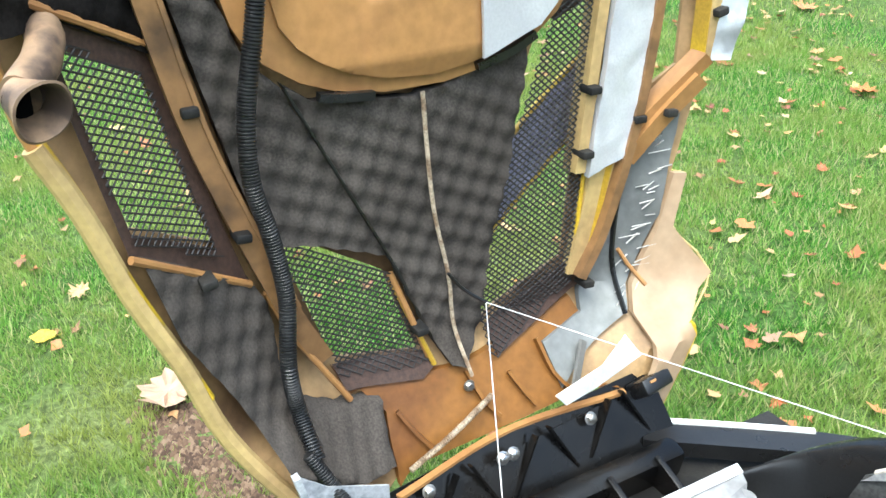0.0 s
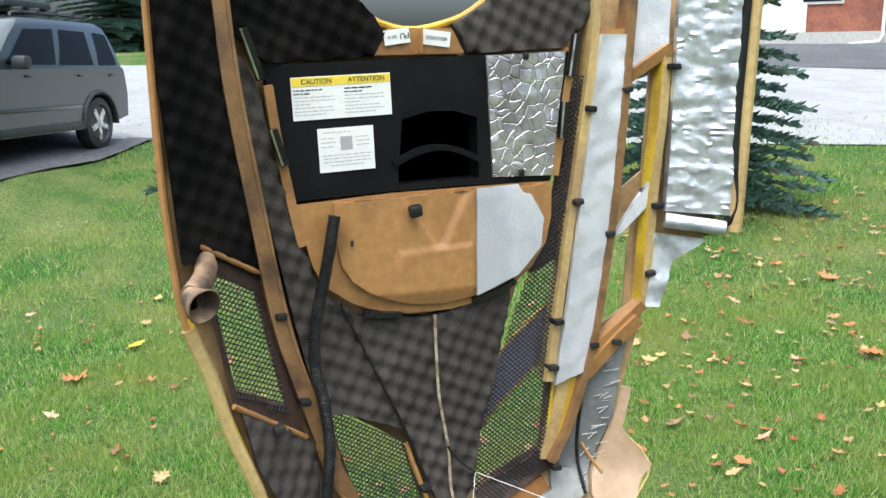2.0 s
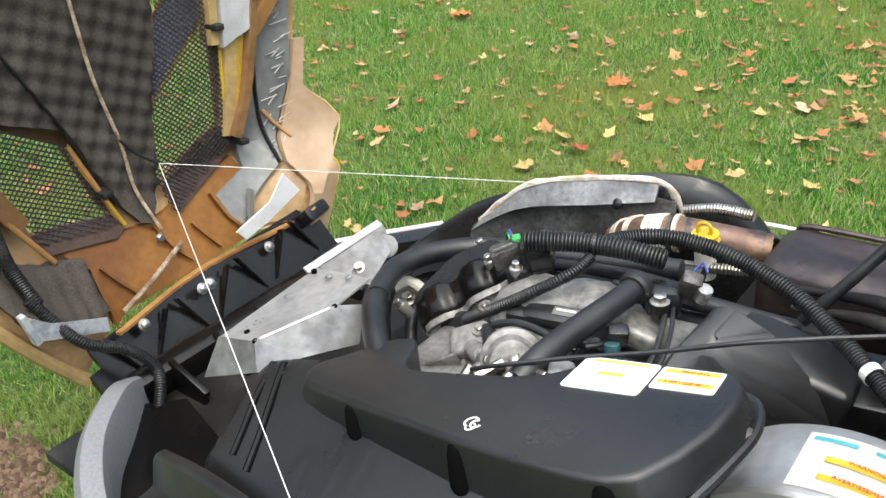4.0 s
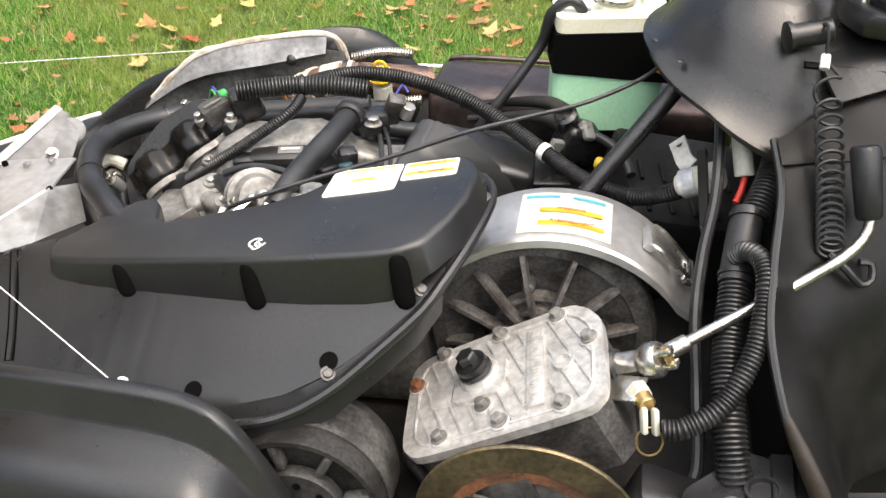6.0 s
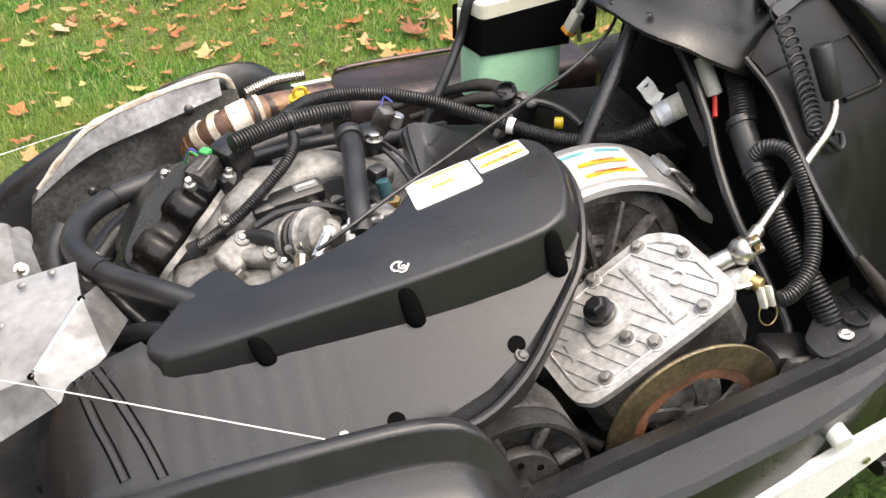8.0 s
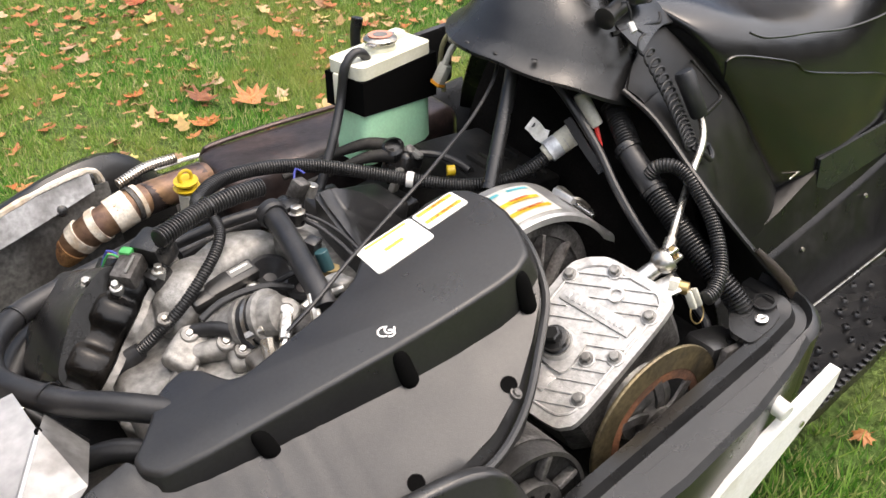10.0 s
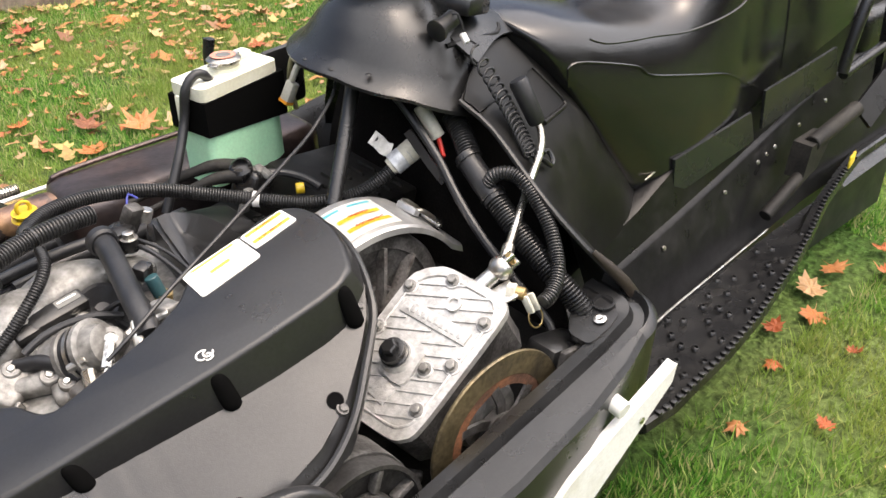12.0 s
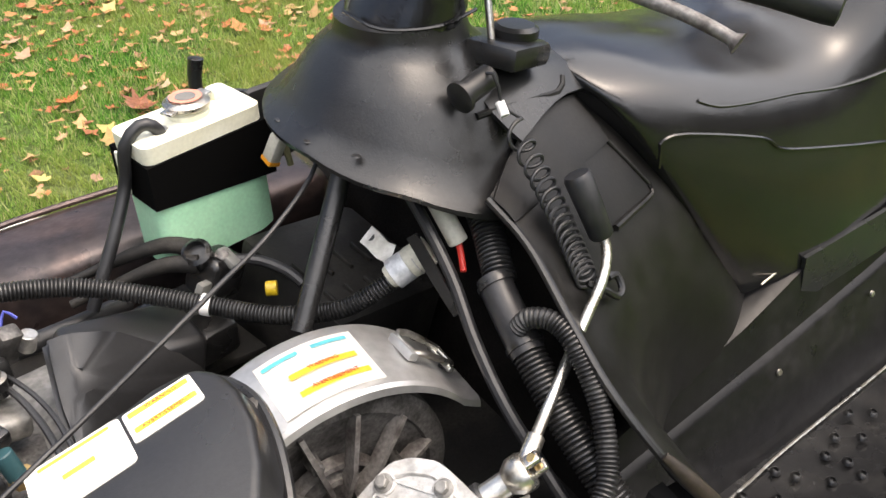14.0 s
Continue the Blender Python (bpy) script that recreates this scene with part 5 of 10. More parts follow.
rim = ((0.009, -0.07), (0.012, -0.008), (0.015, 0.0), (0.035, 0.002), (0.043, -0.012), (0.059, -0.013), (0.065, -0.001), (0.071, -0.003), (0.079, -0.012), (0.077, -0.05), (0.073, -0.14), (0.060, -0.26), (0.030, -0.33))
turn = [(0.452, 0.235, 0.0)] + [(0.455, 0.235, radians(9 * k)) for k in range(1, 11)] + [(0.457, 0.262, radians(90)), (0.460, 0.295, radians(90))]
bm = bmesh.new()
loft(bm, [[Vector((cx + r * math.sin(a), cy - r * math.cos(a), rim_z(0.455) + 0.010 * math.sin(a) + dz)) for r, dz in rim] for cx, cy, a in turn], False, False)
part("pan_corner", bm, BLACK, pan, "rounded rear corner of the pan", 40)
bm = bmesh.new()
prism(bm, soften([(0.392, 0.205), (0.44, 0.205), (0.468, 0.212), (0.480, 0.232), (0.486, 0.29), (0.455, 0.302), (0.430, 0.275), (0.392, 0.245)], 0.25), 0.012, Matrix.Translation((0, 0, rim_z(0) - 0.009)) @ pose(0, 0, 0, 0, RSL, 0), 0.004, 3)
part("corner_plate", bm, BLACK, pan, "flat black plate in the pan corner")
bm = bmesh.new()
rows = []
for x, yo in ((-0.10, 0.130), (0.0, 0.124), (0.15, 0.118), (0.30, 0.128), (0.40, 0.146), (0.455, 0.162), (0.49, 0.185)):
    z = rim_z(x) - 0.03
    rows.append([Vector((x, y, q)) for y, q in ((yo + 0.08, z), (yo, z), (yo, 0.40), (yo + 0.03, 0.335), (yo + 0.08, 0.335))])
loft(bm, rows)
part("pan_wall", bm, BLACK, pan, "black lower wall of the pan")
part("pan_rivet", lathe(bmesh.new(), [(0.010, 0), (0.010, 0.002), (0.006, 0.0035), (0.002, 0.002)], facing((0.430, 0.225, rim_z(0.43) + 0.006), (-0.19, 0, 1)), 16), STEEL, pan, "flat aluminium rivet")
part("pan_socket", lathe(bmesh.new(), [(0.019, 0), (0.019, 0.005), (0.015, 0.005), (0.013, 0.0)], facing((0.462, 0.245, rim_z(0.462) + 0.003), (-0.19, 0, 1)), 20), BLACK, pan)
WORN = material("worn_brown_plastic", (0.020, 0.015, 0.011), 0.45, grain=0.3, bump=0.3, bump_size=120, second=(0.10, 0.065, 0.038), patch=26, patch_at=(0.5, 0.7), spec=0.4)
blade = bmesh.new()
loft(blade, [[c + d * w + n * h for d, h in ((-u, 0), (-u * 0.8, 0.004), (0 * u, 0.0065), (u * 0.8, 0.004), (u, 0), (0 * u, -0.003))] for c, w, n, u in
             ((Vector(p), w, Vector((-0.45, -0.62, 0.64)).normalized(), Vector((0.78, 0.10, 0.62)).normalized()) for p, w in (((0.474, 0.282, 0.724), 0.005), ((0.492, 0.260, 0.698), 0.009), ((0.512, 0.242, 0.668), 0.0105), ((0.530, 0.228, 0.636), 0.010), ((0.543, 0.219, 0.610), 0.009), ((0.552, 0.214, 0.590), 0.008)))])
part("pan_tongue", blade, WORN, pan, "worn brown-black plastic tongue", 50)
# white bumper strip on the side
bm = bmesh.new()
prism(bm, [(0.476, 0.606), (0.470, 0.575), (0.30, 0.448), (0.10, 0.33), (-0.02, 0.27), (-0.06, 0.30), (0.15, 0.452), (0.25, 0.520)], 0.018, Matrix(((1, 0, 0, 0), (0, 0, 1, 0.112), (0, 1, 0, 0), (0, 0, 0, 1))), 0.004)
strip = part("side_strip", bm, WHITEPL, sled, "white plastic strip along the left side")
part("strip_spacer", rod(bmesh.new(), (0.357, 0.150, 0.590), (0.357, 0.113, 0.585), 0.014), WHITEPL, strip, "white round spacer")
part("strip_screw", lathe(bmesh.new(), [(0.006, 0), (0.006, 0.002), (0.003, 0.003)], facing((0.40, 0.1115, 0.543), (0, -1, 0)), 12), STEEL, strip)

# the front left bulge of the pan with its grooved rim, and the nose
RIMWAY = spline([Vector(p) for p in ((-0.030, 0.212, 0.556), (-0.060, 0.206, 0.635), (-0.100, 0.210, 0.690), (-0.160, 0.222, 0.702), (-0.300, 0.234, 0.692), (-0.42, 0.252, 0.668), (-0.52, 0.268, 0.635), (-0.575, 0.285, 0.60), (-0.60, 0.30, 0.55))], 0.012)
bm = bmesh.new()
loft(bm, [[p + Vector((0, dy, dz)) for dy, dz in ((0.020, -0.10), (0.004, -0.012), (0.001, -0.002), (-0.004, 0.0), (-0.012, 0.0), (-0.0155, -0.002), (-0.018, -0.006), (-0.027, -0.040), (-0.030, -0.044), (-0.036, -0.045), (-0.060, -0.047), (-0.085, -0.054), (-0.105, -0.072), (-0.118, -0.11), (-0.122, -0.20), (-0.10, -0.30))] for p in RIMWAY], False, False)
part("side_bulge", bm, COVER, pan, "black moulded side bulge with a grooved rim", 30)
lipway = spline([Vector(p) for p in ((-0.90, 0.44, 0.49), (-0.845, 0.385, 0.535), (-0.80, 0.338, 0.555), (-0.735, 0.268, 0.560), (-0.645, 0.205, 0.556), (-0.55, 0.165, 0.545), (-0.42, 0.15, 0.52), (-0.30, 0.14, 0.50))], 0.015)
bm = bmesh.new()
rows = []
for i, p in enumerate(lipway):
    d = (lipway[min(i + 1, len(lipway) - 1)] - lipway[max(i - 1, 0)]).normalized()
    n = Vector((-d.y, d.x, 0)).normalized() * -1
    n = n if n.y < 0 else -n
    rows.append([p + n * u + Vector((0, 0, v)) for u, v in ((-0.022, -0.10), (-0.021, -0.012), (-0.018, -0.001), (-0.008, 0.003), (0.012, 0.0), (0.024, -0.014), (0.030, -0.06), (0.020, -0.22))])
loft(bm, rows, False, False)
part("nose_lip", bm, material("grey_lip_plastic", (0.20, 0.205, 0.215), 0.42, grain=0.15), pan, "grey plastic front lip", 35)
bm = bmesh.new()
prism(bm, [(-0.86, 0.41), (-0.80, 0.36), (-0.74, 0.29), (-0.64, 0.23), (-0.52, 0.20), (-0.52, 0.34), (-0.62, 0.42), (-0.80, 0.47)], 0.012, pose(0, 0, 0.455), 0.003)
part("nose_tray", bm, NOSE, pan, "dusty black tray behind the front lip")
part("bay_shell", box(bmesh.new(), (1.40, 0.95, 0.02), pose(-0.22, 0.74, 0.43), 0.004), DUSTY, pan, "dark dusty shell below the engine")
part("nose_wall", box(bmesh.new(), (0.02, 0.56, 0.20), pose(-0.925, 0.70, 0.38, 0, 10, 0), 0.004), NOSE, pan)
bm = bmesh.new()
prism(bm, [(-0.98, 0.48), (-0.80, 0.38), (-0.60, 0.30), (-0.10, 0.235), (0.46, 0.24), (0.56, 0.40), (0.56, 1.10), (0.30, 1.28), (-0.40, 1.22), (-0.80, 1.05), (-0.97, 0.93)], 0.02, pose(0, 0, 0.33), 0)
part("pan_floor", bm, DUSTY, pan, "dark dusty floor of the engine bay")
bm = bmesh.new()
box(bm, (0.05, 0.54, 0.16), pose(-0.90, 0.69, 0.42, 0, 12, 0), 0.015)
part("nose_beam", bm, NOSE, pan)
for y in (0.50, 0.60, 0.70, 0.80, 0.90):
    part("nose_web", box(bmesh.new(), (0.10, 0.012, 0.14), pose(-0.85, y, 0.42, 0, 20, 0), 0.003), NOSE, pan)
part("front_lip", strap(bmesh.new(), [Vector(p) for p in ((-0.95, 0.935, 0.475), (-0.86, 1.05, 0.475), (-0.77, 1.16, 0.475), (-0.66, 1.26, 0.48))], 0.060, 0.03, (0, 0, 1)), BLACK, pan, "black front lip of the pan")
part("lip_stripe", strap(bmesh.new(), [Vector(p) for p in ((-0.97, 0.950, 0.492), (-0.88, 1.068, 0.492), (-0.79, 1.180, 0.492))], 0.012, 0.004, (0, 0, 1)), WHITEPL, pan, "thin white stripe on the front lip")
part("nose_hose", ribbed(bmesh.new(), [(-0.975, 0.340, 0.676), (-0.955, 0.362, 0.628), (-0.925, 0.386, 0.584), (-0.90, 0.442, 0.548), (-0.87, 0.469, 0.505), (-0.84, 0.446, 0.47), (-0.81, 0.404, 0.443)], 0.0105), LOOM, sled, "thin ribbed black hose at the hinge")

# right side: fender with its heat shield, and the long edge with a white stripe
swept([[(-0.80, 0.96, 0.40), (-0.79, 0.99, 0.475), (-0.775, 1.03, 0.49), (-0.75, 1.12, 0.43)],
       [(-0.73, 1.02, 0.46), (-0.72, 1.07, 0.545), (-0.71, 1.12, 0.545), (-0.70, 1.22, 0.50)],
       [(-0.66, 1.04, 0.48), (-0.65, 1.09, 0.598), (-0.64, 1.14, 0.598), (-0.63, 1.24, 0.55)],
       [(-0.56, 1.05, 0.50), (-0.55, 1.10, 0.645), (-0.54, 1.16, 0.645), (-0.54, 1.25, 0.60)],
       [(-0.44, 1.07, 0.50), (-0.43, 1.115, 0.680), (-0.42, 1.18, 0.682), (-0.42, 1.28, 0.62)],
       [(-0.30, 1.09, 0.50), (-0.29, 1.135, 0.715), (-0.28, 1.20, 0.717), (-0.28, 1.30, 0.63)],
       [(-0.18, 1.12, 0.50), (-0.175, 1.165, 0.710), (-0.17, 1.215, 0.712), (-0.17, 1.31, 0.62)],
       [(-0.09, 1.15, 0.50), (-0.085, 1.20, 0.620), (-0.08, 1.24, 0.622), (-0.08, 1.31, 0.56)]],
      "fender", BLACK, "black plastic right fender", pan)
swept([[(-0.60, 1.040, 0.588), (-0.59, 1.042, 0.600), (-0.58, 1.046, 0.614)], [(-0.53, 1.040, 0.640), (-0.525, 1.045, 0.655), (-0.515, 1.052, 0.675)], [(-0.47, 1.045, 0.670), (-0.47, 1.052, 0.688), (-0.465, 1.062, 0.710)],
       [(-0.36, 1.070, 0.690), (-0.36, 1.080, 0.709), (-0.36, 1.091, 0.730)], [(-0.25, 1.096, 0.712), (-0.25, 1.103, 0.725), (-0.25, 1.110, 0.740)]], "heat_shield", SHIELD, "grey crumpled foil heat shield with a torn white edge", pan)
LINER = material("dull_crackled_liner", (0.105, 0.105, 0.10), 0.55, 0.35, grain=0.4, grain_size=120, bump=0.9, bump_size=60, second=(0.045, 0.043, 0.040), patch=10)
swept([[(-0.625, 1.02, 0.43), (-0.62, 1.035, 0.52), (-0.60, 1.045, 0.60)], [(-0.52, 1.035, 0.49), (-0.525, 1.05, 0.58), (-0.52, 1.060, 0.66)], [(-0.36, 1.07, 0.44), (-0.36, 1.08, 0.60), (-0.36, 1.095, 0.715)], [(-0.22, 1.09, 0.44), (-0.22, 1.10, 0.60), (-0.22, 1.12, 0.71)]], "fender_liner", LINER, "dull grey crackled liner below the heat shield", pan)
bm = bmesh.new()
tube(bm, [(-0.585, 1.045, 0.612), (-0.52, 1.05, 0.678), (-0.465, 1.06, 0.714), (-0.36, 1.09, 0.735), (-0.25, 1.11, 0.745), (-0.225, 1.135, 0.70), (-0.215, 1.14, 0.665)], lambda t: 0.006 + 0.004 * noise.noise(Vector((t * 14, 2, 0))), 7)
part("shield_edge", bm, WRAP, pan, "torn white edge of the heat shield")
part("shield_button", lathe(bmesh.new(), [(0.010, 0), (0.010, 0.006), (0.005, 0.009)], facing((-0.312, 1.082, 0.700), (0, -1, 0.4)), 14), BLACK, pan)
part("shield_button", lathe(bmesh.new(), [(0.008, 0), (0.008, 0.006), (0.004, 0.009)], facing((-0.50, 1.028, 0.60), (0, -1, 0.4)), 14), BLACK, pan)
swept([[(-0.10, 1.19, 0.50), (-0.09, 1.25, 0.605), (-0.08, 1.278, 0.610), (-0.08, 1.31, 0.50)], [(0.15, 1.21, 0.50), (0.15, 1.255, 0.614), (0.15, 1.280, 0.617), (0.15, 1.31, 0.50)],
       [(0.45, 1.19, 0.50), (0.45, 1.25, 0.600), (0.45, 1.280, 0.603), (0.45, 1.31, 0.50)], [(0.62, 1.10, 0.50), (0.62, 1.17, 0.66), (0.62, 1.21, 0.665), (0.63, 1.25, 0.50)]],
      "right_wall", BLACK, "black right wall of the pan", pan)
part("white_stripe", tube(bmesh.new(), [(-0.30, 1.315, 0.590), (-0.08, 1.286, 0.622), (0.10, 1.288, 0.622), (0.30, 1.290, 0.614), (0.45, 1.288, 0.606)], 0.0045, 8), WHITEPL, pan, "white stripe along the right side")

# ---- drive cover ----


def cover_top(x):
    return 0.813 + 0.26 * x


def yf(x):
    """The front edge of the raised block, in plan."""
    return np.interp(x, (-0.411, -0.359, -0.305, -0.22, -0.128, -0.05, 0.022, 0.062, 0.14), (0.408, 0.396, 0.387, 0.374, 0.360, 0.351, 0.346, 0.347, 0.362)).item()


def cover_low(x, y):
    z = min(0.523 + 0.266 * x + 0.656 * y, cover_top(x) - 0.004 - 0.032 * clamp((x + 0.42) / 0.1))
    if x < -0.45:
        z -= 1.1 * (x + 0.45) ** 2 * (1 + 6 * clamp((-0.52 - x) / 0.1))
    return z


def cover_back(x):
    return 0.458 + 0.10 * (-0.47 - x) * -1 if -0.475 < x < -0.43 else np.interp(x, (-0.60, -0.545, -0.475), (0.40, 0.445, 0.458)).item() if x < -0.43 else yf(x) + 0.03


def cover_front(x):
    return np.interp(x, (-0.60, -0.57, -0.48, -0.33, -0.21, -0.104, -0.054, -0.002, 0.05, 0.085, 0.118, 0.134, 0.141), (0.33, 0.325, 0.30, 0.265, 0.245, 0.24, 0.247, 0.268, 0.305, 0.335, 0.385, 0.44, 0.484)).item()


def cover_z(x, y):
    """The deck, or the block's top where it stands on the deck."""
    if x > -0.425 and y > yf(x):
        return cover_top(x) - 0.030 * clamp((x - 0.085) / 0.056) ** 3
    return cover_low(x, y) - 0.030 * clamp((x - 0.085) / 0.056) ** 3


bm = bmesh.new()
crows = []
for k in range(64):
    x = -0.60 + 0.705 * k / 63
    b, f = cover_back(x), cover_front(x)
    b = max(b, f + 0.012)
    # slight waves across the moulding
    row = [Vector((x, y, cover_low(x, y) + 0.0006 * math.sin(x * 210) * clamp((-0.15 - x) / 0.1))) for y in (b + (f - b) * i / 12 for i in range(13))]
    crows.append([row[0] + Vector((0, 0.004, -0.05)), *row[:-1], row[-1] + Vector((0, 0.010, 0.004)), row[-1] + Vector((0, 0.003, -0.006)), row[-1] + Vector((0, -0.004, -0.024)), row[-1] + Vector((0, -0.006, -0.05))])
loft(bm, crows, False, False)
cover = part("drive_cover", bm, COVER, sled, "black plastic drive cover with a raised step", 28)
# the raised block: its rounded top edge, with the foot of each corner given as an offset
front = [(x, yf(x), 0.0, -0.005, None) for x in (-0.411, -0.359, -0.305, -0.22, -0.128, -0.05, 0.022, 0.055)]
rear_end = [(0.082, 0.362, 0.013, -0.010, 0.036), (0.103, 0.403, 0.016, -0.006, 0.036), (0.117, 0.447, 0.017, -0.002, 0.036), (0.121, 0.490, 0.018, 0.002, 0.036), (0.115, 0.525, 0.016, 0.008, 0.036), (0.098, 0.548, 0.010, 0.012, 0.036)]
back = [(x, y, 0.0, 0.004, 0.06) for x, y in ((0.060, 0.553), (0.033, 0.549), (-0.030, 0.549), (-0.058, 0.538), (-0.096, 0.502), (-0.140, 0.488), (-0.215, 0.478), (-0.276, 0.470), (-0.292, 0.480), (-0.307, 0.520), (-0.326, 0.543), (-0.352, 0.536), (-0.378, 0.520), (-0.388, 0.497), (-0.410, 0.472), (-0.427, 0.456), (-0.427, 0.432))]
bm = bmesh.new()
ring = []
n = len(front + rear_end + back)
corners = front + rear_end + back
for k in range(n):
    a, b, c = (Vector(corners[(k + d) % n][:2]) for d in (-1, 0, 1))
    turn = (b - a).angle(c - b, 0) > 0.35
    for t in ((0.22, 0.5, 0.78) if turn else (0.5,)):
        p = (b + (a - b) * 0.35) * (1 - t) ** 2 + b * 2 * t * (1 - t) + (b + (c - b) * 0.35) * t * t if turn else b
        ring.append((p.x, p.y, *corners[k][2:]))
tops = [bm.verts.new((x, y, cover_top(x))) for x, y, *_ in ring]
feet = [bm.verts.new((x + dx, y + dy, cover_top(x) - drop if drop else cover_low(x + dx, y + dy) - 0.003)) for x, y, dx, dy, drop in ring]
bm.faces.new(tops)
for k in range(len(ring)):
    bm.faces.new((feet[k], feet[(k + 1) % len(ring)], tops[(k + 1) % len(ring)], tops[k]))
bmesh.ops.recalc_face_normals(bm, faces=bm.faces[:])
rimset = set(tops)
bmesh.ops.bevel(bm, geom=[e for e in bm.edges if e.verts[0] in rimset and e.verts[1] in rimset], offset=0.007, segments=4, profile=0.5, affect="EDGES", clamp_overlap=True)
part("cover_block", bm, COVER, cover, "raised block of the drive cover with rounded edges", 40)
rimline = [(0.098, 0.560, 0.803), (0.122, 0.549, 0.808), (0.136, 0.520, 0.811), (0.140, 0.487, 0.811), (0.134, 0.440, 0.808), (0.121, 0.393, 0.797), (0.104, 0.354, 0.780), (0.089, 0.331, 0.763), (0.052, 0.300, 0.732), (0.0, 0.262, 0.691), (-0.054, 0.241, 0.661), (-0.11, 0.234, 0.645)]
part("cover_rim", tube(bmesh.new(), rimline, 0.0060, 8), COVER, cover, "rounded rim of the drive cover")
for x, y, z in ((0.083, 0.352, 0.774), (-0.006, 0.276, 0.702), (0.134, 0.492, 0.812)):
    part("screw", lathe(bmesh.new(), [(0.0085, -0.004), (0.0085, 0.001), (0.006, 0.0015), (0.005, 0.0045), (0.002, 0.005)], facing((x, y, z + 0.001), (0.2, -0.45, 0.85)), 14), DARKCAST, cover, "recessed cover screw")
# slots are not carved; their recess shade is put into the black
for x in (-0.302, -0.123, 0.056):
    y1, y0 = yf(x), yf(x) - 0.004
    a = Vector((x, y1 - 0.001, cover_top(x) - 0.006))
    b = Vector((x + 0.013, y0 - 0.010, cover_z(x, y0 - 0.010) + 0.001))
    sink = Vector((0, 0.95, -0.25)) * 0.0050
    way = [a.lerp(b, t) + sink for t in (0.0, 0.04, 0.12, 0.25, 0.5, 0.75, 0.88, 0.96, 1.0)]
    size = (0.002, 0.0075, 0.0105, 0.0120, 0.0124, 0.0128, 0.0118, 0.0085, 0.002)
    bm = bmesh.new()
    across, out = Vector((1, 0, 0)), Vector((0, -0.95, 0.25))
    loft(bm, [[p + r * (across * math.cos(w) + out * 0.75 * math.sin(w)) for w in (2 * math.pi * j / 14 for j in range(14))] for p, r in zip(way, size)])
    part("slot", bm, VOID, cover, "moulded slot with its recess shade as black colour")
for x, y in ((-0.165, 0.268), (-0.008, 0.288), (-0.33, 0.282)):
    part("slot_end", lathe(bmesh.new(), [(0.011, -0.004), (0.011, 0.0015)], facing((x, y, cover_z(x, y)), (-0.2, -0.5, 0.8)), 18), VOID, cover)
# the black lines of each groove carry its shade as colour
for pts in ([(-0.483, 0.446), (-0.466, 0.410), (-0.449, 0.371), (-0.437, 0.340), (-0.428, 0.312)], [(-0.507, 0.447), (-0.494, 0.396), (-0.481, 0.360), (-0.470, 0.325)]):
    for shift, mat in ((0.0, VOID), (0.0055, COVER), (0.011, VOID)):
        part("cover_groove", strap(bmesh.new(), [Vector((x - shift, y, cover_low(x - shift, y) + 0.0008)) for x, y in pts], 0.0022 if mat == VOID else 0.006, 0.002 if mat == VOID else 0.004, (-0.2, -0.5, 0.8)), mat, cover, "narrow groove of the duct")


def flat_label(corners, mat, label, lift=0.0016, name="label_plate", parent=None, fn=None):
    """A thin sticker on the step of the cover, from its corners in plan."""
    f = fn or (lambda x, y: 0.813 + 0.26 * x)
    return part(name, sheet(bmesh.new(), soften(corners, 0.08), lambda x, y: Vector((x, y, f(x, y) + lift)), (0, 0, -0.0015), (), 0.03), mat, parent or cover, label)


flat_label([(-0.067, 0.543), (0.0225, 0.542), (0.0225, 0.481), (-0.069, 0.480)], WHITE, "white sticker with faded yellow print")
flat_label([(0.0255, 0.5405), (0.093, 0.5405), (0.0945, 0.5005), (0.026, 0.4995)], WHITE, "white warning sticker")
for x0, x1, y, w, mat in ((-0.055, 0.012, 0.537, 0.004, YPRINT), (-0.038, -0.008, 0.513, 0.006, YPRINT), (0.030, 0.089, 0.534, 0.007, YPRINT), (0.030, 0.090, 0.513, 0.007, YPRINT)):
    flat_label([(x0, y + w / 2), (x1, y + w / 2), (x1, y - w / 2), (x0, y - w / 2)], mat, "", 0.0022, "print")
slope = math.degrees(math.atan(0.26))
COVERINK = material("dark_red_print", (0.45, 0.05, 0.02), 0.5, grain=0.05)
for text, x, y in (("WARNING", 0.062, 0.5335), ("AVERTISSEMENT", 0.061, 0.5125)):
    lettering("word", text, 0.0068, pose(x, y, 0.813 + 0.26 * x + 0.0026, 0, -slope, 0), COVERINK, cover)
logo = bmesh.new()
for cx, cy, sc, turn in ((-0.122, 0.391, 1.0, 0.4), (-0.115, 0.389, 0.8, 2.0), (-0.118, 0.383, 0.7, 3.6)):
    ring = [(cx + sc * 0.0075 * math.cos(turn + k * 0.6), cy + sc * 0.0085 * math.sin(turn + k * 0.6)) for k in range(8)]
    strap(logo, [Vector((x, y, 0.813 + 0.26 * x + 0.0012)) for x, y in ring], 0.0024, 0.0006, (-0.25, 0, 1), 0.01, False)
part("emblem", logo, WHITE, cover, "small white emblem")

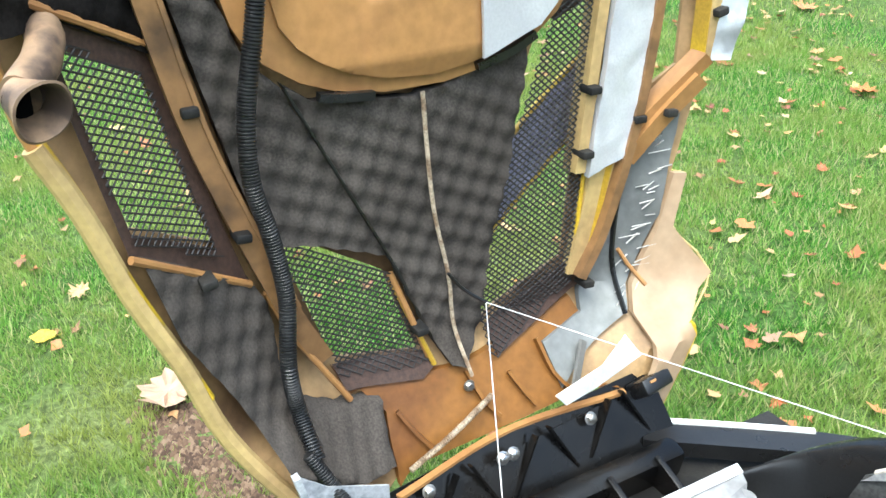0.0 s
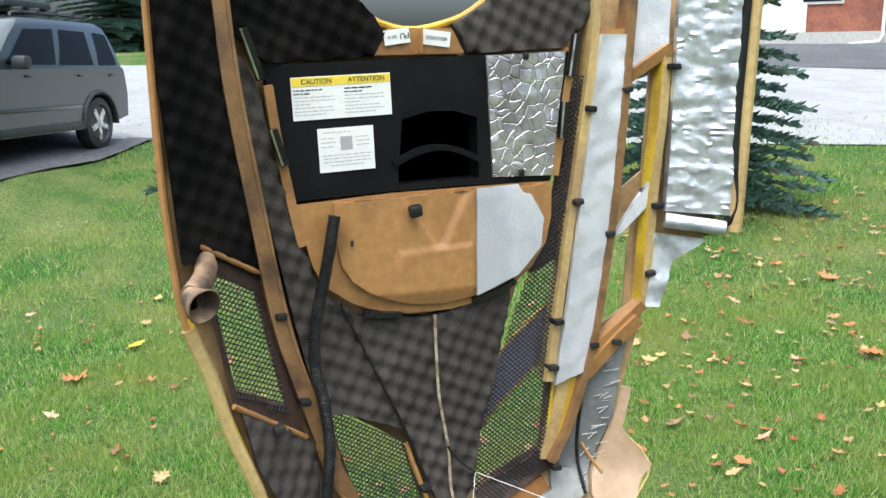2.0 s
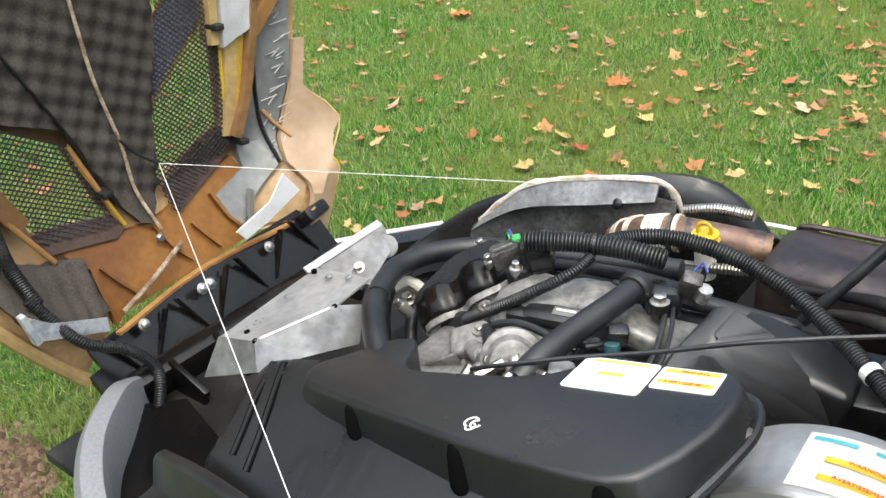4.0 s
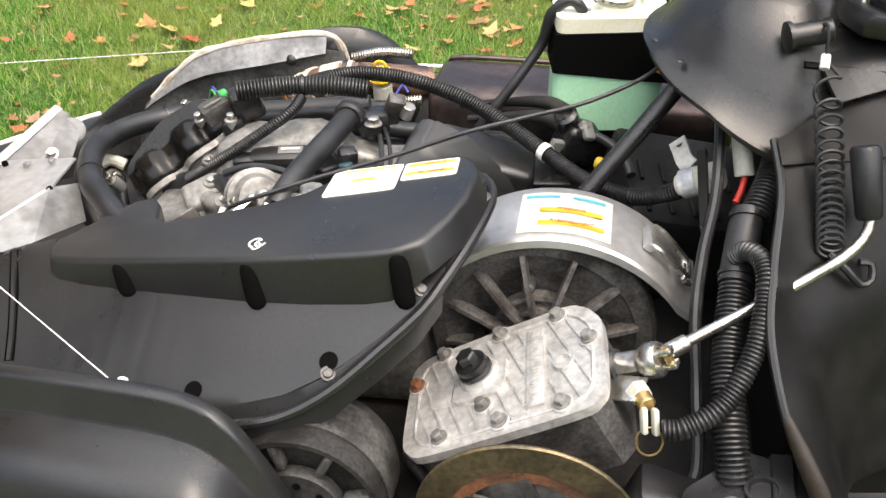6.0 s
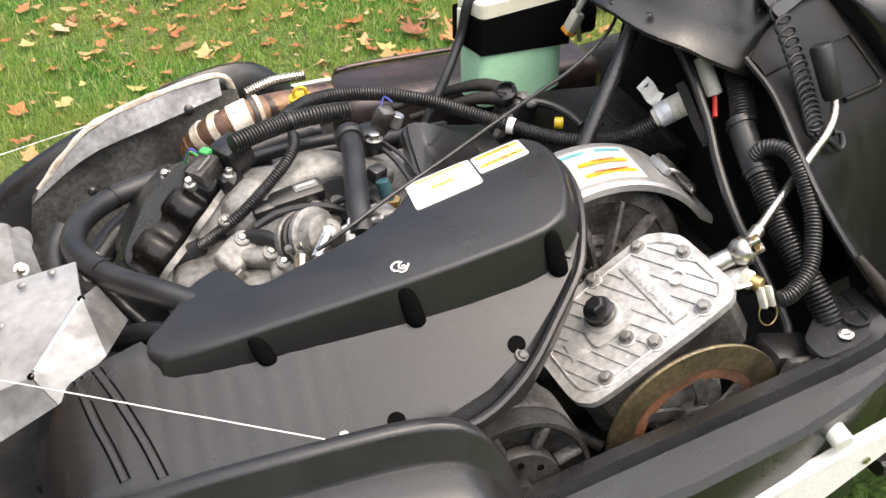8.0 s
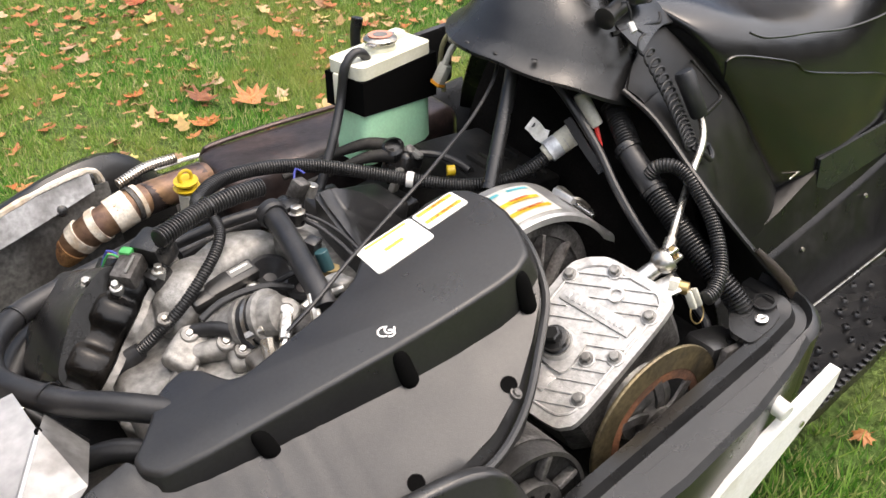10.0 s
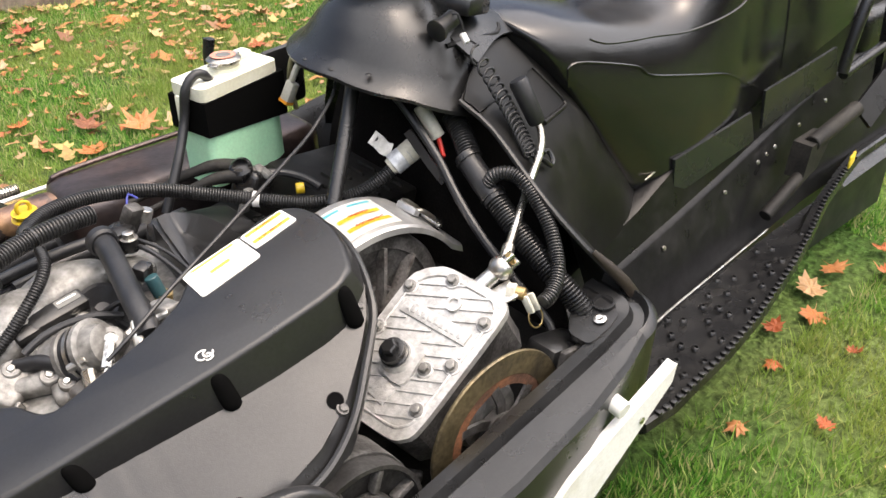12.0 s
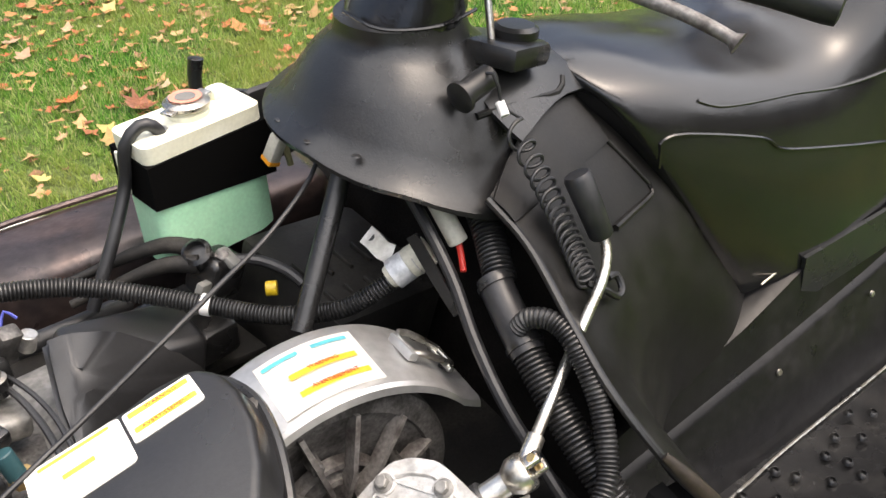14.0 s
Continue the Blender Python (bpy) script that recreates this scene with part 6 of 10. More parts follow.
# ---- drive pulley and its guard ----
PC = Vector((0.212, 0.510, 0.602))
GC = Vector((0.228, 0.500, 0.578))
guard = bmesh.new()
rows = []
for k in range(29):
    a = radians(132 - 96 * k / 28)
    x, z = GC.x + 0.186 * math.cos(a), GC.z + 0.186 * math.sin(a)
    rows.append([Vector((x, y, z + dz)) for y, dz in ((0.497, -0.014), (0.498, -0.004), (0.502, 0.0), (0.560, 0.006), (0.605, 0.008), (0.612, 0.004))])
rows += [[p + Vector((0.012, 0, -0.008)) for p in rows[-1]], [p + Vector((0.024, 0, -0.015)) for p in rows[-1]]]
loft(guard, rows, False, False)
bmesh.ops.recalc_face_normals(guard, faces=guard.faces)
bmesh.ops.solidify(guard, geom=guard.faces[:], thickness=0.003)
guard_ob = part("pulley_guard", guard, SHEET, sled, "curved brushed aluminium belt guard")


def on_guard(a, y, lift=0.003):
    return Vector((GC.x + (0.186 + lift) * math.cos(a), y, GC.z + (0.186 + lift) * math.sin(a) + 0.006 * clamp((y - 0.502) / 0.058)))


def arc_label(a0, a1, y0, y1, mat, lift, name, label=""):
    bm = bmesh.new()
    loft(bm, [[on_guard(radians(a0 + (a1 - a0) * k / 10), y, lift) for y in (y0, y1)] for k in range(11)], False, False)
    bmesh.ops.solidify(bm, geom=bm.faces[:], thickness=0.0006)
    return part(name, bm, mat, guard_ob, label)


arc_label(108, 72, 0.508, 0.592, WHITE, 0.0025, "label_plate", "white warning sticker on the guard")
for a0, a1, y, w, mat in ((106, 93, 0.582, 0.006, CYAN), (88, 75, 0.582, 0.006, CYAN), (100, 76, 0.552, 0.008, YPRINT), (100, 75, 0.526, 0.008, YPRINT)):
    arc_label(a0, a1, y - w / 2, y + w / 2, mat, 0.0032, "print")
REDINK = material("red_print", (0.45, 0.05, 0.02), 0.5, grain=0.05)
for text, a, y in (("WARNING", 88, 0.5525), ("AVERTISSEMENT", 87.5, 0.5265)):
    out = Vector((math.cos(radians(a)), 0, math.sin(radians(a))))
    lettering("word", text, 0.0075, facing(on_guard(radians(a), y, 0.0050), out, (1, 0, 0)), REDINK, guard_ob)
latch = [on_guard(radians(a), y, h) for a, y, h in ((56, 0.538, 0.010), (56, 0.572, 0.010), (52, 0.576, 0.014), (38, 0.572, 0.014), (36, 0.562, 0.014), (36, 0.545, 0.014), (38, 0.538, 0.014), (52, 0.534, 0.014), (56, 0.538, 0.010))]
part("guard_latch", tube(bmesh.new(), latch, 0.0042, 8, 0.008), STEEL, guard_ob, "steel wire latch loop")
part("latch_foot", box(bmesh.new(), (0.014, 0.046, 0.012), facing(on_guard(radians(56), 0.555, 0.006), (0.55, 0, 0.83), (1, 0, 0)), 0.003), SHEET, guard_ob)
part("latch_pin", rod(bmesh.new(), on_guard(radians(37), 0.532, 0.010), on_guard(radians(37), 0.578, 0.010), 0.0045), STEEL, guard_ob, "steel latch pin")

pulley = bmesh.new()
FACE = facing(PC, (0, -1, 0), (1, 0, 0))
lathe(pulley, [(0.03, -0.06), (0.150, -0.035), (0.152, -0.020), (0.151, -0.006), (0.146, 0.0), (0.126, 0.001), (0.123, -0.004), (0.06, -0.018), (0.03, -0.018)], FACE, 64)
pulley_ob = part("drive_pulley", pulley, DARKCAST, sled, "grimy cast metal drive pulley")
for k in range(12):
    a = 2 * math.pi * k / 12 + 0.25
    d, n = Vector((math.cos(a), 0, math.sin(a))), Vector((0, -1, 0))
    bm = bmesh.new()
    strap(bm, [PC + d * 0.028 + n * 0.012, PC + d * 0.060 + n * 0.014, PC + d * 0.108 + n * 0.002, PC + d * 0.127 - n * 0.003], 0.0060, 0.020, n, 0.02, False)
    part("spoke", bm, PULLEY, pulley_ob)
    if k % 3 == 0:
        part("boss", lathe(bmesh.new(), [(0.009, -0.01), (0.008, 0.012), (0.006, 0.014)], facing(PC + d * 0.082, n), 12), DARKCAST, pulley_ob)
part("hub_ring", lathe(bmesh.new(), [(0.064, -0.012), (0.064, 0.004), (0.058, 0.005), (0.056, -0.004), (0.045, -0.006), (0.044, 0.006), (0.038, 0.008), (0.03, 0.004)], FACE, 40), PULLEY, pulley_ob, "cast hub ring")
part("hub_bolt", hexbolt(bmesh.new(), FACE @ pose(0, 0, 0.004), 0.012, 0.012), PULLEY, pulley_ob)

# ---- gear case ----
GN = Vector((-0.506, -0.075, 0.860)).normalized()
GM = facing((0.186, 0.352, 0.662), GN, (0.86, 0.07, 0.51))
lid_line = [(-0.138, -0.058), (-0.116, -0.082), (0.098, -0.088), (0.118, -0.068), (0.120, 0.042), (0.104, 0.070), (0.082, 0.088), (-0.02, 0.088), (-0.118, 0.084), (-0.138, 0.066)]
gear = part("gear_case", prism(bmesh.new(), [(x * 0.95, y * 0.93) for x, y in lid_line], 0.09, GM @ pose(0, 0, -0.100), 0.008), DARKCAST, sled, "cast aluminium reverse gear case")
part("cover_plate", prism(bmesh.new(), soften(lid_line, 0.25), 0.012, GM @ pose(0, 0, -0.011), 0.0028, 3), PLATE, gear, "ribbed cast aluminium cover plate")
inner = [(x * 0.885, y * 0.84) for x, y in lid_line]
part("plate_border", tube(bmesh.new(), [GM @ Vector((x, y, 0.0012)) for x, y in soften(inner, 0.25) + soften(inner, 0.25)[:1]], 0.0024, 6, 0.03, False), PLATE, gear)
for k in range(-7, 8):
    o, row = k * 0.0205, []
    for q in range(90):
        v = -0.11 + 0.22 * q / 89
        p = (o + v * 0.385, -v * 0.923)
        if inside(p, inner) and not (0.022 < p[0] < 0.050 and -0.066 < p[1] < 0.066) and math.hypot(p[0] + 0.036, p[1] - 0.014) > 0.030:
            row.append(p)
        elif len(row) > 4:
            part("cast_ridge", strap(bmesh.new(), [GM @ Vector((*row[0], 0.0010)), GM @ Vector((*row[-1], 0.0010))], 0.0030, 0.0052, GN, 0.05, False), PLATE, gear)
            row = []
        else:
            row = []
part("name_bar", box(bmesh.new(), (0.022, 0.125, 0.008), GM @ pose(0.036, 0.001, 0.001), 0.0012), PLATE, gear, "raised bar with worn lettering")
for k in range(10):
    part("raised_mark", box(bmesh.new(), (0.010, 0.0068, 0.0015), GM @ pose(0.036, 0.001, 0.0055) @ pose(0, -0.049 + 0.0110 * k, 0), 0.0005), PLATE, gear)
part("small_bar", box(bmesh.new(), (0.030, 0.034, 0.005), GM @ pose(-0.088, 0.004, 0.001, 0, 0, -8), 0.001), PLATE, gear)
part("boss_ring", lathe(bmesh.new(), [(0.0125, 0), (0.0125, 0.007), (0.008, 0.007), (0.007, 0.002)], GM @ pose(0.072, -0.008, 0), 20), PLATE, gear)
part("plug_boss", prism(bmesh.new(), soften([(-0.036, -0.034), (0.034, -0.030), (0.036, 0.024), (0.010, 0.034), (-0.030, 0.024)], 0.3), 0.008, GM @ pose(-0.036, 0.010, -0.001), 0.003, 2), PLATE, gear, "raised cast boss under the plug")
part("plug_base", lathe(bmesh.new(), [(0.028, 0.005), (0.025, 0.010), (0.0235, 0.014)], GM @ pose(-0.036, 0.014, 0), 24), PLATE, gear)
part("plug", lathe(bmesh.new(), [(0.019, 0.012), (0.0215, 0.016), (0.0215, 0.019), (0.018, 0.021), (0.0205, 0.024), (0.0195, 0.030), (0.014, 0.032), (0.0125, 0.032)], GM @ pose(-0.036, 0.014, 0), 28), BLACK, gear, "black dipstick plug")
part("plug_head", lathe(bmesh.new(), [(0.0125, 0.031), (0.0125, 0.042), (0.010, 0.044)], GM @ pose(-0.036, 0.014, 0), 6), BLACK, gear)
for x, y in ((0.065, 0.074), (0.103, 0.018), (0.068, -0.069), (-0.008, -0.066), (-0.031, -0.033), (-0.085, -0.062), (-0.125, 0.036), (-0.012, 0.077), (-0.091, 0.076)):
    part("bolt_seat", lathe(bmesh.new(), [(0.0135, -0.002), (0.0130, 0.0030), (0.0118, 0.0036)], GM @ pose(x, y, 0), 20), PLATE, gear)
    part("cover_bolt", hexbolt(bmesh.new(), GM @ pose(x, y, 0.0035, 0, 0, 40 * x * 100), 0.0072, 0.0085), RUSTY if x < -0.1 else OLDCAST, gear, "hex flange bolt")
UJ = Vector((0.341, 0.346, 0.723))
axis = (UJ - Vector((0.292, 0.362, 0.690))).normalized()
part("shift_seal", rod(bmesh.new(), UJ - axis * 0.060, UJ - axis * 0.042, 0.0185), RUBBER, gear, "black rubber shaft seal")
part("shift_collar", lathe(bmesh.new(), [(0.012, -0.044), (0.0135, -0.042), (0.0135, -0.016), (0.0150, -0.014), (0.0200, -0.006), (0.0205, 0.006), (0.0185, 0.010), (0.012, 0.011)], facing(UJ, axis, (0, 0, 1)), 24), STEEL, gear, "steel shift shaft coupling")
for side in (-1, 1):
    part("shift_fork", box(bmesh.new(), (0.007, 0.014, 0.026), facing(UJ + axis * 0.014, axis, (0, 0, 1)) @ pose(0.0085 * side, 0, 0), 0.002), STEEL, gear)
part("cross_pin", rod(bmesh.new(), UJ + axis * 0.019 + Vector((-0.006, 0.002, 0.011)), UJ + axis * 0.019 + Vector((0.006, -0.002, -0.011)), 0.005, 12), BRASS, gear, "worn joint pin")
part("shaft_yoke", rod(bmesh.new(), (0.350, 0.350, 0.728), (0.376, 0.366, 0.738), 0.0098, 16), STEEL, gear, "steel shaft end")
part("sensor_plate", box(bmesh.new(), (0.050, 0.036, 0.003), pose(0.312, 0.322, 0.698, 14, -28, -30), 0.001), STEEL, gear, "steel sensor bracket")
part("sensor_nut", lathe(bmesh.new(), [(0.013, 0), (0.013, 0.012), (0.011, 0.014)], facing((0.326, 0.318, 0.703), (0.30, -0.60, 0.05)), 6), CONNECTOR, gear, "pale sensor nut")
part("sensor_body", rod(bmesh.new(), (0.331, 0.308, 0.704), (0.338, 0.294, 0.704), 0.010), BRASS, gear, "brass sensor body")
for dx in (-0.006, 0.006):
    part("sensor_lug", box(bmesh.new(), (0.007, 0.012, 0.030), pose(0.342 + dx, 0.286, 0.690, -28, 0, 20), 0.003), CONNECTOR, gear, "pale connector lug")
part("sensor_ring", tube(bmesh.new(), [Vector((0.345 + 0.014 * math.cos(k * 0.524), 0.278 + 0.006 * math.sin(k * 0.524), 0.668 + 0.015 * math.sin(k * 0.524))) for k in range(13)], 0.0012, 6), BRASS, gear, "wire ring")
for x, z in ((0.06, 0.50), (0.02, 0.45)):
    part("case_stud", rod(bmesh.new(), (x, 0.36, z), (x + 0.075, 0.30, z - 0.03), 0.009), DARKCAST, gear)
part("lower_case", lathe(bmesh.new(), [(0.07, 0), (0.075, 0.02), (0.06, 0.06), (0.05, 0.08)], facing((0.225, 0.33, 0.565), (0, -1, 0)), 24), OLDCAST, gear, "cast brake hub housing")

# ---- brake disc ----
DC = Vector((0.226, 0.235, 0.553))
DF = facing(DC, (0, -1, 0), (1, 0, 0))
disc = part("brake_disc", lathe(bmesh.new(), [(0.090, -0.003), (0.126, -0.003), (0.127, 0), (0.126, 0.003), (0.090, 0.003)], DF, 72, True), DISC, sled, "worn brass-coloured brake disc")
part("disc_ring", lathe(bmesh.new(), [(0.074, -0.002), (0.091, -0.002), (0.091, 0.0024), (0.074, 0.0024)], DF, 60, True), RUSTY, disc, "rusty inner ring")
for k in range(6):
    a = k * math.pi / 3 + 0.3
    p = [DC + Vector((r * math.cos(a + t), 0, r * math.sin(a + t))) for r, t in ((0.022, 0.0), (0.045, 0.12), (0.078, 0.34))]
    part("disc_spoke", strap(bmesh.new(), p, 0.015, 0.005, (0, -1, 0), 0.012), DARKCAST, disc)
part("disc_hub", lathe(bmesh.new(), [(0.028, -0.01), (0.028, 0.006), (0.018, 0.012), (0.008, 0.012)], DF, 24), DARKCAST, disc)
part("brake_caliper", box(bmesh.new(), (0.09, 0.06, 0.07), pose(0.375, 0.262, 0.585, 0, 15, 0), 0.012), BLACK, sled, "black brake caliper")
part("caliper_plate", box(bmesh.new(), (0.07, 0.012, 0.05), pose(0.372, 0.226, 0.600, 0, 15, 8), 0.004), DARKCAST, sled, "grimy brake caliper plate")
# primary drum under the cover
GRIME = material("grimy_clutch_metal", (0.050, 0.048, 0.046), 0.5, 0.5, grain=0.35, bump=0.4, bump_size=160, second=(0.022, 0.021, 0.020), patch=20)
KM = facing((-0.030, 0.212, 0.550), (0, -1, 0.10), (1, 0, 0))
drum = part("starter_drum", lathe(bmesh.new(), [(0.02, -0.10), (0.094, -0.10), (0.096, -0.02), (0.096, 0.0), (0.090, 0.0), (0.088, -0.012), (0.060, -0.020), (0.02, -0.020)], KM, 48), GRIME, sled, "grimy cast drive clutch")
part("drum_band", lathe(bmesh.new(), [(0.0965, -0.085), (0.0985, -0.085), (0.0985, -0.030), (0.0965, -0.030)], KM, 48, True), DARKCAST, drum, "dull metal band of the clutch")
part("drum_plate", lathe(bmesh.new(), [(0.020, 0.004), (0.052, 0.004), (0.054, 0.0), (0.054, -0.012)], KM, 36), GRIME, drum, "dark round clutch plate")
part("drum_bolt", lathe(bmesh.new(), [(0.016, 0.004), (0.016, 0.016), (0.010, 0.018)], KM, 6), GRIME, drum)
for k in range(8):
    a = math.degrees(2 * math.pi * k / 8)
    part("plate_hole", lathe(bmesh.new(), [(0.0045, 0.004), (0.0045, 0.0052)], KM @ pose(0, 0, 0, 0, 0, a) @ pose(0.037, 0, 0), 10), VOID, drum)
    part("clutch_arm", box(bmesh.new(), (0.034, 0.010, 0.016), KM @ pose(0, 0, 0, 0, 0, a + 20) @ pose(0.072, 0, -0.008), 0.003), DARKCAST, drum, "grimy clutch weight arm")

# ---- snowmobile: engine ----
engine = part("engine_block", box(bmesh.new(), (0.44, 0.34, 0.26), pose(-0.16, 0.66, 0.555, 0, -6, 0), 0.03, 3), OLDCAST, sled, "oxidised aluminium engine block")


# valve cover with its coils, at the front of the engine
VM = facing((-0.307, 0.718, 0.722), (-0.01, -0.796, 0.603), (-0.706, -0.422, -0.568))
vc = prism(bmesh.new(), soften([(-0.025, -0.035), (0.135, -0.025), (0.155, -0.055), (0.140, -0.105), (0.050, -0.125), (-0.020, -0.115), (-0.040, -0.070)], 0.25), 0.17, VM @ pose(0, 0, -0.185, -14, 0, 0), 0.026, 4)
valve = part("valve_cover", vc, BLACK, engine, "matt black valve cover")
part("cover_shoulder", prism(bmesh.new(), soften([(-0.035, -0.002), (0.140, -0.002), (0.145, -0.030), (0.120, -0.048), (-0.02, -0.052), (-0.042, -0.030)], 0.2), 0.15, VM @ pose(0, 0, -0.158), 0.006, 3), LEATHER, valve, "glossy black lower cover")
edge = [VM @ Vector(p) for p in ((-0.042, 0.002, -0.03), (-0.038, 0.003, 0.004), (-0.022, 0.004, 0.010), (0.0, 0.003, 0.006), (0.020, 0.004, 0.016), (0.048, 0.003, 0.017), (0.062, 0.004, 0.006), (0.078, 0.004, 0.006), (0.092, 0.004, 0.018), (0.122, 0.003, 0.018), (0.140, 0.003, 0.0), (0.143, 0.002, -0.05))]
part("gasket_edge", strap(bmesh.new(), edge, 0.010, 0.006, VM.to_3x3() @ Vector((0, 0, 1))), OLDCAST, valve, "bright cast flange")
def coil_height(x):
    return 0.005 + 0.015 * max(math.exp(-((x - c) / 0.021) ** 4) * k for c, k in ((0.034, 1.0), (0.106, 0.95), (-0.016, 0.45)))


strip_rows = []
for k in range(60):
    x = -0.040 + 0.184 * k / 59
    h = coil_height(x)
    strip_rows.append([VM @ Vector((x, y, z)) for y, z in ((0.0, -0.05), (-0.001, h - 0.010), (-0.005, h - 0.002), (-0.012, h + 0.001), (-0.030, h), (-0.048, h - 0.003), (-0.056, h - 0.009), (-0.060, h - 0.020), (-0.075, -0.05))])
bm = bmesh.new()
loft(bm, strip_rows)
part("coil_strip", bm, NOSE, valve, "glossy black strip with coil humps", 60)
for p, d in (((-0.336, 0.728, 0.752), (-0.2, -0.3, 0.8)), ((-0.366, 0.752, 0.758), (-0.3, -0.3, 0.8)), ((-0.280, 0.714, 0.763), (0, -0.1, 1)), ((-0.470, 0.672, 0.66), (-0.3, -0.4, 0.7))):
    part("cover_bolt", hexbolt(bmesh.new(), facing(p, d), 0.0058, 0.010), STEEL, engine, "bright flange bolt")
    part("bolt_sleeve", lathe(bmesh.new(), [(0.009, -0.024), (0.0098, -0.004), (0.0098, 0.0)], facing(p, d), 16), GREYPL, engine)
part("coil_connector", box(bmesh.new(), (0.045, 0.034, 0.030), pose(-0.312, 0.738, 0.764, 0, -20, 40), 0.005), DARKCAST, engine, "grey wiring connector")
part("connector_rib", box(bmesh.new(), (0.030, 0.004, 0.004), pose(-0.312, 0.728, 0.780, 0, -20, 40), 0.001), GREYPL, engine)
part("green_plug", box(bmesh.new(), (0.014, 0.018, 0.010), pose(-0.306, 0.755, 0.783, 0, -10, 40), 0.003), GREENPL, engine, "green connector lock")
for k, (mat, dz) in enumerate(((RED, 0.0), (BLUEPL, 0.006), (GREENPL, 0.003))):
    part("wire", tube(bmesh.new(), [(-0.318, 0.763 - 0.004 * k, 0.776 + dz), (-0.328, 0.773 - 0.004 * k, 0.780 + dz), (-0.338, 0.773, 0.762)], 0.0018, 6), mat, engine)
part("sensor_block", box(bmesh.new(), (0.045, 0.05, 0.045), pose(-0.268, 0.752, 0.775, 0, -15, 30), 0.008), BLACK, engine, "black sensor block")
part("sensor_foot", box(bmesh.new(), (0.036, 0.030, 0.040), pose(-0.278, 0.722, 0.742, 0, -10, 20), 0.008), BLACK, engine)


def cast_lump(name, bm, label="", mat=None, rough=0.0022, size=38):
    """A casting with an uneven sand-cast skin."""
    bmesh.ops.subdivide_edges(bm, edges=[e for e in bm.edges if e.calc_length() > 0.018], cuts=2, use_grid_fill=True)
    bm.normal_update()
    for v in bm.verts:
        v.co += v.normal * rough * (noise.noise(v.co * size) + 0.6 * noise.noise(v.co * size * 2.3))
    return part(name, bm, mat or OLDCAST, engine, label, 50)


# cast intake manifold: a humped plenum, two runners and the flange towards the valve cover
plenum = bmesh.new()
rings = []
for c, w, h in (((-0.295, 0.672, 0.690), 0.020, 0.018), ((-0.280, 0.682, 0.708), 0.034, 0.026), ((-0.252, 0.700, 0.722), 0.040, 0.029), ((-0.225, 0.715, 0.728), 0.039, 0.030), ((-0.200, 0.725, 0.728), 0.033, 0.025), ((-0.172, 0.732, 0.730), 0.038, 0.028), ((-0.135, 0.737, 0.732), 0.039, 0.029), ((-0.100, 0.738, 0.727), 0.032, 0.024), ((-0.078, 0.736, 0.715), 0.018, 0.015)):
    rings.append([Vector(c) + w * Vector((-0.55, 0.80, 0.18)) * math.copysign(abs(math.cos(a)) ** 0.8, math.cos(a)) + h * Vector((-0.12, -0.20, 0.97)) * math.copysign(abs(math.sin(a)) ** 0.8, math.sin(a)) for a in (2 * math.pi * j / 26 for j in range(26))])
loft(plenum, rings)
cast_lump("intake_manifold", plenum, "cast aluminium intake manifold", CAST, 0.0016, 45)
cast_lump("flange_rib", prism(bmesh.new(), [(-0.040, 0.0), (0.145, 0.0), (0.130, 0.022), (0.085, 0.030), (0.03, 0.026), (-0.03, 0.032)], 0.05, VM @ pose(0, 0.004, -0.048), 0.004), "cast cylinder head flange", CAST)
for x, w in ((0.00, 0.010), (0.022, 0.008), (0.066, 0.010), (0.10, 0.008)):
    cast_lump("head_rib", box(bmesh.new(), (w, 0.060, 0.014), VM @ pose(x, 0.045, -0.012, 5, 0, 4), 0.004), "", CAST, 0.001)
cast_lump("head_face", prism(bmesh.new(), [(-0.03, 0.01), (0.15, 0.0), (0.16, 0.085), (0.09, 0.11), (-0.02, 0.10)], 0.03, VM @ pose(0, 0.006, -0.050), 0.006), "oxidised cylinder head face")
for p, s, rot in (((-0.292, 0.618, 0.688), (0.060, 0.050, 0.030), (22, -18, 30)), ((-0.262, 0.598, 0.690), (0.070, 0.028, 0.026), (25, -8, -25)), ((-0.238, 0.565, 0.682), (0.034, 0.040, 0.030), (25, -10, -20)),
                  ((-0.222, 0.640, 0.700), (0.10, 0.035, 0.026), (12, -8, 14)), ((-0.310, 0.585, 0.650), (0.075, 0.060, 0.030), (18, -25, 30)), ((-0.215, 0.535, 0.690), (0.050, 0.04, 0.035), (8, -10, 10)), ((-0.345, 0.600, 0.625), (0.09, 0.08, 0.03), (20, -28, 25)),
                  ((-0.175, 0.555, 0.728), (0.045, 0.035, 0.030), (0, -20, 30)), ((-0.075, 0.700, 0.735), (0.060, 0.050, 0.030), (0, 12, 10))):
    cast_lump("casting_lug", box(bmesh.new(), s, pose(*p, *rot), 0.009, 3), "oxidised casting lug")
for p, r in (((-0.282, 0.624, 0.712), 0.013), ((-0.248, 0.584, 0.708), 0.014), ((-0.236, 0.560, 0.704), 0.012), ((-0.174, 0.548, 0.748), 0.019), ((-0.300, 0.662, 0.722), 0.011)):
    m = facing(p, (-0.15, -0.35, 0.85))
    part("cast_boss", lathe(bmesh.new(), [(r, -0.022), (r, -0.002), (r * 0.88, 0.0), (r * 0.5, 0.0), (r * 0.45, -0.004)], m, 18), OLDCAST, engine, "round casting boss")
    part("boss_bolt", hexbolt(bmesh.new(), m @ pose(0, 0, -0.003), r * 0.42, 0.005), STEEL, engine)
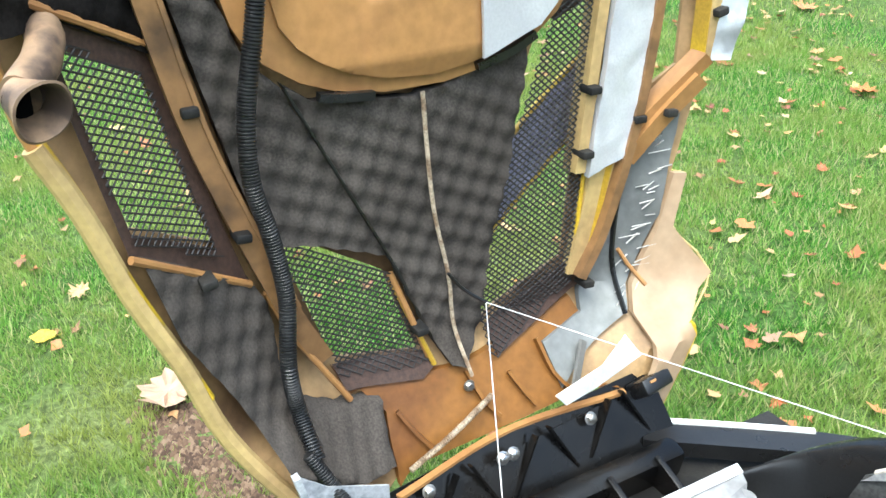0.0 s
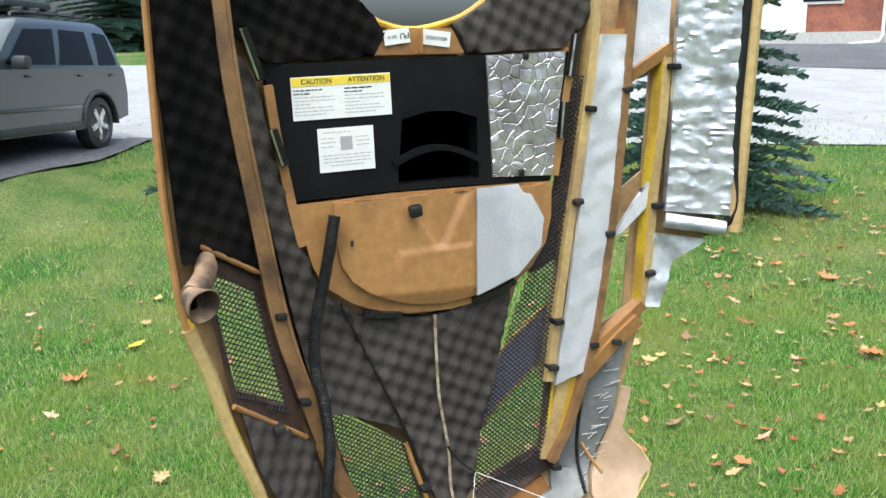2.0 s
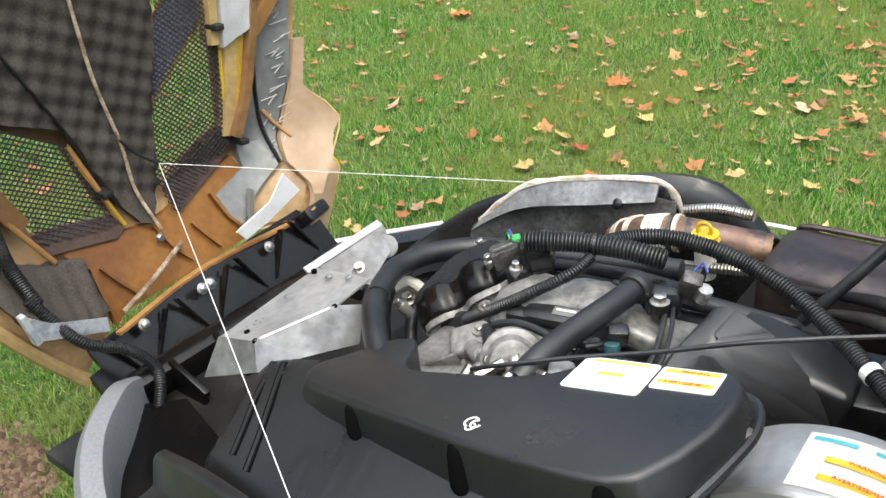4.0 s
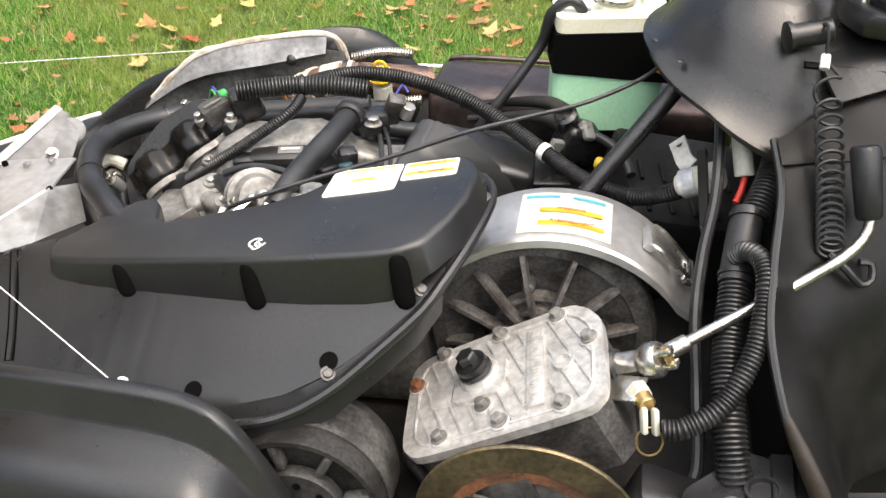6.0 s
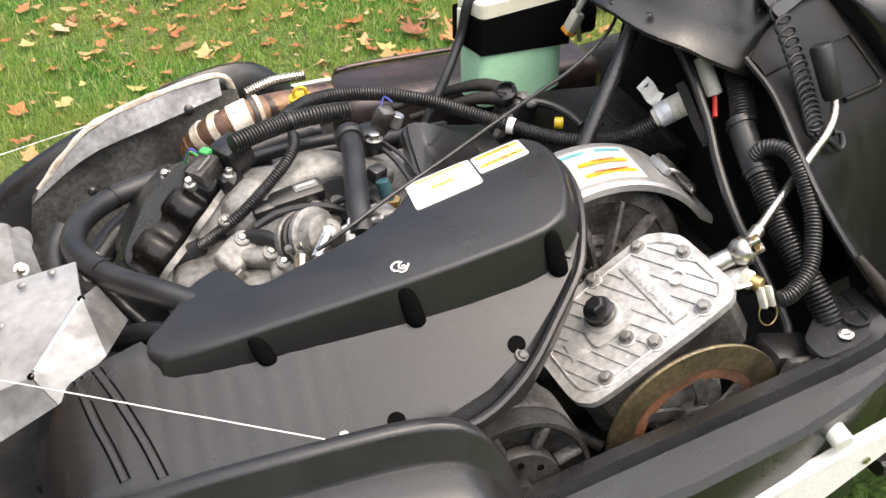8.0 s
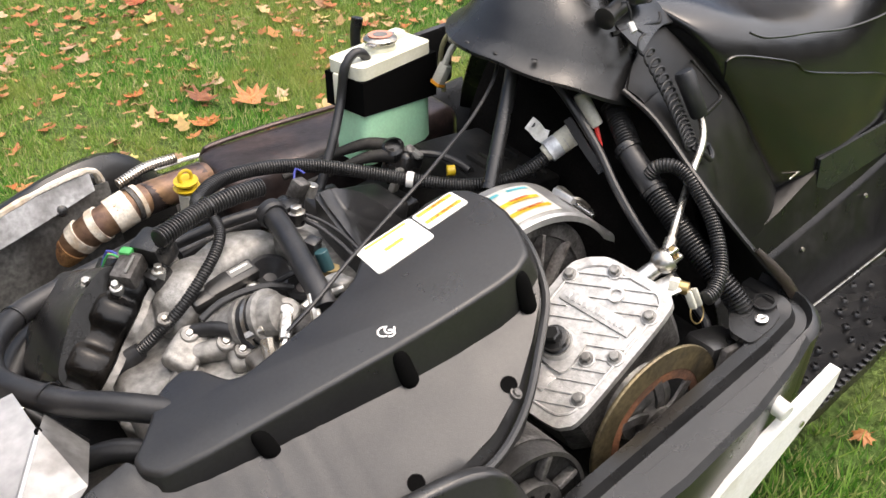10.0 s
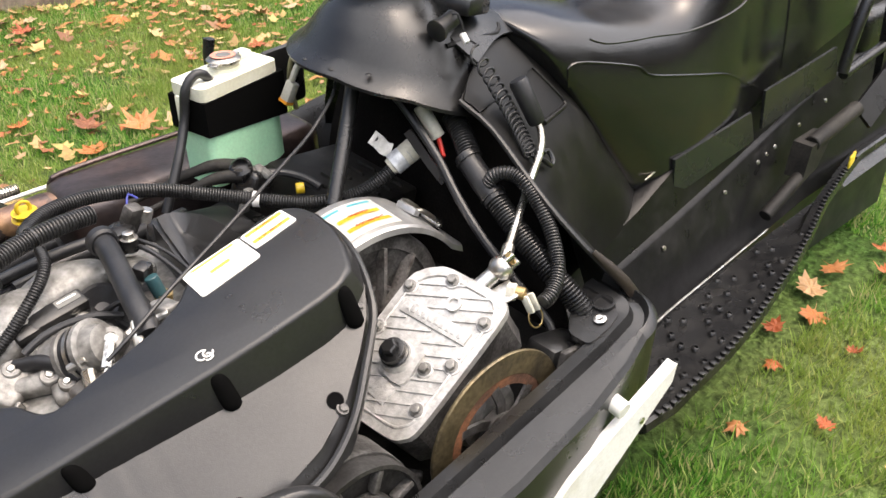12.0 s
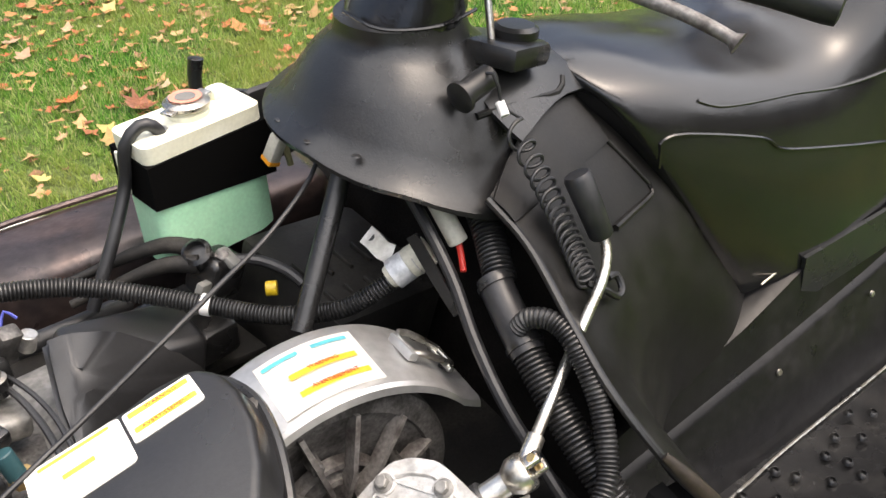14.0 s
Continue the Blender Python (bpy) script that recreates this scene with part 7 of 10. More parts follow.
for k, y in enumerate((0.562, 0.590, 0.618)):
    cast_lump("case_web", box(bmesh.new(), (0.11, 0.006, 0.020), pose(-0.335 + 0.02 * k, y, 0.658 + 0.006 * k, 10, -26, 26), 0.002), "", OLDCAST, 0.001)
# throttle body lying towards the clutch, with its clamped boot
TM = facing((-0.200, 0.582, 0.718), (0.44, -0.62, 0.42), (0, 0, 1))
part("throttle_body", lathe(bmesh.new(), [(0.036, -0.05), (0.036, -0.020), (0.040, -0.018), (0.040, -0.010), (0.035, -0.008), (0.035, 0.014), (0.041, 0.016), (0.041, 0.024), (0.034, 0.026)], TM, 30), CAST, engine, "cast throttle body")
for a, b in ((-0.008, 0.004), (0.008, 0.014)):
    part("boot_ring", lathe(bmesh.new(), [(0.035, a), (0.0375, a + 0.001), (0.0375, b - 0.001), (0.035, b)], TM, 30), RUBBER, engine, "black rubber boot")
part("hose_clamp", lathe(bmesh.new(), [(0.0385, 0.003), (0.0395, 0.003), (0.0395, 0.009), (0.0385, 0.009)], TM, 30, True), STEEL, engine, "bright steel hose clamp")
cast_lump("boot_end", lathe(bmesh.new(), [(0.034, 0.024), (0.032, 0.030), (0.028, 0.044), (0.012, 0.048)], TM, 26), "cast throttle body end", OLDCAST, 0.002)
part("clamp_screw", rod(bmesh.new(), (-0.232, 0.555, 0.724), (-0.210, 0.545, 0.734), 0.006, 10), STEEL, engine)
part("side_pipe", tube(bmesh.new(), [(-0.275, 0.632, 0.706), (-0.250, 0.605, 0.716), (-0.232, 0.578, 0.716), (-0.220, 0.560, 0.700)], 0.0105, 14), RUBBER, engine, "black rubber pipe")
part("map_sensor", box(bmesh.new(), (0.085, 0.030, 0.026), pose(-0.195, 0.678, 0.728, 18, -4, 8), 0.005), BLACK, engine, "black pressure sensor")
part("sensor_tag", box(bmesh.new(), (0.036, 0.014, 0.001), pose(-0.195, 0.678, 0.728, 18, -4, 8) @ pose(0.018, 0.003, 0.0136), 0), GREYPL, engine)
part("tag_bar", box(bmesh.new(), (0.028, 0.003, 0.0006), pose(-0.195, 0.678, 0.728, 18, -4, 8) @ pose(0.018, 0.005, 0.0144), 0), WHITE, engine)
part("sensor_wing", box(bmesh.new(), (0.075, 0.030, 0.010), pose(-0.182, 0.654, 0.712, 18, -4, 8), 0.004), BLACK, engine)
part("sensor_bolt", hexbolt(bmesh.new(), facing((-0.169, 0.658, 0.719), (0, -0.3, 1)), 0.0075, 0.006), STEEL, engine)
part("sensor_plug", box(bmesh.new(), (0.036, 0.026, 0.022), pose(-0.243, 0.668, 0.724, 18, -6, 8), 0.005), BLACK, engine)
part("vacuum_hose", tube(bmesh.new(), [(-0.262, 0.628, 0.722), (-0.232, 0.632, 0.734), (-0.195, 0.628, 0.740), (-0.160, 0.622, 0.738), (-0.13, 0.612, 0.728)], 0.0055, 10), RUBBER, engine, "thin black vacuum hose")
part("drain_hose", tube(bmesh.new(), [(-0.099, 0.717, 0.785), (-0.104, 0.68, 0.784), (-0.116, 0.62, 0.780), (-0.128, 0.56, 0.774), (-0.133, 0.528, 0.768), (-0.138, 0.505, 0.758)], 0.0165, 16), RUBBER, sled, "thick black rubber hose across the engine")
part("hose_bell", lathe(bmesh.new(), [(0.019, -0.010), (0.0225, -0.006), (0.0225, 0.006), (0.018, 0.012)], facing((-0.0985, 0.722, 0.786), (0.05, 1, 0.02)), 20), RUBBER, sled, "black hose bell end")
for p, d, r in (((-0.140, 0.530, 0.760), (1, 0.2, 0.3), 0.007), ((-0.122, 0.520, 0.766), (0.9, -0.4, 0.3), 0.006), ((-0.19, 0.520, 0.742), (0.5, 0.7, 0.3), 0.008), ((-0.150, 0.512, 0.760), (0.3, 0.8, 0.5), 0.007), ((-0.222, 0.508, 0.722), (0.2, 0.6, 0.6), 0.009), ((-0.205, 0.500, 0.730), (0.6, 0.5, 0.4), 0.006)):
    part("clamp_screw", rod(bmesh.new(), Vector(p) - Vector(d).normalized() * 0.020, Vector(p) + Vector(d).normalized() * 0.020, r, 8), STEEL, engine, "bright steel hose clamp")
cast_lump("fuel_rail_cap", box(bmesh.new(), (0.03, 0.035, 0.025), pose(-0.10, 0.535, 0.762, 0, 10, 20), 0.005), "", CAST)
part("temp_sensor", rod(bmesh.new(), (-0.072, 0.612, 0.735), (-0.078, 0.620, 0.765), 0.010), TEAL, engine, "teal temperature sensor")
part("sensor_base", lathe(bmesh.new(), [(0.014, 0), (0.014, 0.010)], facing((-0.069, 0.611, 0.728), (0.1, 0, 1)), 6), BRASS, engine)
part("sensor_top", box(bmesh.new(), (0.026, 0.022, 0.022), pose(-0.080, 0.640, 0.766, 10, 0, 30), 0.005), BLACK, engine)
for r, c in ((0.036, (-0.135, 0.675, 0.712)), (0.026, (-0.110, 0.625, 0.715)), (0.022, (-0.150, 0.640, 0.700))):
    part("rubber_boot", lathe(bmesh.new(), [(r * 0.8, -0.04), (r, -0.01), (r, 0.008), (r * 0.8, 0.012), (r * 0.55, 0.004), (r * 0.3, -0.004)], facing(c, (-0.1, -0.45, 0.8)), 24), RUBBER, engine, "black rubber boot")
# dark block fills the gap between the boots in place of its shade
part("dark_cavity", box(bmesh.new(), (0.18, 0.16, 0.10), pose(-0.105, 0.63, 0.650, 6, 4, 10), 0.02, 2), DARKCAST, engine, "dark block for the shaded gap between the boots")
part("wiring", tube(bmesh.new(), [(-0.150, 0.640, 0.725), (-0.135, 0.615, 0.748), (-0.108, 0.610, 0.755), (-0.092, 0.635, 0.752), (-0.09, 0.66, 0.740)], 0.004, 8), RUBBER, engine)
part("wiring", tube(bmesh.new(), [(-0.060, 0.73, 0.765), (-0.045, 0.69, 0.762), (-0.035, 0.65, 0.752), (-0.03, 0.61, 0.742)], 0.004, 8), RUBBER, engine)
part("wiring", tube(bmesh.new(), [(-0.050, 0.73, 0.768), (-0.033, 0.69, 0.764), (-0.022, 0.65, 0.756), (-0.018, 0.61, 0.746)], 0.003, 8), RUBBER, engine)
part("rail_bolt", hexbolt(bmesh.new(), facing((-0.062, 0.715, 0.779), (0, 0, 1)), 0.009, 0.010), STEEL, engine)
part("rail_sleeve", lathe(bmesh.new(), [(0.011, -0.02), (0.012, -0.002), (0.012, 0)], facing((-0.062, 0.715, 0.779), (0, 0, 1)), 16), BLACK, engine)
part("rail_block", box(bmesh.new(), (0.045, 0.04, 0.04), pose(-0.068, 0.742, 0.768, 0, 0, 20), 0.008), BLACK, engine)
part("grey_connector", box(bmesh.new(), (0.026, 0.022, 0.046), pose(-0.040, 0.752, 0.788, 20, 15, 20), 0.004), DARKCAST, engine, "grey wiring connector")
part("round_plug", rod(bmesh.new(), (-0.022, 0.748, 0.778), (-0.015, 0.746, 0.798), 0.010), STEEL, engine, "bright round plug")
part("purple_wire", tube(bmesh.new(), [(-0.038, 0.760, 0.808), (-0.030, 0.768, 0.820), (-0.020, 0.760, 0.812)], 0.0018, 6), BLUEPL, engine)
# black air box: a sloped wedge with a crease, falling towards the clutch and the seat
wedge = bmesh.new()
W = [Vector(p) for p in ((-0.006, 0.765, 0.772), (0.022, 0.757, 0.779), (0.075, 0.765, 0.752), (0.130, 0.765, 0.700), (0.165, 0.735, 0.660), (0.105, 0.700, 0.672), (0.050, 0.650, 0.690), (0.012, 0.600, 0.720), (-0.020, 0.580, 0.735), (-0.018, 0.660, 0.757), (0.010, 0.685, 0.762))]
tops = [wedge.verts.new(p) for p in W]
lows = [wedge.verts.new((p.x * 0.9, 0.68 + (p.y - 0.68) * 0.9, 0.58)) for p in W[:10]]
mid = tops[10]
rim = tops[:10]
for i in range(10):
    wedge.faces.new((lows[i], lows[(i + 1) % 10], rim[(i + 1) % 10], rim[i]))
    wedge.faces.new((rim[i], rim[(i + 1) % 10], mid))
bmesh.ops.recalc_face_normals(wedge, faces=wedge.faces[:])
bmesh.ops.bevel(wedge, geom=wedge.edges[:], offset=0.006, segments=3, affect="EDGES", clamp_overlap=True)
part("air_box", wedge, COVER, engine, "glossy black air box corner", 60)
part("air_box_back", box(bmesh.new(), (0.16, 0.10, 0.10), pose(0.085, 0.80, 0.665, 3, 12, 5), 0.014, 3), COVER, engine)
part("carrier_plate", box(bmesh.new(), (0.16, 0.12, 0.05), pose(0.14, 0.85, 0.64, 4, 0, 12), 0.008), BLACK, engine, "black electrical carrier")
part("carrier_label", box(bmesh.new(), (0.04, 0.022, 0.001), pose(0.12, 0.88, 0.6665, 4, 0, 12), 0), GREYPL, engine)
# black undershields close the bay below the hoses
for c, s, r in (((-0.46, 0.72, 0.50), (0.30, 0.50, 0.02), (0, -8, 0)), ((-0.05, 0.85, 0.52), (0.60, 0.46, 0.02), (0, 0, 0)), ((0.30, 0.70, 0.50), (0.42, 0.70, 0.02), (0, 0, 0))):
    part("bay_floor", box(bmesh.new(), s, pose(*c, *r), 0.004), DUSTY, sled, "grimy black bay floor")
for pts, r in (([(-0.50, 0.80, 0.60), (-0.45, 0.86, 0.62), (-0.36, 0.90, 0.63), (-0.22, 0.90, 0.64), (-0.05, 0.88, 0.65)], 0.022), ([(-0.52, 0.66, 0.56), (-0.48, 0.60, 0.60), (-0.42, 0.57, 0.62), (-0.36, 0.53, 0.61)], 0.016), ([(-0.50, 0.74, 0.62), (-0.47, 0.69, 0.60), (-0.44, 0.66, 0.57)], 0.010), ([(-0.20, 0.86, 0.68), (-0.10, 0.87, 0.69), (0.02, 0.89, 0.68), (0.12, 0.93, 0.66)], 0.014), ([(-0.30, 0.86, 0.69), (-0.22, 0.85, 0.71), (-0.14, 0.83, 0.73), (-0.06, 0.83, 0.73)], 0.010)):
    part("bay_pipe", tube(bmesh.new(), pts, r, 12), RUBBER, sled, "black pipe low in the engine bay")
part("bay_bolt", hexbolt(bmesh.new(), facing((-0.50, 0.725, 0.63), (0, -0.3, 0.9)), 0.009, 0.012), STEEL, sled, "bright bolt low in the bay")
part("dirty_elbow", tube(bmesh.new(), [(-0.535, 0.72, 0.64), (-0.515, 0.745, 0.65), (-0.49, 0.75, 0.64)], 0.010, 10), CONNECTOR, sled, "pale dirty pipe elbow")

# ---- hoses and looms ----
part("heater_hose", tube(bmesh.new(), [(-0.355, 0.500, 0.702), (-0.405, 0.545, 0.706), (-0.460, 0.605, 0.700), (-0.505, 0.690, 0.692), (-0.512, 0.745, 0.688), (-0.495, 0.800, 0.685), (-0.455, 0.848, 0.682), (-0.40, 0.873, 0.682), (-0.30, 0.892, 0.688), (-0.22, 0.905, 0.695), (-0.12, 0.918, 0.705)], 0.0178, 16), RUBBER, sled, "thick black coolant hose round the engine front")
part("heater_hose", tube(bmesh.new(), [(-0.530, 0.80, 0.670), (-0.545, 0.76, 0.655), (-0.535, 0.70, 0.635), (-0.50, 0.65, 0.60), (-0.46, 0.62, 0.56)], 0.018, 16), RUBBER, sled, "thick black coolant hose round the engine front")
for p, d in (((-0.47, 0.625, 0.699), (-0.4, 0.8, 0)), ((-0.455, 0.848, 0.682), (0.75, 0.65, 0))):
    part("cable_tie", lathe(bmesh.new(), [(0.0185, -0.002), (0.0195, -0.002), (0.0195, 0.002), (0.0185, 0.002)], facing(p, d), 20, True), BLACK, sled, "black cable tie")
part("wiring_loom", ribbed(bmesh.new(), [(-0.270, 0.722, 0.806), (-0.225, 0.742, 0.808), (-0.185, 0.758, 0.808), (-0.135, 0.768, 0.808), (-0.085, 0.778, 0.802)], 0.0145, 0.005), LOOM, sled, "ribbed black wiring loom")
part("wiring_loom", ribbed(bmesh.new(), [(-0.185, 0.775, 0.795), (-0.172, 0.815, 0.792), (-0.130, 0.850, 0.792), (-0.075, 0.865, 0.788), (-0.01, 0.865, 0.778), (0.06, 0.850, 0.762), (0.13, 0.815, 0.742), (0.19, 0.770, 0.728), (0.25, 0.715, 0.722), (0.31, 0.672, 0.730), (0.352, 0.650, 0.752), (0.388, 0.640, 0.775)], 0.0120, 0.0045), LOOM, sled, "long ribbed black wiring loom")
part("loom_collar", lathe(bmesh.new(), [(0.0130, -0.006), (0.0138, -0.006), (0.0138, 0.006), (0.0130, 0.006)], facing((0.185, 0.774, 0.729), (0.7, -0.6, -0.1)), 18, True), WHITEPL, sled, "white loom collar")
part("wiring_loom", ribbed(bmesh.new(), [(-0.178, 0.745, 0.795), (-0.183, 0.718, 0.788), (-0.200, 0.695, 0.777), (-0.232, 0.676, 0.757), (-0.275, 0.662, 0.728), (-0.315, 0.663, 0.700), (-0.344, 0.672, 0.676)], 0.0085, 0.004), LOOM, sled, "thin ribbed black loom")
part("loom_boot", tube(bmesh.new(), [(-0.338, 0.670, 0.680), (-0.355, 0.676, 0.668), (-0.378, 0.680, 0.650)], lambda t: 0.012 + 0.007 * t, 12), RUBBER, sled, "black rubber loom boot")
part("loom_tie", lathe(bmesh.new(), [(0.0155, -0.002), (0.0165, -0.002), (0.0165, 0.002), (0.0155, 0.002)], facing((-0.180, 0.760, 0.807), (0.9, 0.3, 0)), 20, True), BLACK, sled, "black cable tie")
part("throttle_cable", tube(bmesh.new(), [(0.345, 0.740, 0.930), (0.318, 0.718, 0.895), (0.24, 0.675, 0.865), (0.16, 0.63, 0.855), (0.09, 0.593, 0.845), (0.0, 0.565, 0.815), (-0.08, 0.535, 0.795), (-0.155, 0.503, 0.775), (-0.200, 0.495, 0.755)], 0.0029, 8), RUBBER, sled, "thin black throttle cable")
RA = Vector((0.385, 0.6355, 0.784))
RD = Vector((0.80, -0.28, 0.53)).normalized()
RM = facing(RA, RD, (0, 0, 1))
reg = part("regulator", lathe(bmesh.new(), [(0.004, -0.020), (0.0135, -0.020), (0.0155, -0.014), (0.0160, 0.006), (0.0185, 0.009), (0.0195, 0.014), (0.0195, 0.036), (0.0175, 0.040), (0.006, 0.041)], RM, 28), CONNECTOR, sled, "pale printed cylinder held by a steel clamp")
part("clamp_band", lathe(bmesh.new(), [(0.0165, -0.014), (0.0195, -0.013), (0.0195, 0.009), (0.0165, 0.010)], RM, 28, True), GALV, reg, "galvanised clamp band")
tab = [RA + Vector((-0.004, 0.014, 0.014)), Vector((0.372, 0.658, 0.803)), Vector((0.3655, 0.664, 0.815)), Vector((0.360, 0.674, 0.822))]
part("mount_tab", strap(bmesh.new(), tab, 0.024, 0.004, (-0.62, -0.60, 0.50), 0.006), ZINC, reg, "steel mounting tab")
part("tab_hole", lathe(bmesh.new(), [(0.0055, 0), (0.0055, 0.001)], facing((0.3628, 0.6685, 0.8205), (-0.62, -0.60, 0.50)), 12), INK, reg)
for k in range(3):
    ring = [RM @ Vector((0.0198 * math.cos(a), 0.0198 * math.sin(a), 0.019 + 0.006 * k)) for a in (math.pi * (0.25 + 0.10 * j + 0.5 * (k % 2)) for j in range(6))]
    part("print", tube(bmesh.new(), ring, 0.0009, 5, 0.01, False), GREYINK, reg)
part("frame_tube", tube(bmesh.new(), [(0.372, 0.728, 0.925), (0.352, 0.716, 0.878), (0.275, 0.660, 0.778), (0.25, 0.642, 0.745)], 0.0125, 14), BLACK, sled, "black steering support tube")
part("intake_hose", ribbed(bmesh.new(), [(0.475, 0.600, 0.850), (0.466, 0.570, 0.832), (0.448, 0.525, 0.806)], 0.0195, 0.0055), LOOM, sled, "wide ribbed black hose")
part("hose_joint", tube(bmesh.new(), [(0.441, 0.530, 0.810), (0.434, 0.490, 0.788), (0.428, 0.445, 0.764)], 0.0200, 18), RUBBER, sled, "smooth black hose joint")
for p in ((0.440, 0.522, 0.806), (0.430, 0.455, 0.769)):
    part("hose_tie", lathe(bmesh.new(), [(0.0200, -0.003), (0.0225, -0.003), (0.0225, 0.003), (0.0200, 0.003)], facing(p, (-0.1, -0.87, -0.48)), 22, True), BLACK, sled, "black hose tie")
part("intake_hose", ribbed(bmesh.new(), [(0.429, 0.450, 0.766), (0.424, 0.385, 0.728), (0.425, 0.320, 0.690), (0.435, 0.270, 0.650), (0.45, 0.24, 0.60)], 0.0190, 0.0055), LOOM, sled, "wide ribbed black hose")
part("branch_hose", ribbed(bmesh.new(), [(0.424, 0.462, 0.790), (0.432, 0.452, 0.808), (0.446, 0.428, 0.812), (0.450, 0.395, 0.795), (0.442, 0.345, 0.755), (0.415, 0.300, 0.715), (0.378, 0.278, 0.695), (0.355, 0.275, 0.690)], 0.0118, 0.0048), LOOM, sled, "ribbed black branch hose")
part("brake_hose", tube(bmesh.new(), [(0.400, 0.680, 0.900), (0.405, 0.630, 0.865), (0.405, 0.560, 0.810), (0.395, 0.500, 0.762), (0.392, 0.440, 0.715), (0.400, 0.370, 0.660), (0.405, 0.300, 0.610), (0.39, 0.28, 0.58)], 0.0075, 10), RUBBER, sled, "black brake hose")
part("flat_cable", strap(bmesh.new(), [(0.385, 0.610, 0.845), (0.392, 0.570, 0.805), (0.398, 0.535, 0.775)], 0.014, 0.004, (-0.8, -0.4, 0.4)), BLACK, sled, "flat black cable")
part("inline_connector", rod(bmesh.new(), (0.428, 0.628, 0.872), (0.440, 0.596, 0.822), 0.0125, 12), CONNECTOR, sled, "pale inline connector")
part("red_wire", tube(bmesh.new(), [(0.440, 0.597, 0.824), (0.438, 0.588, 0.808), (0.432, 0.575, 0.796)], 0.004, 8), RED, sled, "short red wire")
# the near-black colour carries the shade at the back of the bay
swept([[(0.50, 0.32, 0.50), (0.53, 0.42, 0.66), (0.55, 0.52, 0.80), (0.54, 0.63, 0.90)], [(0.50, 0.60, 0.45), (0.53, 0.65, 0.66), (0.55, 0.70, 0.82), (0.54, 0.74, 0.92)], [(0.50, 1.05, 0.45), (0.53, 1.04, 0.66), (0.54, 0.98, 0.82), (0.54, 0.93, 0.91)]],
      "bulkhead", FOAMDARK, "bulkhead behind the engine, near black for shade")
part("battery_box", box(bmesh.new(), (0.20, 0.22, 0.16), pose(0.385, 0.835, 0.605, 10, 10, 12), 0.012), DUSTY, sled, "black vented battery box")
batt = scene.objects["battery_box"]
for k in range(5):
    for y in (-0.07, 0.0):
        part("vent_rib", box(bmesh.new(), (0.006, 0.045, 0.008), pose(0.385, 0.835, 0.605, 10, 10, 12) @ pose(-0.075 + 0.035 * k, y, 0.082), 0.002), DUSTY, batt)
part("relay", box(bmesh.new(), (0.062, 0.055, 0.060), pose(0.228, 0.862, 0.708, 8, 20, 25), 0.012, 3), BLACK, sled, "black starter relay with rubber boots")
rel = scene.objects["relay"]
part("relay_post", lathe(bmesh.new(), [(0.020, 0), (0.020, 0.018), (0.014, 0.022), (0.013, 0.012)], facing((0.212, 0.862, 0.738), (-0.3, -0.35, 0.8)), 20), BLACK, rel, "black round relay boot")
part("post_bolt", hexbolt(bmesh.new(), facing((0.238, 0.848, 0.738), (-0.1, -0.45, 0.8)), 0.008, 0.006), DARKCAST, rel)
part("relay_tongue", box(bmesh.new(), (0.020, 0.036, 0.012), pose(0.244, 0.845, 0.735, 25, 15, 25), 0.005), GREYPL, rel)
part("relay_arm", tube(bmesh.new(), [(0.215, 0.875, 0.744), (0.185, 0.900, 0.748), (0.150, 0.915, 0.742), (0.10, 0.930, 0.728), (0.03, 0.94, 0.712)], lambda t: 0.013 - 0.007 * min(1, t * 1.4), 12), DUSTY, rel, "black cable boot")
part("relay_arm", tube(bmesh.new(), [(0.205, 0.850, 0.738), (0.170, 0.872, 0.738), (0.13, 0.886, 0.728), (0.05, 0.905, 0.705)], lambda t: 0.013 - 0.007 * min(1, t * 1.4), 12), DUSTY, rel, "black cable boot")
part("relay_arm", tube(bmesh.new(), [(0.245, 0.852, 0.730), (0.28, 0.830, 0.725), (0.305, 0.80, 0.715), (0.315, 0.775, 0.705)], 0.0075, 10), RUBBER, rel, "black cable boot")
part("relay_lug", box(bmesh.new(), (0.028, 0.012, 0.045), pose(0.196, 0.832, 0.700, 15, 20, 35), 0.003), GREYPL, rel, "grey bent metal lug")
part("rear_deck", box(bmesh.new(), (0.62, 0.44, 0.015), pose(0.22, 1.06, 0.565), 0.004), DUSTY, sled, "black deck below the tank")
part("yellow_tip", rod(bmesh.new(), (0.262, 0.772, 0.722), (0.275, 0.765, 0.722), 0.010), YCAP, sled, "small yellow plastic tip")

# ---- coolant tank ----
BT = pose(0.261, 0.967, 0.0, 0, 0, 11)


def rounded(w, d, h, r):
    """Rounded oblong outline for the tank."""
    pts = []
    for cx, cy, a0 in ((w - r, d - r, 0), (-w + r, d - r, 90), (-w + r, -d + r, 180), (w - r, -d + r, 270)):
        pts += [(cx + r * math.cos(math.radians(a0 + 18 * k)), cy + r * math.sin(math.radians(a0 + 18 * k))) for k in range(6)]
    return pts


XZ = Matrix(((1, 0, 0, 0), (0, 0, -1, 0), (0, 1, 0, 0), (0, 0, 0, 1)))
tank = part("coolant_tank", prism(bmesh.new(), soften([(-0.088, -0.034), (-0.076, -0.046), (0.060, -0.047), (0.088, -0.036), (0.092, 0.010), (0.088, 0.045), (-0.084, 0.046)], 0.2), 0.150, BT @ pose(0, 0, 0.700, 0, -1, 0), 0.007, 3), COOLANT, sled, "green translucent coolant tank")
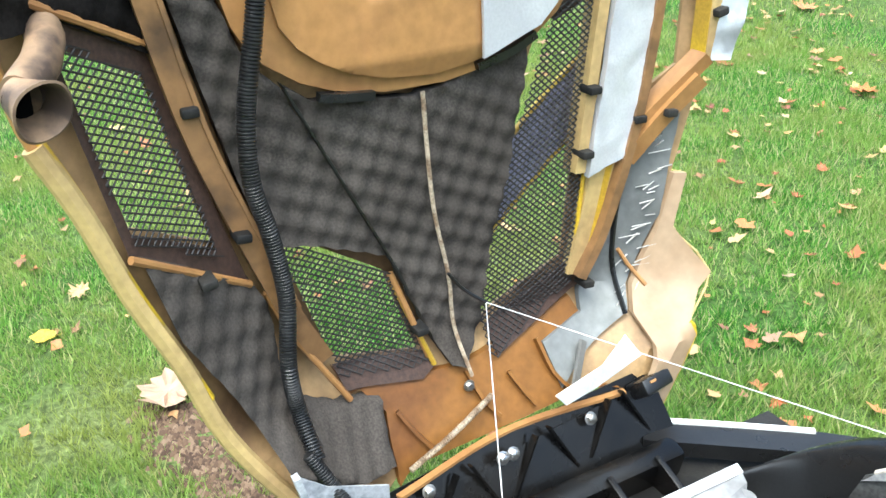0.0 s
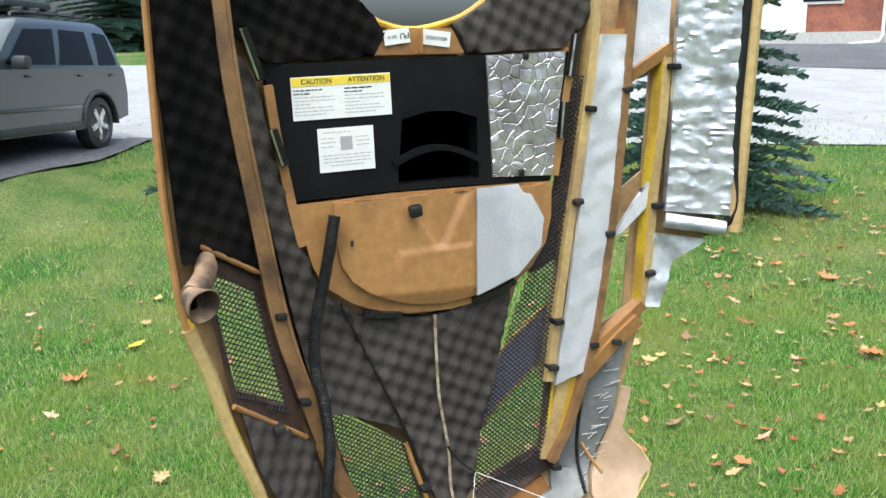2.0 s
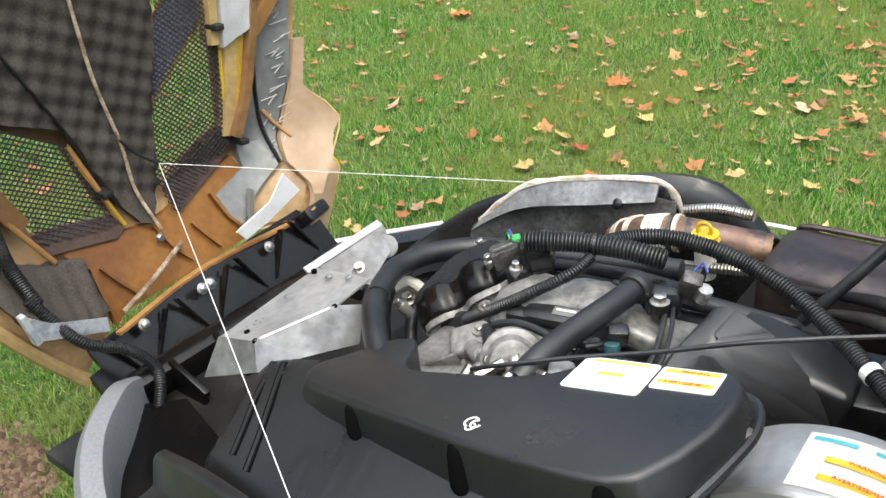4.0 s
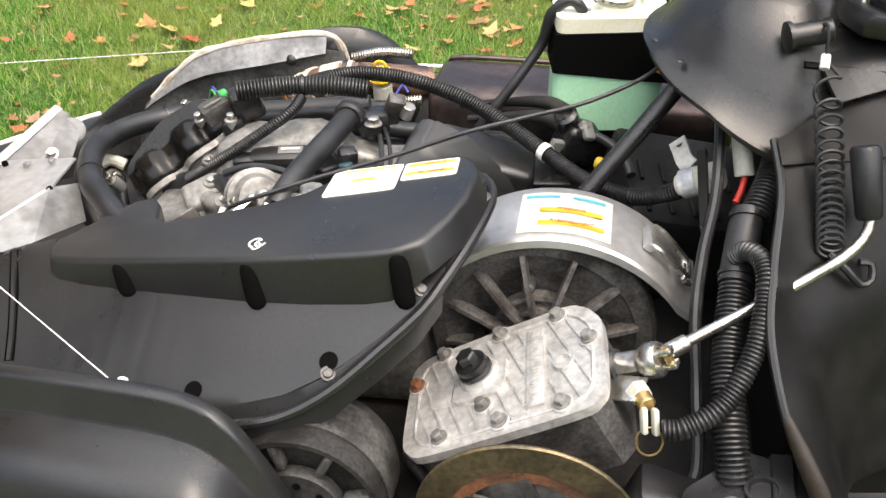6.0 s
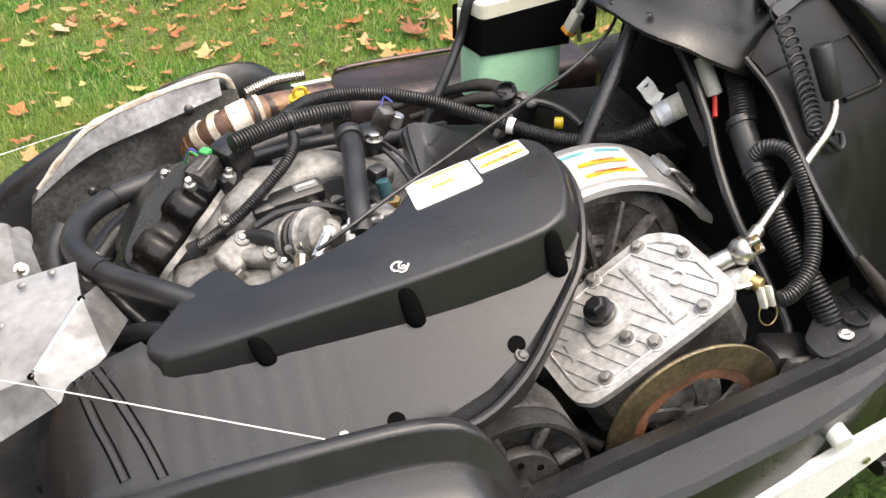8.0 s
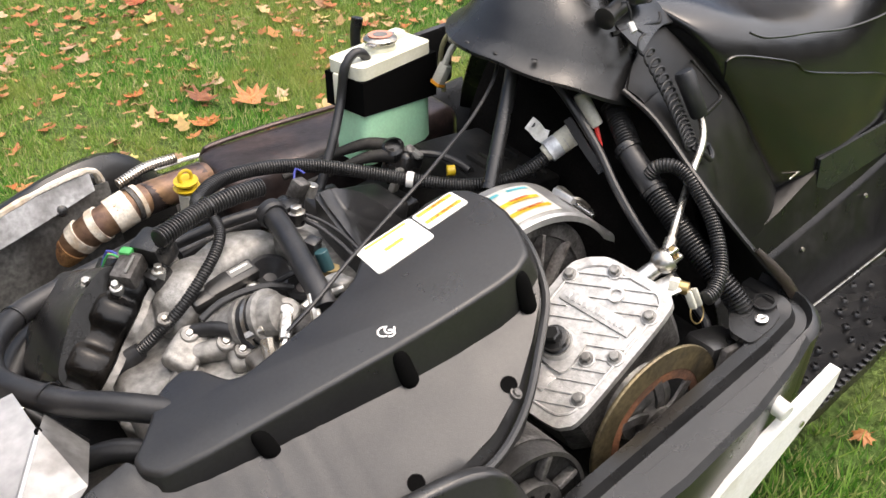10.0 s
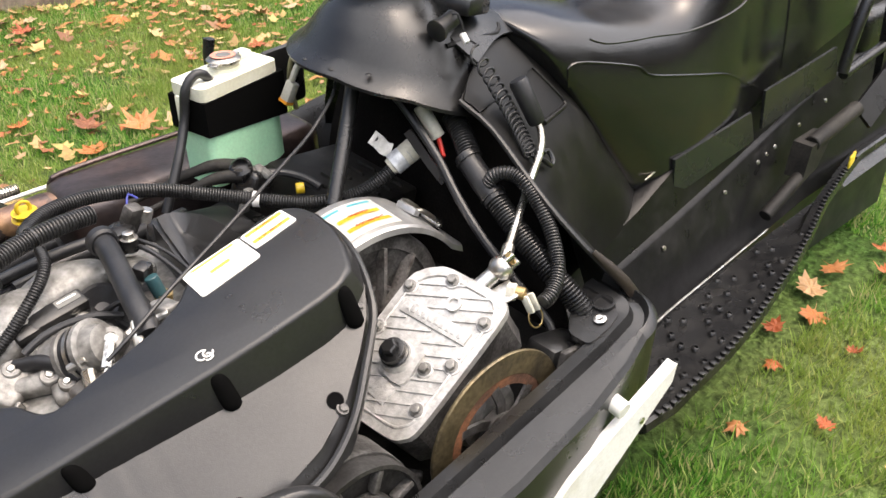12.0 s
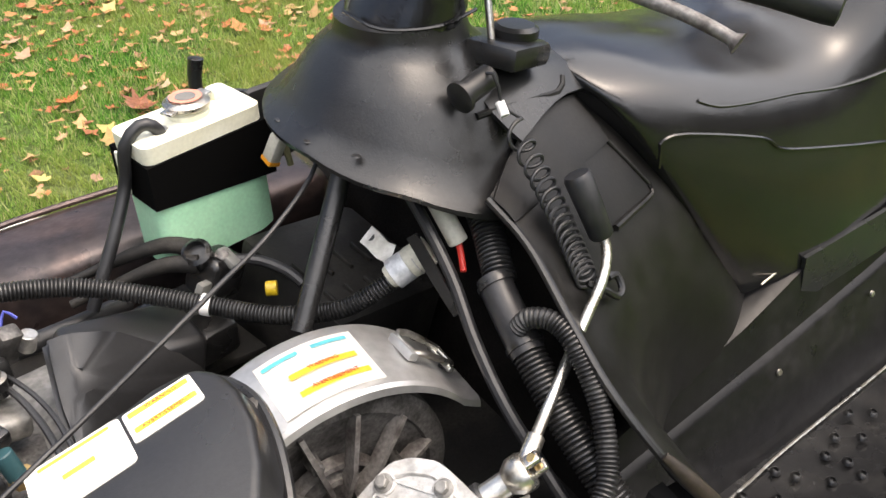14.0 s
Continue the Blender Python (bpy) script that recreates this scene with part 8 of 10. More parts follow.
part("tank_top", prism(bmesh.new(), rounded(0.089, 0.045, 0, 0.014), 0.062, BT @ pose(0, 0, 0.826, 0, -1.5, 0), 0.008, 3), CREAM, tank, "cream upper part of the tank")
part("tank_shoulder", box(bmesh.new(), (0.030, 0.030, 0.022), BT @ pose(0.062, 0.022, 0.892), 0.008), CREAM, tank)
part("tank_strap", prism(bmesh.new(), [(-0.0925, 0.800), (0.094, 0.784), (0.094, 0.869), (-0.0925, 0.862)], 0.098, BT @ pose(0, 0.049, 0) @ XZ, 0.003), VOID, tank, "black band round the tank")
part("strap_tab", box(bmesh.new(), (0.006, 0.018, 0.060), BT @ pose(-0.099, 0.010, 0.838), 0.003), CREAM, tank)
part("tank_neck", lathe(bmesh.new(), [(0.028, -0.01), (0.028, 0.008), (0.024, 0.010), (0.024, 0.016)], BT @ pose(0.004, 0.004, 0.886), 24), CREAM, tank)
part("tank_cap", lathe(bmesh.new(), [(0.028, 0), (0.031, 0.003), (0.031, 0.007), (0.027, 0.009), (0.025, 0.012), (0.019, 0.013)], BT @ pose(0.004, 0.004, 0.899), 28), STEEL, tank, "steel pressure cap with orange print")
part("cap_print", lathe(bmesh.new(), [(0.022, 0), (0.022, 0.0006), (0.014, 0.0006), (0.014, 0)], BT @ pose(0.004, 0.004, 0.9125), 24, True), material("faded_orange_print", (0.60, 0.24, 0.17), 0.5, grain=0.1), tank)
part("cap_disc", lathe(bmesh.new(), [(0.0135, 0), (0.0135, 0.0008)], BT @ pose(0.004, 0.004, 0.9125), 24), GREYPL, tank)
for a in (20, 200):
    part("cap_ear", box(bmesh.new(), (0.018, 0.020, 0.004), BT @ pose(0.004, 0.004, 0.904, 0, 0, a) @ pose(0.033, 0, 0), 0.0015), STEEL, tank)
part("overflow_hose", tube(bmesh.new(), [(0.216, 0.944, 0.884), (0.208, 0.942, 0.898), (0.192, 0.944, 0.902), (0.168, 0.940, 0.882), (0.156, 0.938, 0.83), (0.125, 0.915, 0.78), (0.090, 0.895, 0.73), (0.07, 0.885, 0.70)], 0.0085, 12), RUBBER, sled, "black overflow hose")
part("hose_nipple", rod(bmesh.new(), (0.219, 0.949, 0.872), (0.219, 0.948, 0.889), 0.009), STEEL, tank)
part("tank_bracket", box(bmesh.new(), (0.10, 0.02, 0.12), pose(0.40, 1.00, 0.83, 0, 0, 10), 0.01), BLACK, sled, "black bracket behind the tank")
part("lock_lever", tube(bmesh.new(), [(0.345, 1.19, 0.74), (0.350, 1.20, 0.826), (0.353, 1.2, 0.845), (0.357, 1.2, 0.862), (0.358, 1.2, 0.867)], lambda t: (0.009 + 0.004 * t) * (1 if t < 0.97 else 0.6), 12), BLACK, sled, "black lever knob behind the tank")
part("back_plate", box(bmesh.new(), (0.10, 0.012, 0.05), pose(0.365, 1.06, 0.838, 0, 18, 0), 0.005), BLACK, sled, "black plate behind the tank")
part("hanging_plug", box(bmesh.new(), (0.018, 0.022, 0.040), pose(0.352, 0.905, 0.838, 15, 20, 10), 0.004), CONNECTOR, sled, "pale wiring plug hanging on wires")
plug_ob = scene.objects["hanging_plug"]
part("plug_seal", box(bmesh.new(), (0.019, 0.023, 0.007), pose(0.352, 0.905, 0.838, 15, 20, 10) @ pose(0, 0, -0.020), 0.002), ORANGE, plug_ob)
part("plug_wires", tube(bmesh.new(), [(0.355, 0.90, 0.858), (0.372, 0.895, 0.89), (0.405, 0.885, 0.915), (0.43, 0.86, 0.915)], 0.006, 8), CONNECTOR, plug_ob)
part("plug_wires", tube(bmesh.new(), [(0.39, 0.95, 0.78), (0.385, 0.955, 0.84), (0.395, 0.945, 0.89), (0.42, 0.915, 0.912)], 0.005, 8), material("olive_sheath", (0.20, 0.19, 0.10), 0.6, grain=0.1), plug_ob)
part("flange_connector", rod(bmesh.new(), (0.355, 0.885, 0.915), (0.385, 0.845, 0.915), 0.014, 12), CONNECTOR, sled, "pale round connector under the flange")

# ---- exhaust ----
muffler = bmesh.new()
rows = []
for x, w, h in ((-0.044, 0.02, 0.02), (-0.042, 0.060, 0.050), (-0.034, 0.078, 0.064), (-0.012, 0.085, 0.070), (0.10, 0.087, 0.072), (0.30, 0.087, 0.072), (0.46, 0.084, 0.070), (0.49, 0.06, 0.05), (0.50, 0.02, 0.02)):
    ring = []
    for k in range(32):
        a = 2 * math.pi * k / 32
        c, s = math.cos(a), math.sin(a)
        ring.append(Vector((x, 1.088 + 0.02 * (x + 0.05) + w * math.copysign(abs(c) ** 0.45, c), 0.634 + h * math.copysign(abs(s) ** 0.45, s))))
    rows.append(ring)
loft(muffler, rows)
muf = part("muffler", muffler, MUFFLER, sled, "dark brown-black exhaust muffler", 50)
part("muffler_seam", tube(bmesh.new(), [(-0.030, 1.166, 0.640), (-0.030, 1.164, 0.672), (-0.024, 1.158, 0.694), (-0.006, 1.156, 0.703), (0.10, 1.160, 0.706), (0.30, 1.164, 0.706), (0.46, 1.167, 0.703)], 0.0050, 8), MUFFLER, muf, "folded seam of the muffler")
part("exhaust_pipe", tube(bmesh.new(), [(-0.40, 1.16, 0.53), (-0.345, 1.125, 0.585), (-0.300, 1.085, 0.635), (-0.255, 1.06, 0.668), (-0.20, 1.06, 0.684), (-0.13, 1.075, 0.682), (-0.05, 1.10, 0.672)], 0.0285, 20), HEAT, sled, "heat-stained exhaust elbow")
ex = scene.objects["exhaust_pipe"]
for (a, b), r, mat, lab in ((((-0.296, 1.082, 0.638), (-0.284, 1.075, 0.650)), 0.0312, WRAP, "white glass-cloth band"), (((-0.268, 1.067, 0.660), (-0.256, 1.062, 0.667)), 0.0318, WRAP, "white glass-cloth band"), (((-0.240, 1.060, 0.672), (-0.205, 1.060, 0.683)), 0.0322, WRAP, "white glass-cloth band"),
                            (((-0.203, 1.060, 0.683), (-0.196, 1.061, 0.684)), 0.0325, DARKCAST, "steel clamp band"), (((-0.194, 1.061, 0.684), (-0.186, 1.062, 0.685)), 0.0322, WRAP, "white glass-cloth band"), (((-0.180, 1.062, 0.685), (-0.06, 1.098, 0.674)), 0.0290, MUFFLER, "black pipe end"),
                            (((-0.345, 1.125, 0.585), (-0.305, 1.089, 0.630)), 0.0310, FLEX, "straw-coloured braided flex pipe")):
    part("exhaust_band", tube(bmesh.new(), [a, Vector(a).lerp(Vector(b), 0.5), b], r, 20), mat, ex, lab)
part("exhaust_spring", ribbed(bmesh.new(), [(-0.205, 1.115, 0.700), (-0.15, 1.125, 0.712), (-0.09, 1.13, 0.712)], 0.010, 0.005, 10, 0.3), STEEL, ex, "steel exhaust spring")
part("exhaust_spring", ribbed(bmesh.new(), [(-0.15, 1.00, 0.665), (-0.10, 1.00, 0.675), (-0.05, 1.01, 0.68)], 0.009, 0.005, 10, 0.3), STEEL, ex, "steel exhaust spring")
cap = part("oil_cap", lathe(bmesh.new(), [(0.012, 0), (0.012, 0.009), (0.022, 0.010), (0.023, 0.013), (0.012, 0.015), (0.011, 0.020), (0.021, 0.022), (0.021, 0.025), (0.008, 0.027)], facing((-0.120, 1.005, 0.705), (-0.05, -0.1, 1)), 22), YCAP, sled, "yellow oil filler cap")
part("cap_loop", tube(bmesh.new(), [Vector((-0.122 + 0.011 * math.cos(w), 1.0, 0.738 + 0.011 * math.sin(w))) for w in (k * 0.45 for k in range(0, 15))], 0.0032, 8), YCAP, cap, "yellow finger loop")
part("filler_neck", rod(bmesh.new(), (-0.118, 1.01, 0.65), (-0.120, 1.005, 0.706), 0.017), CONNECTOR, sled, "pale oil filler neck")
part("engine_pipe", tube(bmesh.new(), [(-0.34, 0.925, 0.64), (-0.28, 0.945, 0.66), (-0.20, 0.955, 0.675), (-0.10, 0.955, 0.685)], 0.013, 12), RUBBER, sled, "black pipe behind the engine")

# ---- aluminium bracket by the hinge ----


def folded(name, corners, mat, parent, label="", thick=0.003):
    """A flat piece of sheet metal from its corners."""
    bm = bmesh.new()
    f = bm.faces.new([bm.verts.new(p) for p in corners])
    bmesh.ops.triangulate(bm, faces=[f])
    bmesh.ops.solidify(bm, geom=bm.faces[:], thickness=thick)
    return part(name, bm, mat, parent, label, 30)


LEFT, HOLE1, HOLE2, TIP, MID, FAR, LOW = (Vector(p) for p in ((-0.655, 0.465, 0.652), (-0.563, 0.459, 0.681), (-0.499, 0.562, 0.706), (-0.505, 0.647, 0.709), (-0.634, 0.657, 0.684), (-0.622, 0.803, 0.701), (-0.578, 0.774, 0.672)))
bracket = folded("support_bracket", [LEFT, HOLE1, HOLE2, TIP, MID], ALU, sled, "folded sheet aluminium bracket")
# flanges coloured darker than the top, as shade on their sides
folded("bracket_flange", [HOLE1, HOLE2, (-0.484, 0.606, 0.690), (-0.452, 0.556, 0.660), (-0.478, 0.473, 0.676), (-0.540, 0.437, 0.648)], SHEETSHADE, bracket, "bracket flange, darker colour for its shaded side")
folded("bracket_flange", [LEFT, HOLE1, (-0.540, 0.437, 0.648), (-0.655, 0.425, 0.600)], SHEETSHADE, bracket, "bracket flange, darker colour for its shaded side")
folded("bracket_arm", [MID, FAR, FAR + Vector((0.020, -0.008, -0.004)), LOW, (-0.560, 0.700, 0.650), MID + Vector((0.045, 0.02, -0.016))], SHEETSHADE, bracket, "dull arm of the bracket")
part("bracket_fold", strap(bmesh.new(), [MID + Vector((-0.004, -0.02, 0.002)), MID.lerp(FAR, 0.5) + Vector((0, 0, 0.004)), FAR + Vector((0, 0, 0.003))], 0.014, 0.004, (0.4, -0.2, 0.9), 0.03), ALU, bracket, "bright turned edge of the arm")
part("bracket_fold", rod(bmesh.new(), HOLE1.lerp(HOLE2, 0.06), HOLE1.lerp(HOLE2, 0.94), 0.0042, 12), SHEET, bracket, "bright rounded fold of the bracket")
part("arm_end", lathe(bmesh.new(), [(0.020, -0.002), (0.020, 0.002), (0.015, 0.003), (0.004, 0.002)], facing(LOW + Vector((-0.012, 0.006, 0.006)), (0.6, -0.6, 0.5)), 20), SHEETSHADE, bracket, "rounded end of the arm")
for p, d in ((HOLE1, (-0.2, -0.3, 0.9)), (HOLE2, (-0.2, -0.3, 0.9)), ((-0.607, 0.480, 0.669), (-0.25, 0, 1)), ((-0.622, 0.640, 0.690), (-0.2, 0, 1))):
    part("bracket_hole", lathe(bmesh.new(), [(0.0045, -0.004), (0.0045, 0.0022)], facing(p, d), 14), VOID, bracket, "dark relief hole")
for p in ((-0.535, 0.632, 0.7085), (-0.575, 0.628, 0.7), (-0.600, 0.560, 0.690)):
    part("bracket_rivet", lathe(bmesh.new(), [(0.006, 0), (0.006, 0.002), (0.003, 0.004)], facing(p, (-0.25, -0.1, 1)), 12), SHEETSHADE, bracket)
part("arm_bolt", hexbolt(bmesh.new(), facing((-0.585, 0.705, 0.675), (0.3, -0.6, 0.7)), 0.007, 0.012), STEEL, bracket, "bright zinc bolt")
for dx, dy in ((0.0, 0.0), (0.012, 0.006), (0.004, 0.016), (0.020, 0.012), (0.014, 0.022)):
    part("chip_mark", box(bmesh.new(), (0.003, 0.002, 0.0006), pose(-0.622 + dx, 0.492 + dy, 0.6665 + 0.30 * dx + 0.15 * dy, 6, -18, 20 + dx * 900), 0), SHEETSHADE, bracket)
# restraining cord of the hood
KN = Vector((-1.085, 0.700, 0.755))
hood_cord = part("hood_cord", tube(bmesh.new(), [KN, (-0.565, 0.417, 0.708)], 0.0008, 6, 0.02, False), STRING, sled, "thin white cord tied to the hood")
part("cord_run", tube(bmesh.new(), [(-0.565, 0.417, 0.708), (-0.252, 0.245, 0.679)], 0.0008, 6, 0.02, False), STRING, hood_cord)
part("cord_run", tube(bmesh.new(), [KN, (-0.455, 1.045, 0.722)], 0.0008, 6, 0.02, False), STRING, hood_cord)
part("cord_knot", lathe(bmesh.new(), [(0.002, -0.006), (0.006, -0.002), (0.006, 0.003), (0.002, 0.006)], facing((-0.232, 0.240, 0.682), (0.3, 0.2, 1)), 10), STRING, hood_cord, "frayed white knot")
part("cord_tie", tube(bmesh.new(), [on_hood(0.02)(0.640, 0.820), on_hood(0.025)(0.665, 0.785), KN], 0.003, 6), BLACK, hood_cord, "dark cord end tied to the seam")

# ---- snowmobile: console, steering and seat ----
CC = Vector((0.462, 0.755, 0.0))
dome = bmesh.new()
prof = [(0.071, 1.050), (0.074, 1.040), (0.078, 1.030), (0.090, 1.020), (0.110, 1.004), (0.128, 0.985), (0.148, 0.962), (0.163, 0.947), (0.178, 0.940), (0.183, 0.936), (0.183, 0.930), (0.165, 0.930)]
rows = []
for r, z in prof:
    ring = []
    for k in range(56):
        a = 2 * math.pi * k / 56
        back = clamp(math.cos(a))
        rr = r * (1 + 0.08 * math.sin(a) ** 2)
        ring.append(Vector((CC.x + rr * math.cos(a) * (1 + 0.15 * back) + (1.05 - z) * 0.18, CC.y + rr * math.sin(a), z - (1.05 - z) * 0.55 * clamp(math.cos(a + 0.6)) * 1.0 - 0.05 * clamp(-math.sin(a) - 0.3) * clamp((0.99 - z) / 0.05))))
    rows.append(ring)
loft(dome, rows, True, True)
console = part("console", dome, BLACK, sled, "black plastic steering console with a flared flange", 50)
for k in range(4):
    a = radians(150 + 22 * k)
    part("flange_pad", lathe(bmesh.new(), [(0.0055, 0), (0.0045, 0.0012)], facing((CC.x + 0.020 + 0.172 * math.cos(a), CC.y + 0.178 * math.sin(a), 0.9425), (0.1, 0, 1)), 12), BLACK, console)
# left side panel from the console down to the running board
swept([[(0.455, 0.560, 0.893), (0.462, 0.495, 0.864), (0.455, 0.410, 0.815), (0.455, 0.341, 0.770), (0.485, 0.270, 0.70), (0.540, 0.222, 0.625)],
       [(0.480, 0.575, 0.902), (0.488, 0.507, 0.865), (0.492, 0.426, 0.778), (0.500, 0.361, 0.740), (0.524, 0.292, 0.683), (0.570, 0.242, 0.606)],
       [(0.53, 0.605, 0.925), (0.54, 0.530, 0.868), (0.558, 0.460, 0.775), (0.560, 0.415, 0.700), (0.575, 0.390, 0.625), (0.60, 0.375, 0.545)],
       [(0.62, 0.645, 0.935), (0.64, 0.580, 0.875), (0.68, 0.520, 0.780), (0.70, 0.495, 0.690), (0.72, 0.488, 0.600), (0.74, 0.485, 0.500)],
       [(0.71, 0.670, 0.915), (0.74, 0.610, 0.855), (0.78, 0.560, 0.770), (0.81, 0.535, 0.690), (0.85, 0.515, 0.600), (0.88, 0.500, 0.490)],
       [(0.76, 0.700, 0.880), (0.80, 0.640, 0.820), (0.85, 0.600, 0.740), (0.90, 0.570, 0.650), (0.95, 0.555, 0.570), (0.98, 0.540, 0.490)]],
      "side_panel", PANEL_MAT, "black plastic side panel below the console", console, 0.005)
# a raised upper part of the panel, the ledge of the lever recess and the long bulge line
OUTW = Vector((-0.15, -0.72, 0.68)).normalized()
step_low = spline([(0.462, 0.523, 0.880), (0.508, 0.538, 0.881), (0.554, 0.552, 0.881), (0.610, 0.576, 0.883), (0.668, 0.600, 0.883)], 0.02)
step_up = spline([(0.458, 0.556, 0.893), (0.505, 0.592, 0.914), (0.560, 0.618, 0.928), (0.625, 0.645, 0.934), (0.690, 0.655, 0.921)], 0.02)
n = min(len(step_low), len(step_up))
bm = bmesh.new()
loft(bm, [[a - OUTW * 0.004, a + OUTW * 0.0045, a.lerp(b, 0.12) + OUTW * 0.0065, a.lerp(b, 0.5) + OUTW * 0.008, b + OUTW * 0.005, b - OUTW * 0.004] for a, b in ((step_low[i], step_up[min(i, len(step_up) - 1)]) for i in range(n))])
part("panel_step", bm, PANEL_MAT, console, "raised upper part of the side panel", 30)
for pts, r in (([(0.668, 0.600, 0.884), (0.690, 0.583, 0.855), (0.714, 0.566, 0.823)], 0.0030), ([(0.714, 0.566, 0.823), (0.712, 0.557, 0.812), (0.660, 0.535, 0.817), (0.610, 0.514, 0.822)], 0.0045),
               ([(0.480, 0.619, 0.963), (0.548, 0.630, 0.958), (0.612, 0.636, 0.951), (0.634, 0.655, 0.958)], 0.0045)):
    part("panel_crease", tube(bmesh.new(), pts, r, 8, 0.02), PANEL_MAT, console, "raised crease of the panel")
swept([[(0.52, 0.585, 0.935), (0.50, 0.62, 0.965), (0.50, 0.68, 1.0), (0.52, 0.76, 1.01), (0.50, 0.84, 0.99), (0.52, 0.93, 0.93)],
       [(0.62, 0.632, 0.948), (0.62, 0.67, 0.975), (0.62, 0.72, 0.985), (0.62, 0.76, 0.985), (0.62, 0.82, 0.975), (0.62, 0.89, 0.94)],
       [(0.74, 0.66, 0.920), (0.74, 0.69, 0.935), (0.74, 0.72, 0.94), (0.74, 0.76, 0.94), (0.74, 0.80, 0.93), (0.74, 0.85, 0.90)]], "console_top", BLACK, "black plastic console top", console, 0.005)
part("edge_bead", tube(bmesh.new(), [(0.455, 0.560, 0.893), (0.462, 0.495, 0.864), (0.455, 0.410, 0.815), (0.455, 0.341, 0.770), (0.485, 0.270, 0.70), (0.540, 0.222, 0.625)], 0.005, 8), BLACK, console)
swept([[(0.52, 0.90, 0.93), (0.53, 0.98, 0.88), (0.55, 1.06, 0.80), (0.57, 1.12, 0.70), (0.60, 1.17, 0.62)], [(0.74, 0.83, 0.91), (0.76, 0.90, 0.86), (0.82, 0.95, 0.77), (0.86, 0.98, 0.69), (0.92, 1.0, 0.50)]],
      "side_panel", BLACK, "black plastic side panel below the console", console, 0.005)
# switch pod and tether
part("switch_pod", box(bmesh.new(), (0.085, 0.075, 0.030), pose(0.560, 0.668, 1.005, 0, 12, 20), 0.010), BLACK, console, "black switch pod")
part("pod_dial", lathe(bmesh.new(), [(0.028, 0), (0.028, 0.010), (0.022, 0.014), (0.006, 0.013)], facing((0.575, 0.675, 1.019), (0.1, 0, 1)), 24), BLACK, console)
part("tether_switch", rod(bmesh.new(), (0.456, 0.612, 0.997), (0.500, 0.622, 1.006), 0.0145, 22), BLACK, console, "black tether switch")
part("switch_cap", lathe(bmesh.new(), [(0.012, -0.004), (0.0185, -0.002), (0.0185, 0.003), (0.012, 0.005)], facing((0.454, 0.6115, 0.9965), (0.97, 0.22, 0.2)), 24), BLACK, console)
part("pod_screw", rod(bmesh.new(), (0.535, 0.662, 1.0), (0.55, 0.70, 1.09), 0.0045), STEEL, console, "bare steel rod behind the post")
A, B = Vector((0.495, 0.592, 0.982)), Vector((0.522, 0.463, 0.809))
coil = []
for k in range(0, 420):
    t = k / 419
    w = 2 * math.pi * 17 * t ** 1.5
    p = A.lerp(B, 0.10 + 0.90 * t) + Vector((0.0140 * math.cos(w), 0.002 * math.sin(w), 0.0095 * math.sin(w))) + Vector((0.0, -0.008 * math.sin(math.pi * t), 0.004))
    coil.append(p)
cord = [Vector((0.488, 0.612, 1.016)), Vector((0.490, 0.602, 1.018)), Vector((0.493, 0.596, 1.004)), A] + coil
part("tether_cord", tube(bmesh.new(), cord, 0.0022, 7, 0.02, False), RUBBER, console, "coiled black tether cord")
part("tether_sleeve", rod(bmesh.new(), A + Vector((0.0, 0.004, 0.004)), A + Vector((-0.001, -0.008, -0.008)), 0.0055), WHITEPL, console, "white crimp sleeve")
part("tether_hook", tube(bmesh.new(), [B, B + Vector((0.02, -0.012, -0.012)), B + Vector((0.038, -0.012, -0.028)), B + Vector((0.050, -0.006, -0.024)), B + Vector((0.048, 0.004, -0.010)), B + Vector((0.034, 0.002, -0.008))], 0.0045, 8), BLACK, console, "black tether hook")
# shift lever
lever = part("shift_lever", tube(bmesh.new(), [(0.352, 0.352, 0.729), (0.40, 0.380, 0.748), (0.488, 0.430, 0.785), (0.533, 0.452, 0.812), (0.553, 0.468, 0.830), (0.558, 0.480, 0.846), (0.553, 0.490, 0.865)], 0.0062, 12), STEEL, sled, "bent bare steel shift lever")
part("lever_grip", lathe(bmesh.new(), [(0.0125, 0), (0.0145, 0.004), (0.0155, 0.04), (0.0165, 0.075), (0.014, 0.080)], facing((0.557, 0.482, 0.848), (-0.20, 0.36, 0.82)), 16), RUBBER, lever, "black plastic lever knob")

# handlebar post
bm = bmesh.new()
rows = []
for k, (p, w, d) in enumerate((((0.468, 0.757, 1.035), 0.078, 0.072), ((0.474, 0.757, 1.05), 0.080, 0.073), ((0.480, 0.758, 1.075), 0.074, 0.066), ((0.494, 0.758, 1.105), 0.077, 0.060), ((0.510, 0.758, 1.130), 0.086, 0.056), ((0.524, 0.757, 1.150), 0.088, 0.052), ((0.536, 0.757, 1.166), 0.080, 0.044), ((0.545, 0.757, 1.176), 0.060, 0.020))):
    rows.append([Vector((p[0] + d * math.cos(a) - 0.5 * d * math.sin(a) * 0.0, p[1] + w * math.sin(a), p[2] + 0.35 * d * math.cos(a) * (0.3 + 0.1 * k))) for a in (2 * math.pi * j / 32 for j in range(32))])
loft(bm, rows)
post = part("steering_post", bm, LEATHER, sled, "padded black vinyl steering post cover", 60)
BAR = [(0.700, 0.400, 1.112), (0.640, 0.520, 1.135), (0.585, 0.62, 1.150), (0.552, 0.70, 1.168), (0.540, 0.757, 1.172), (0.530, 0.82, 1.176), (0.515, 0.92, 1.182), (0.505, 1.02, 1.188), (0.50, 1.13, 1.190)]
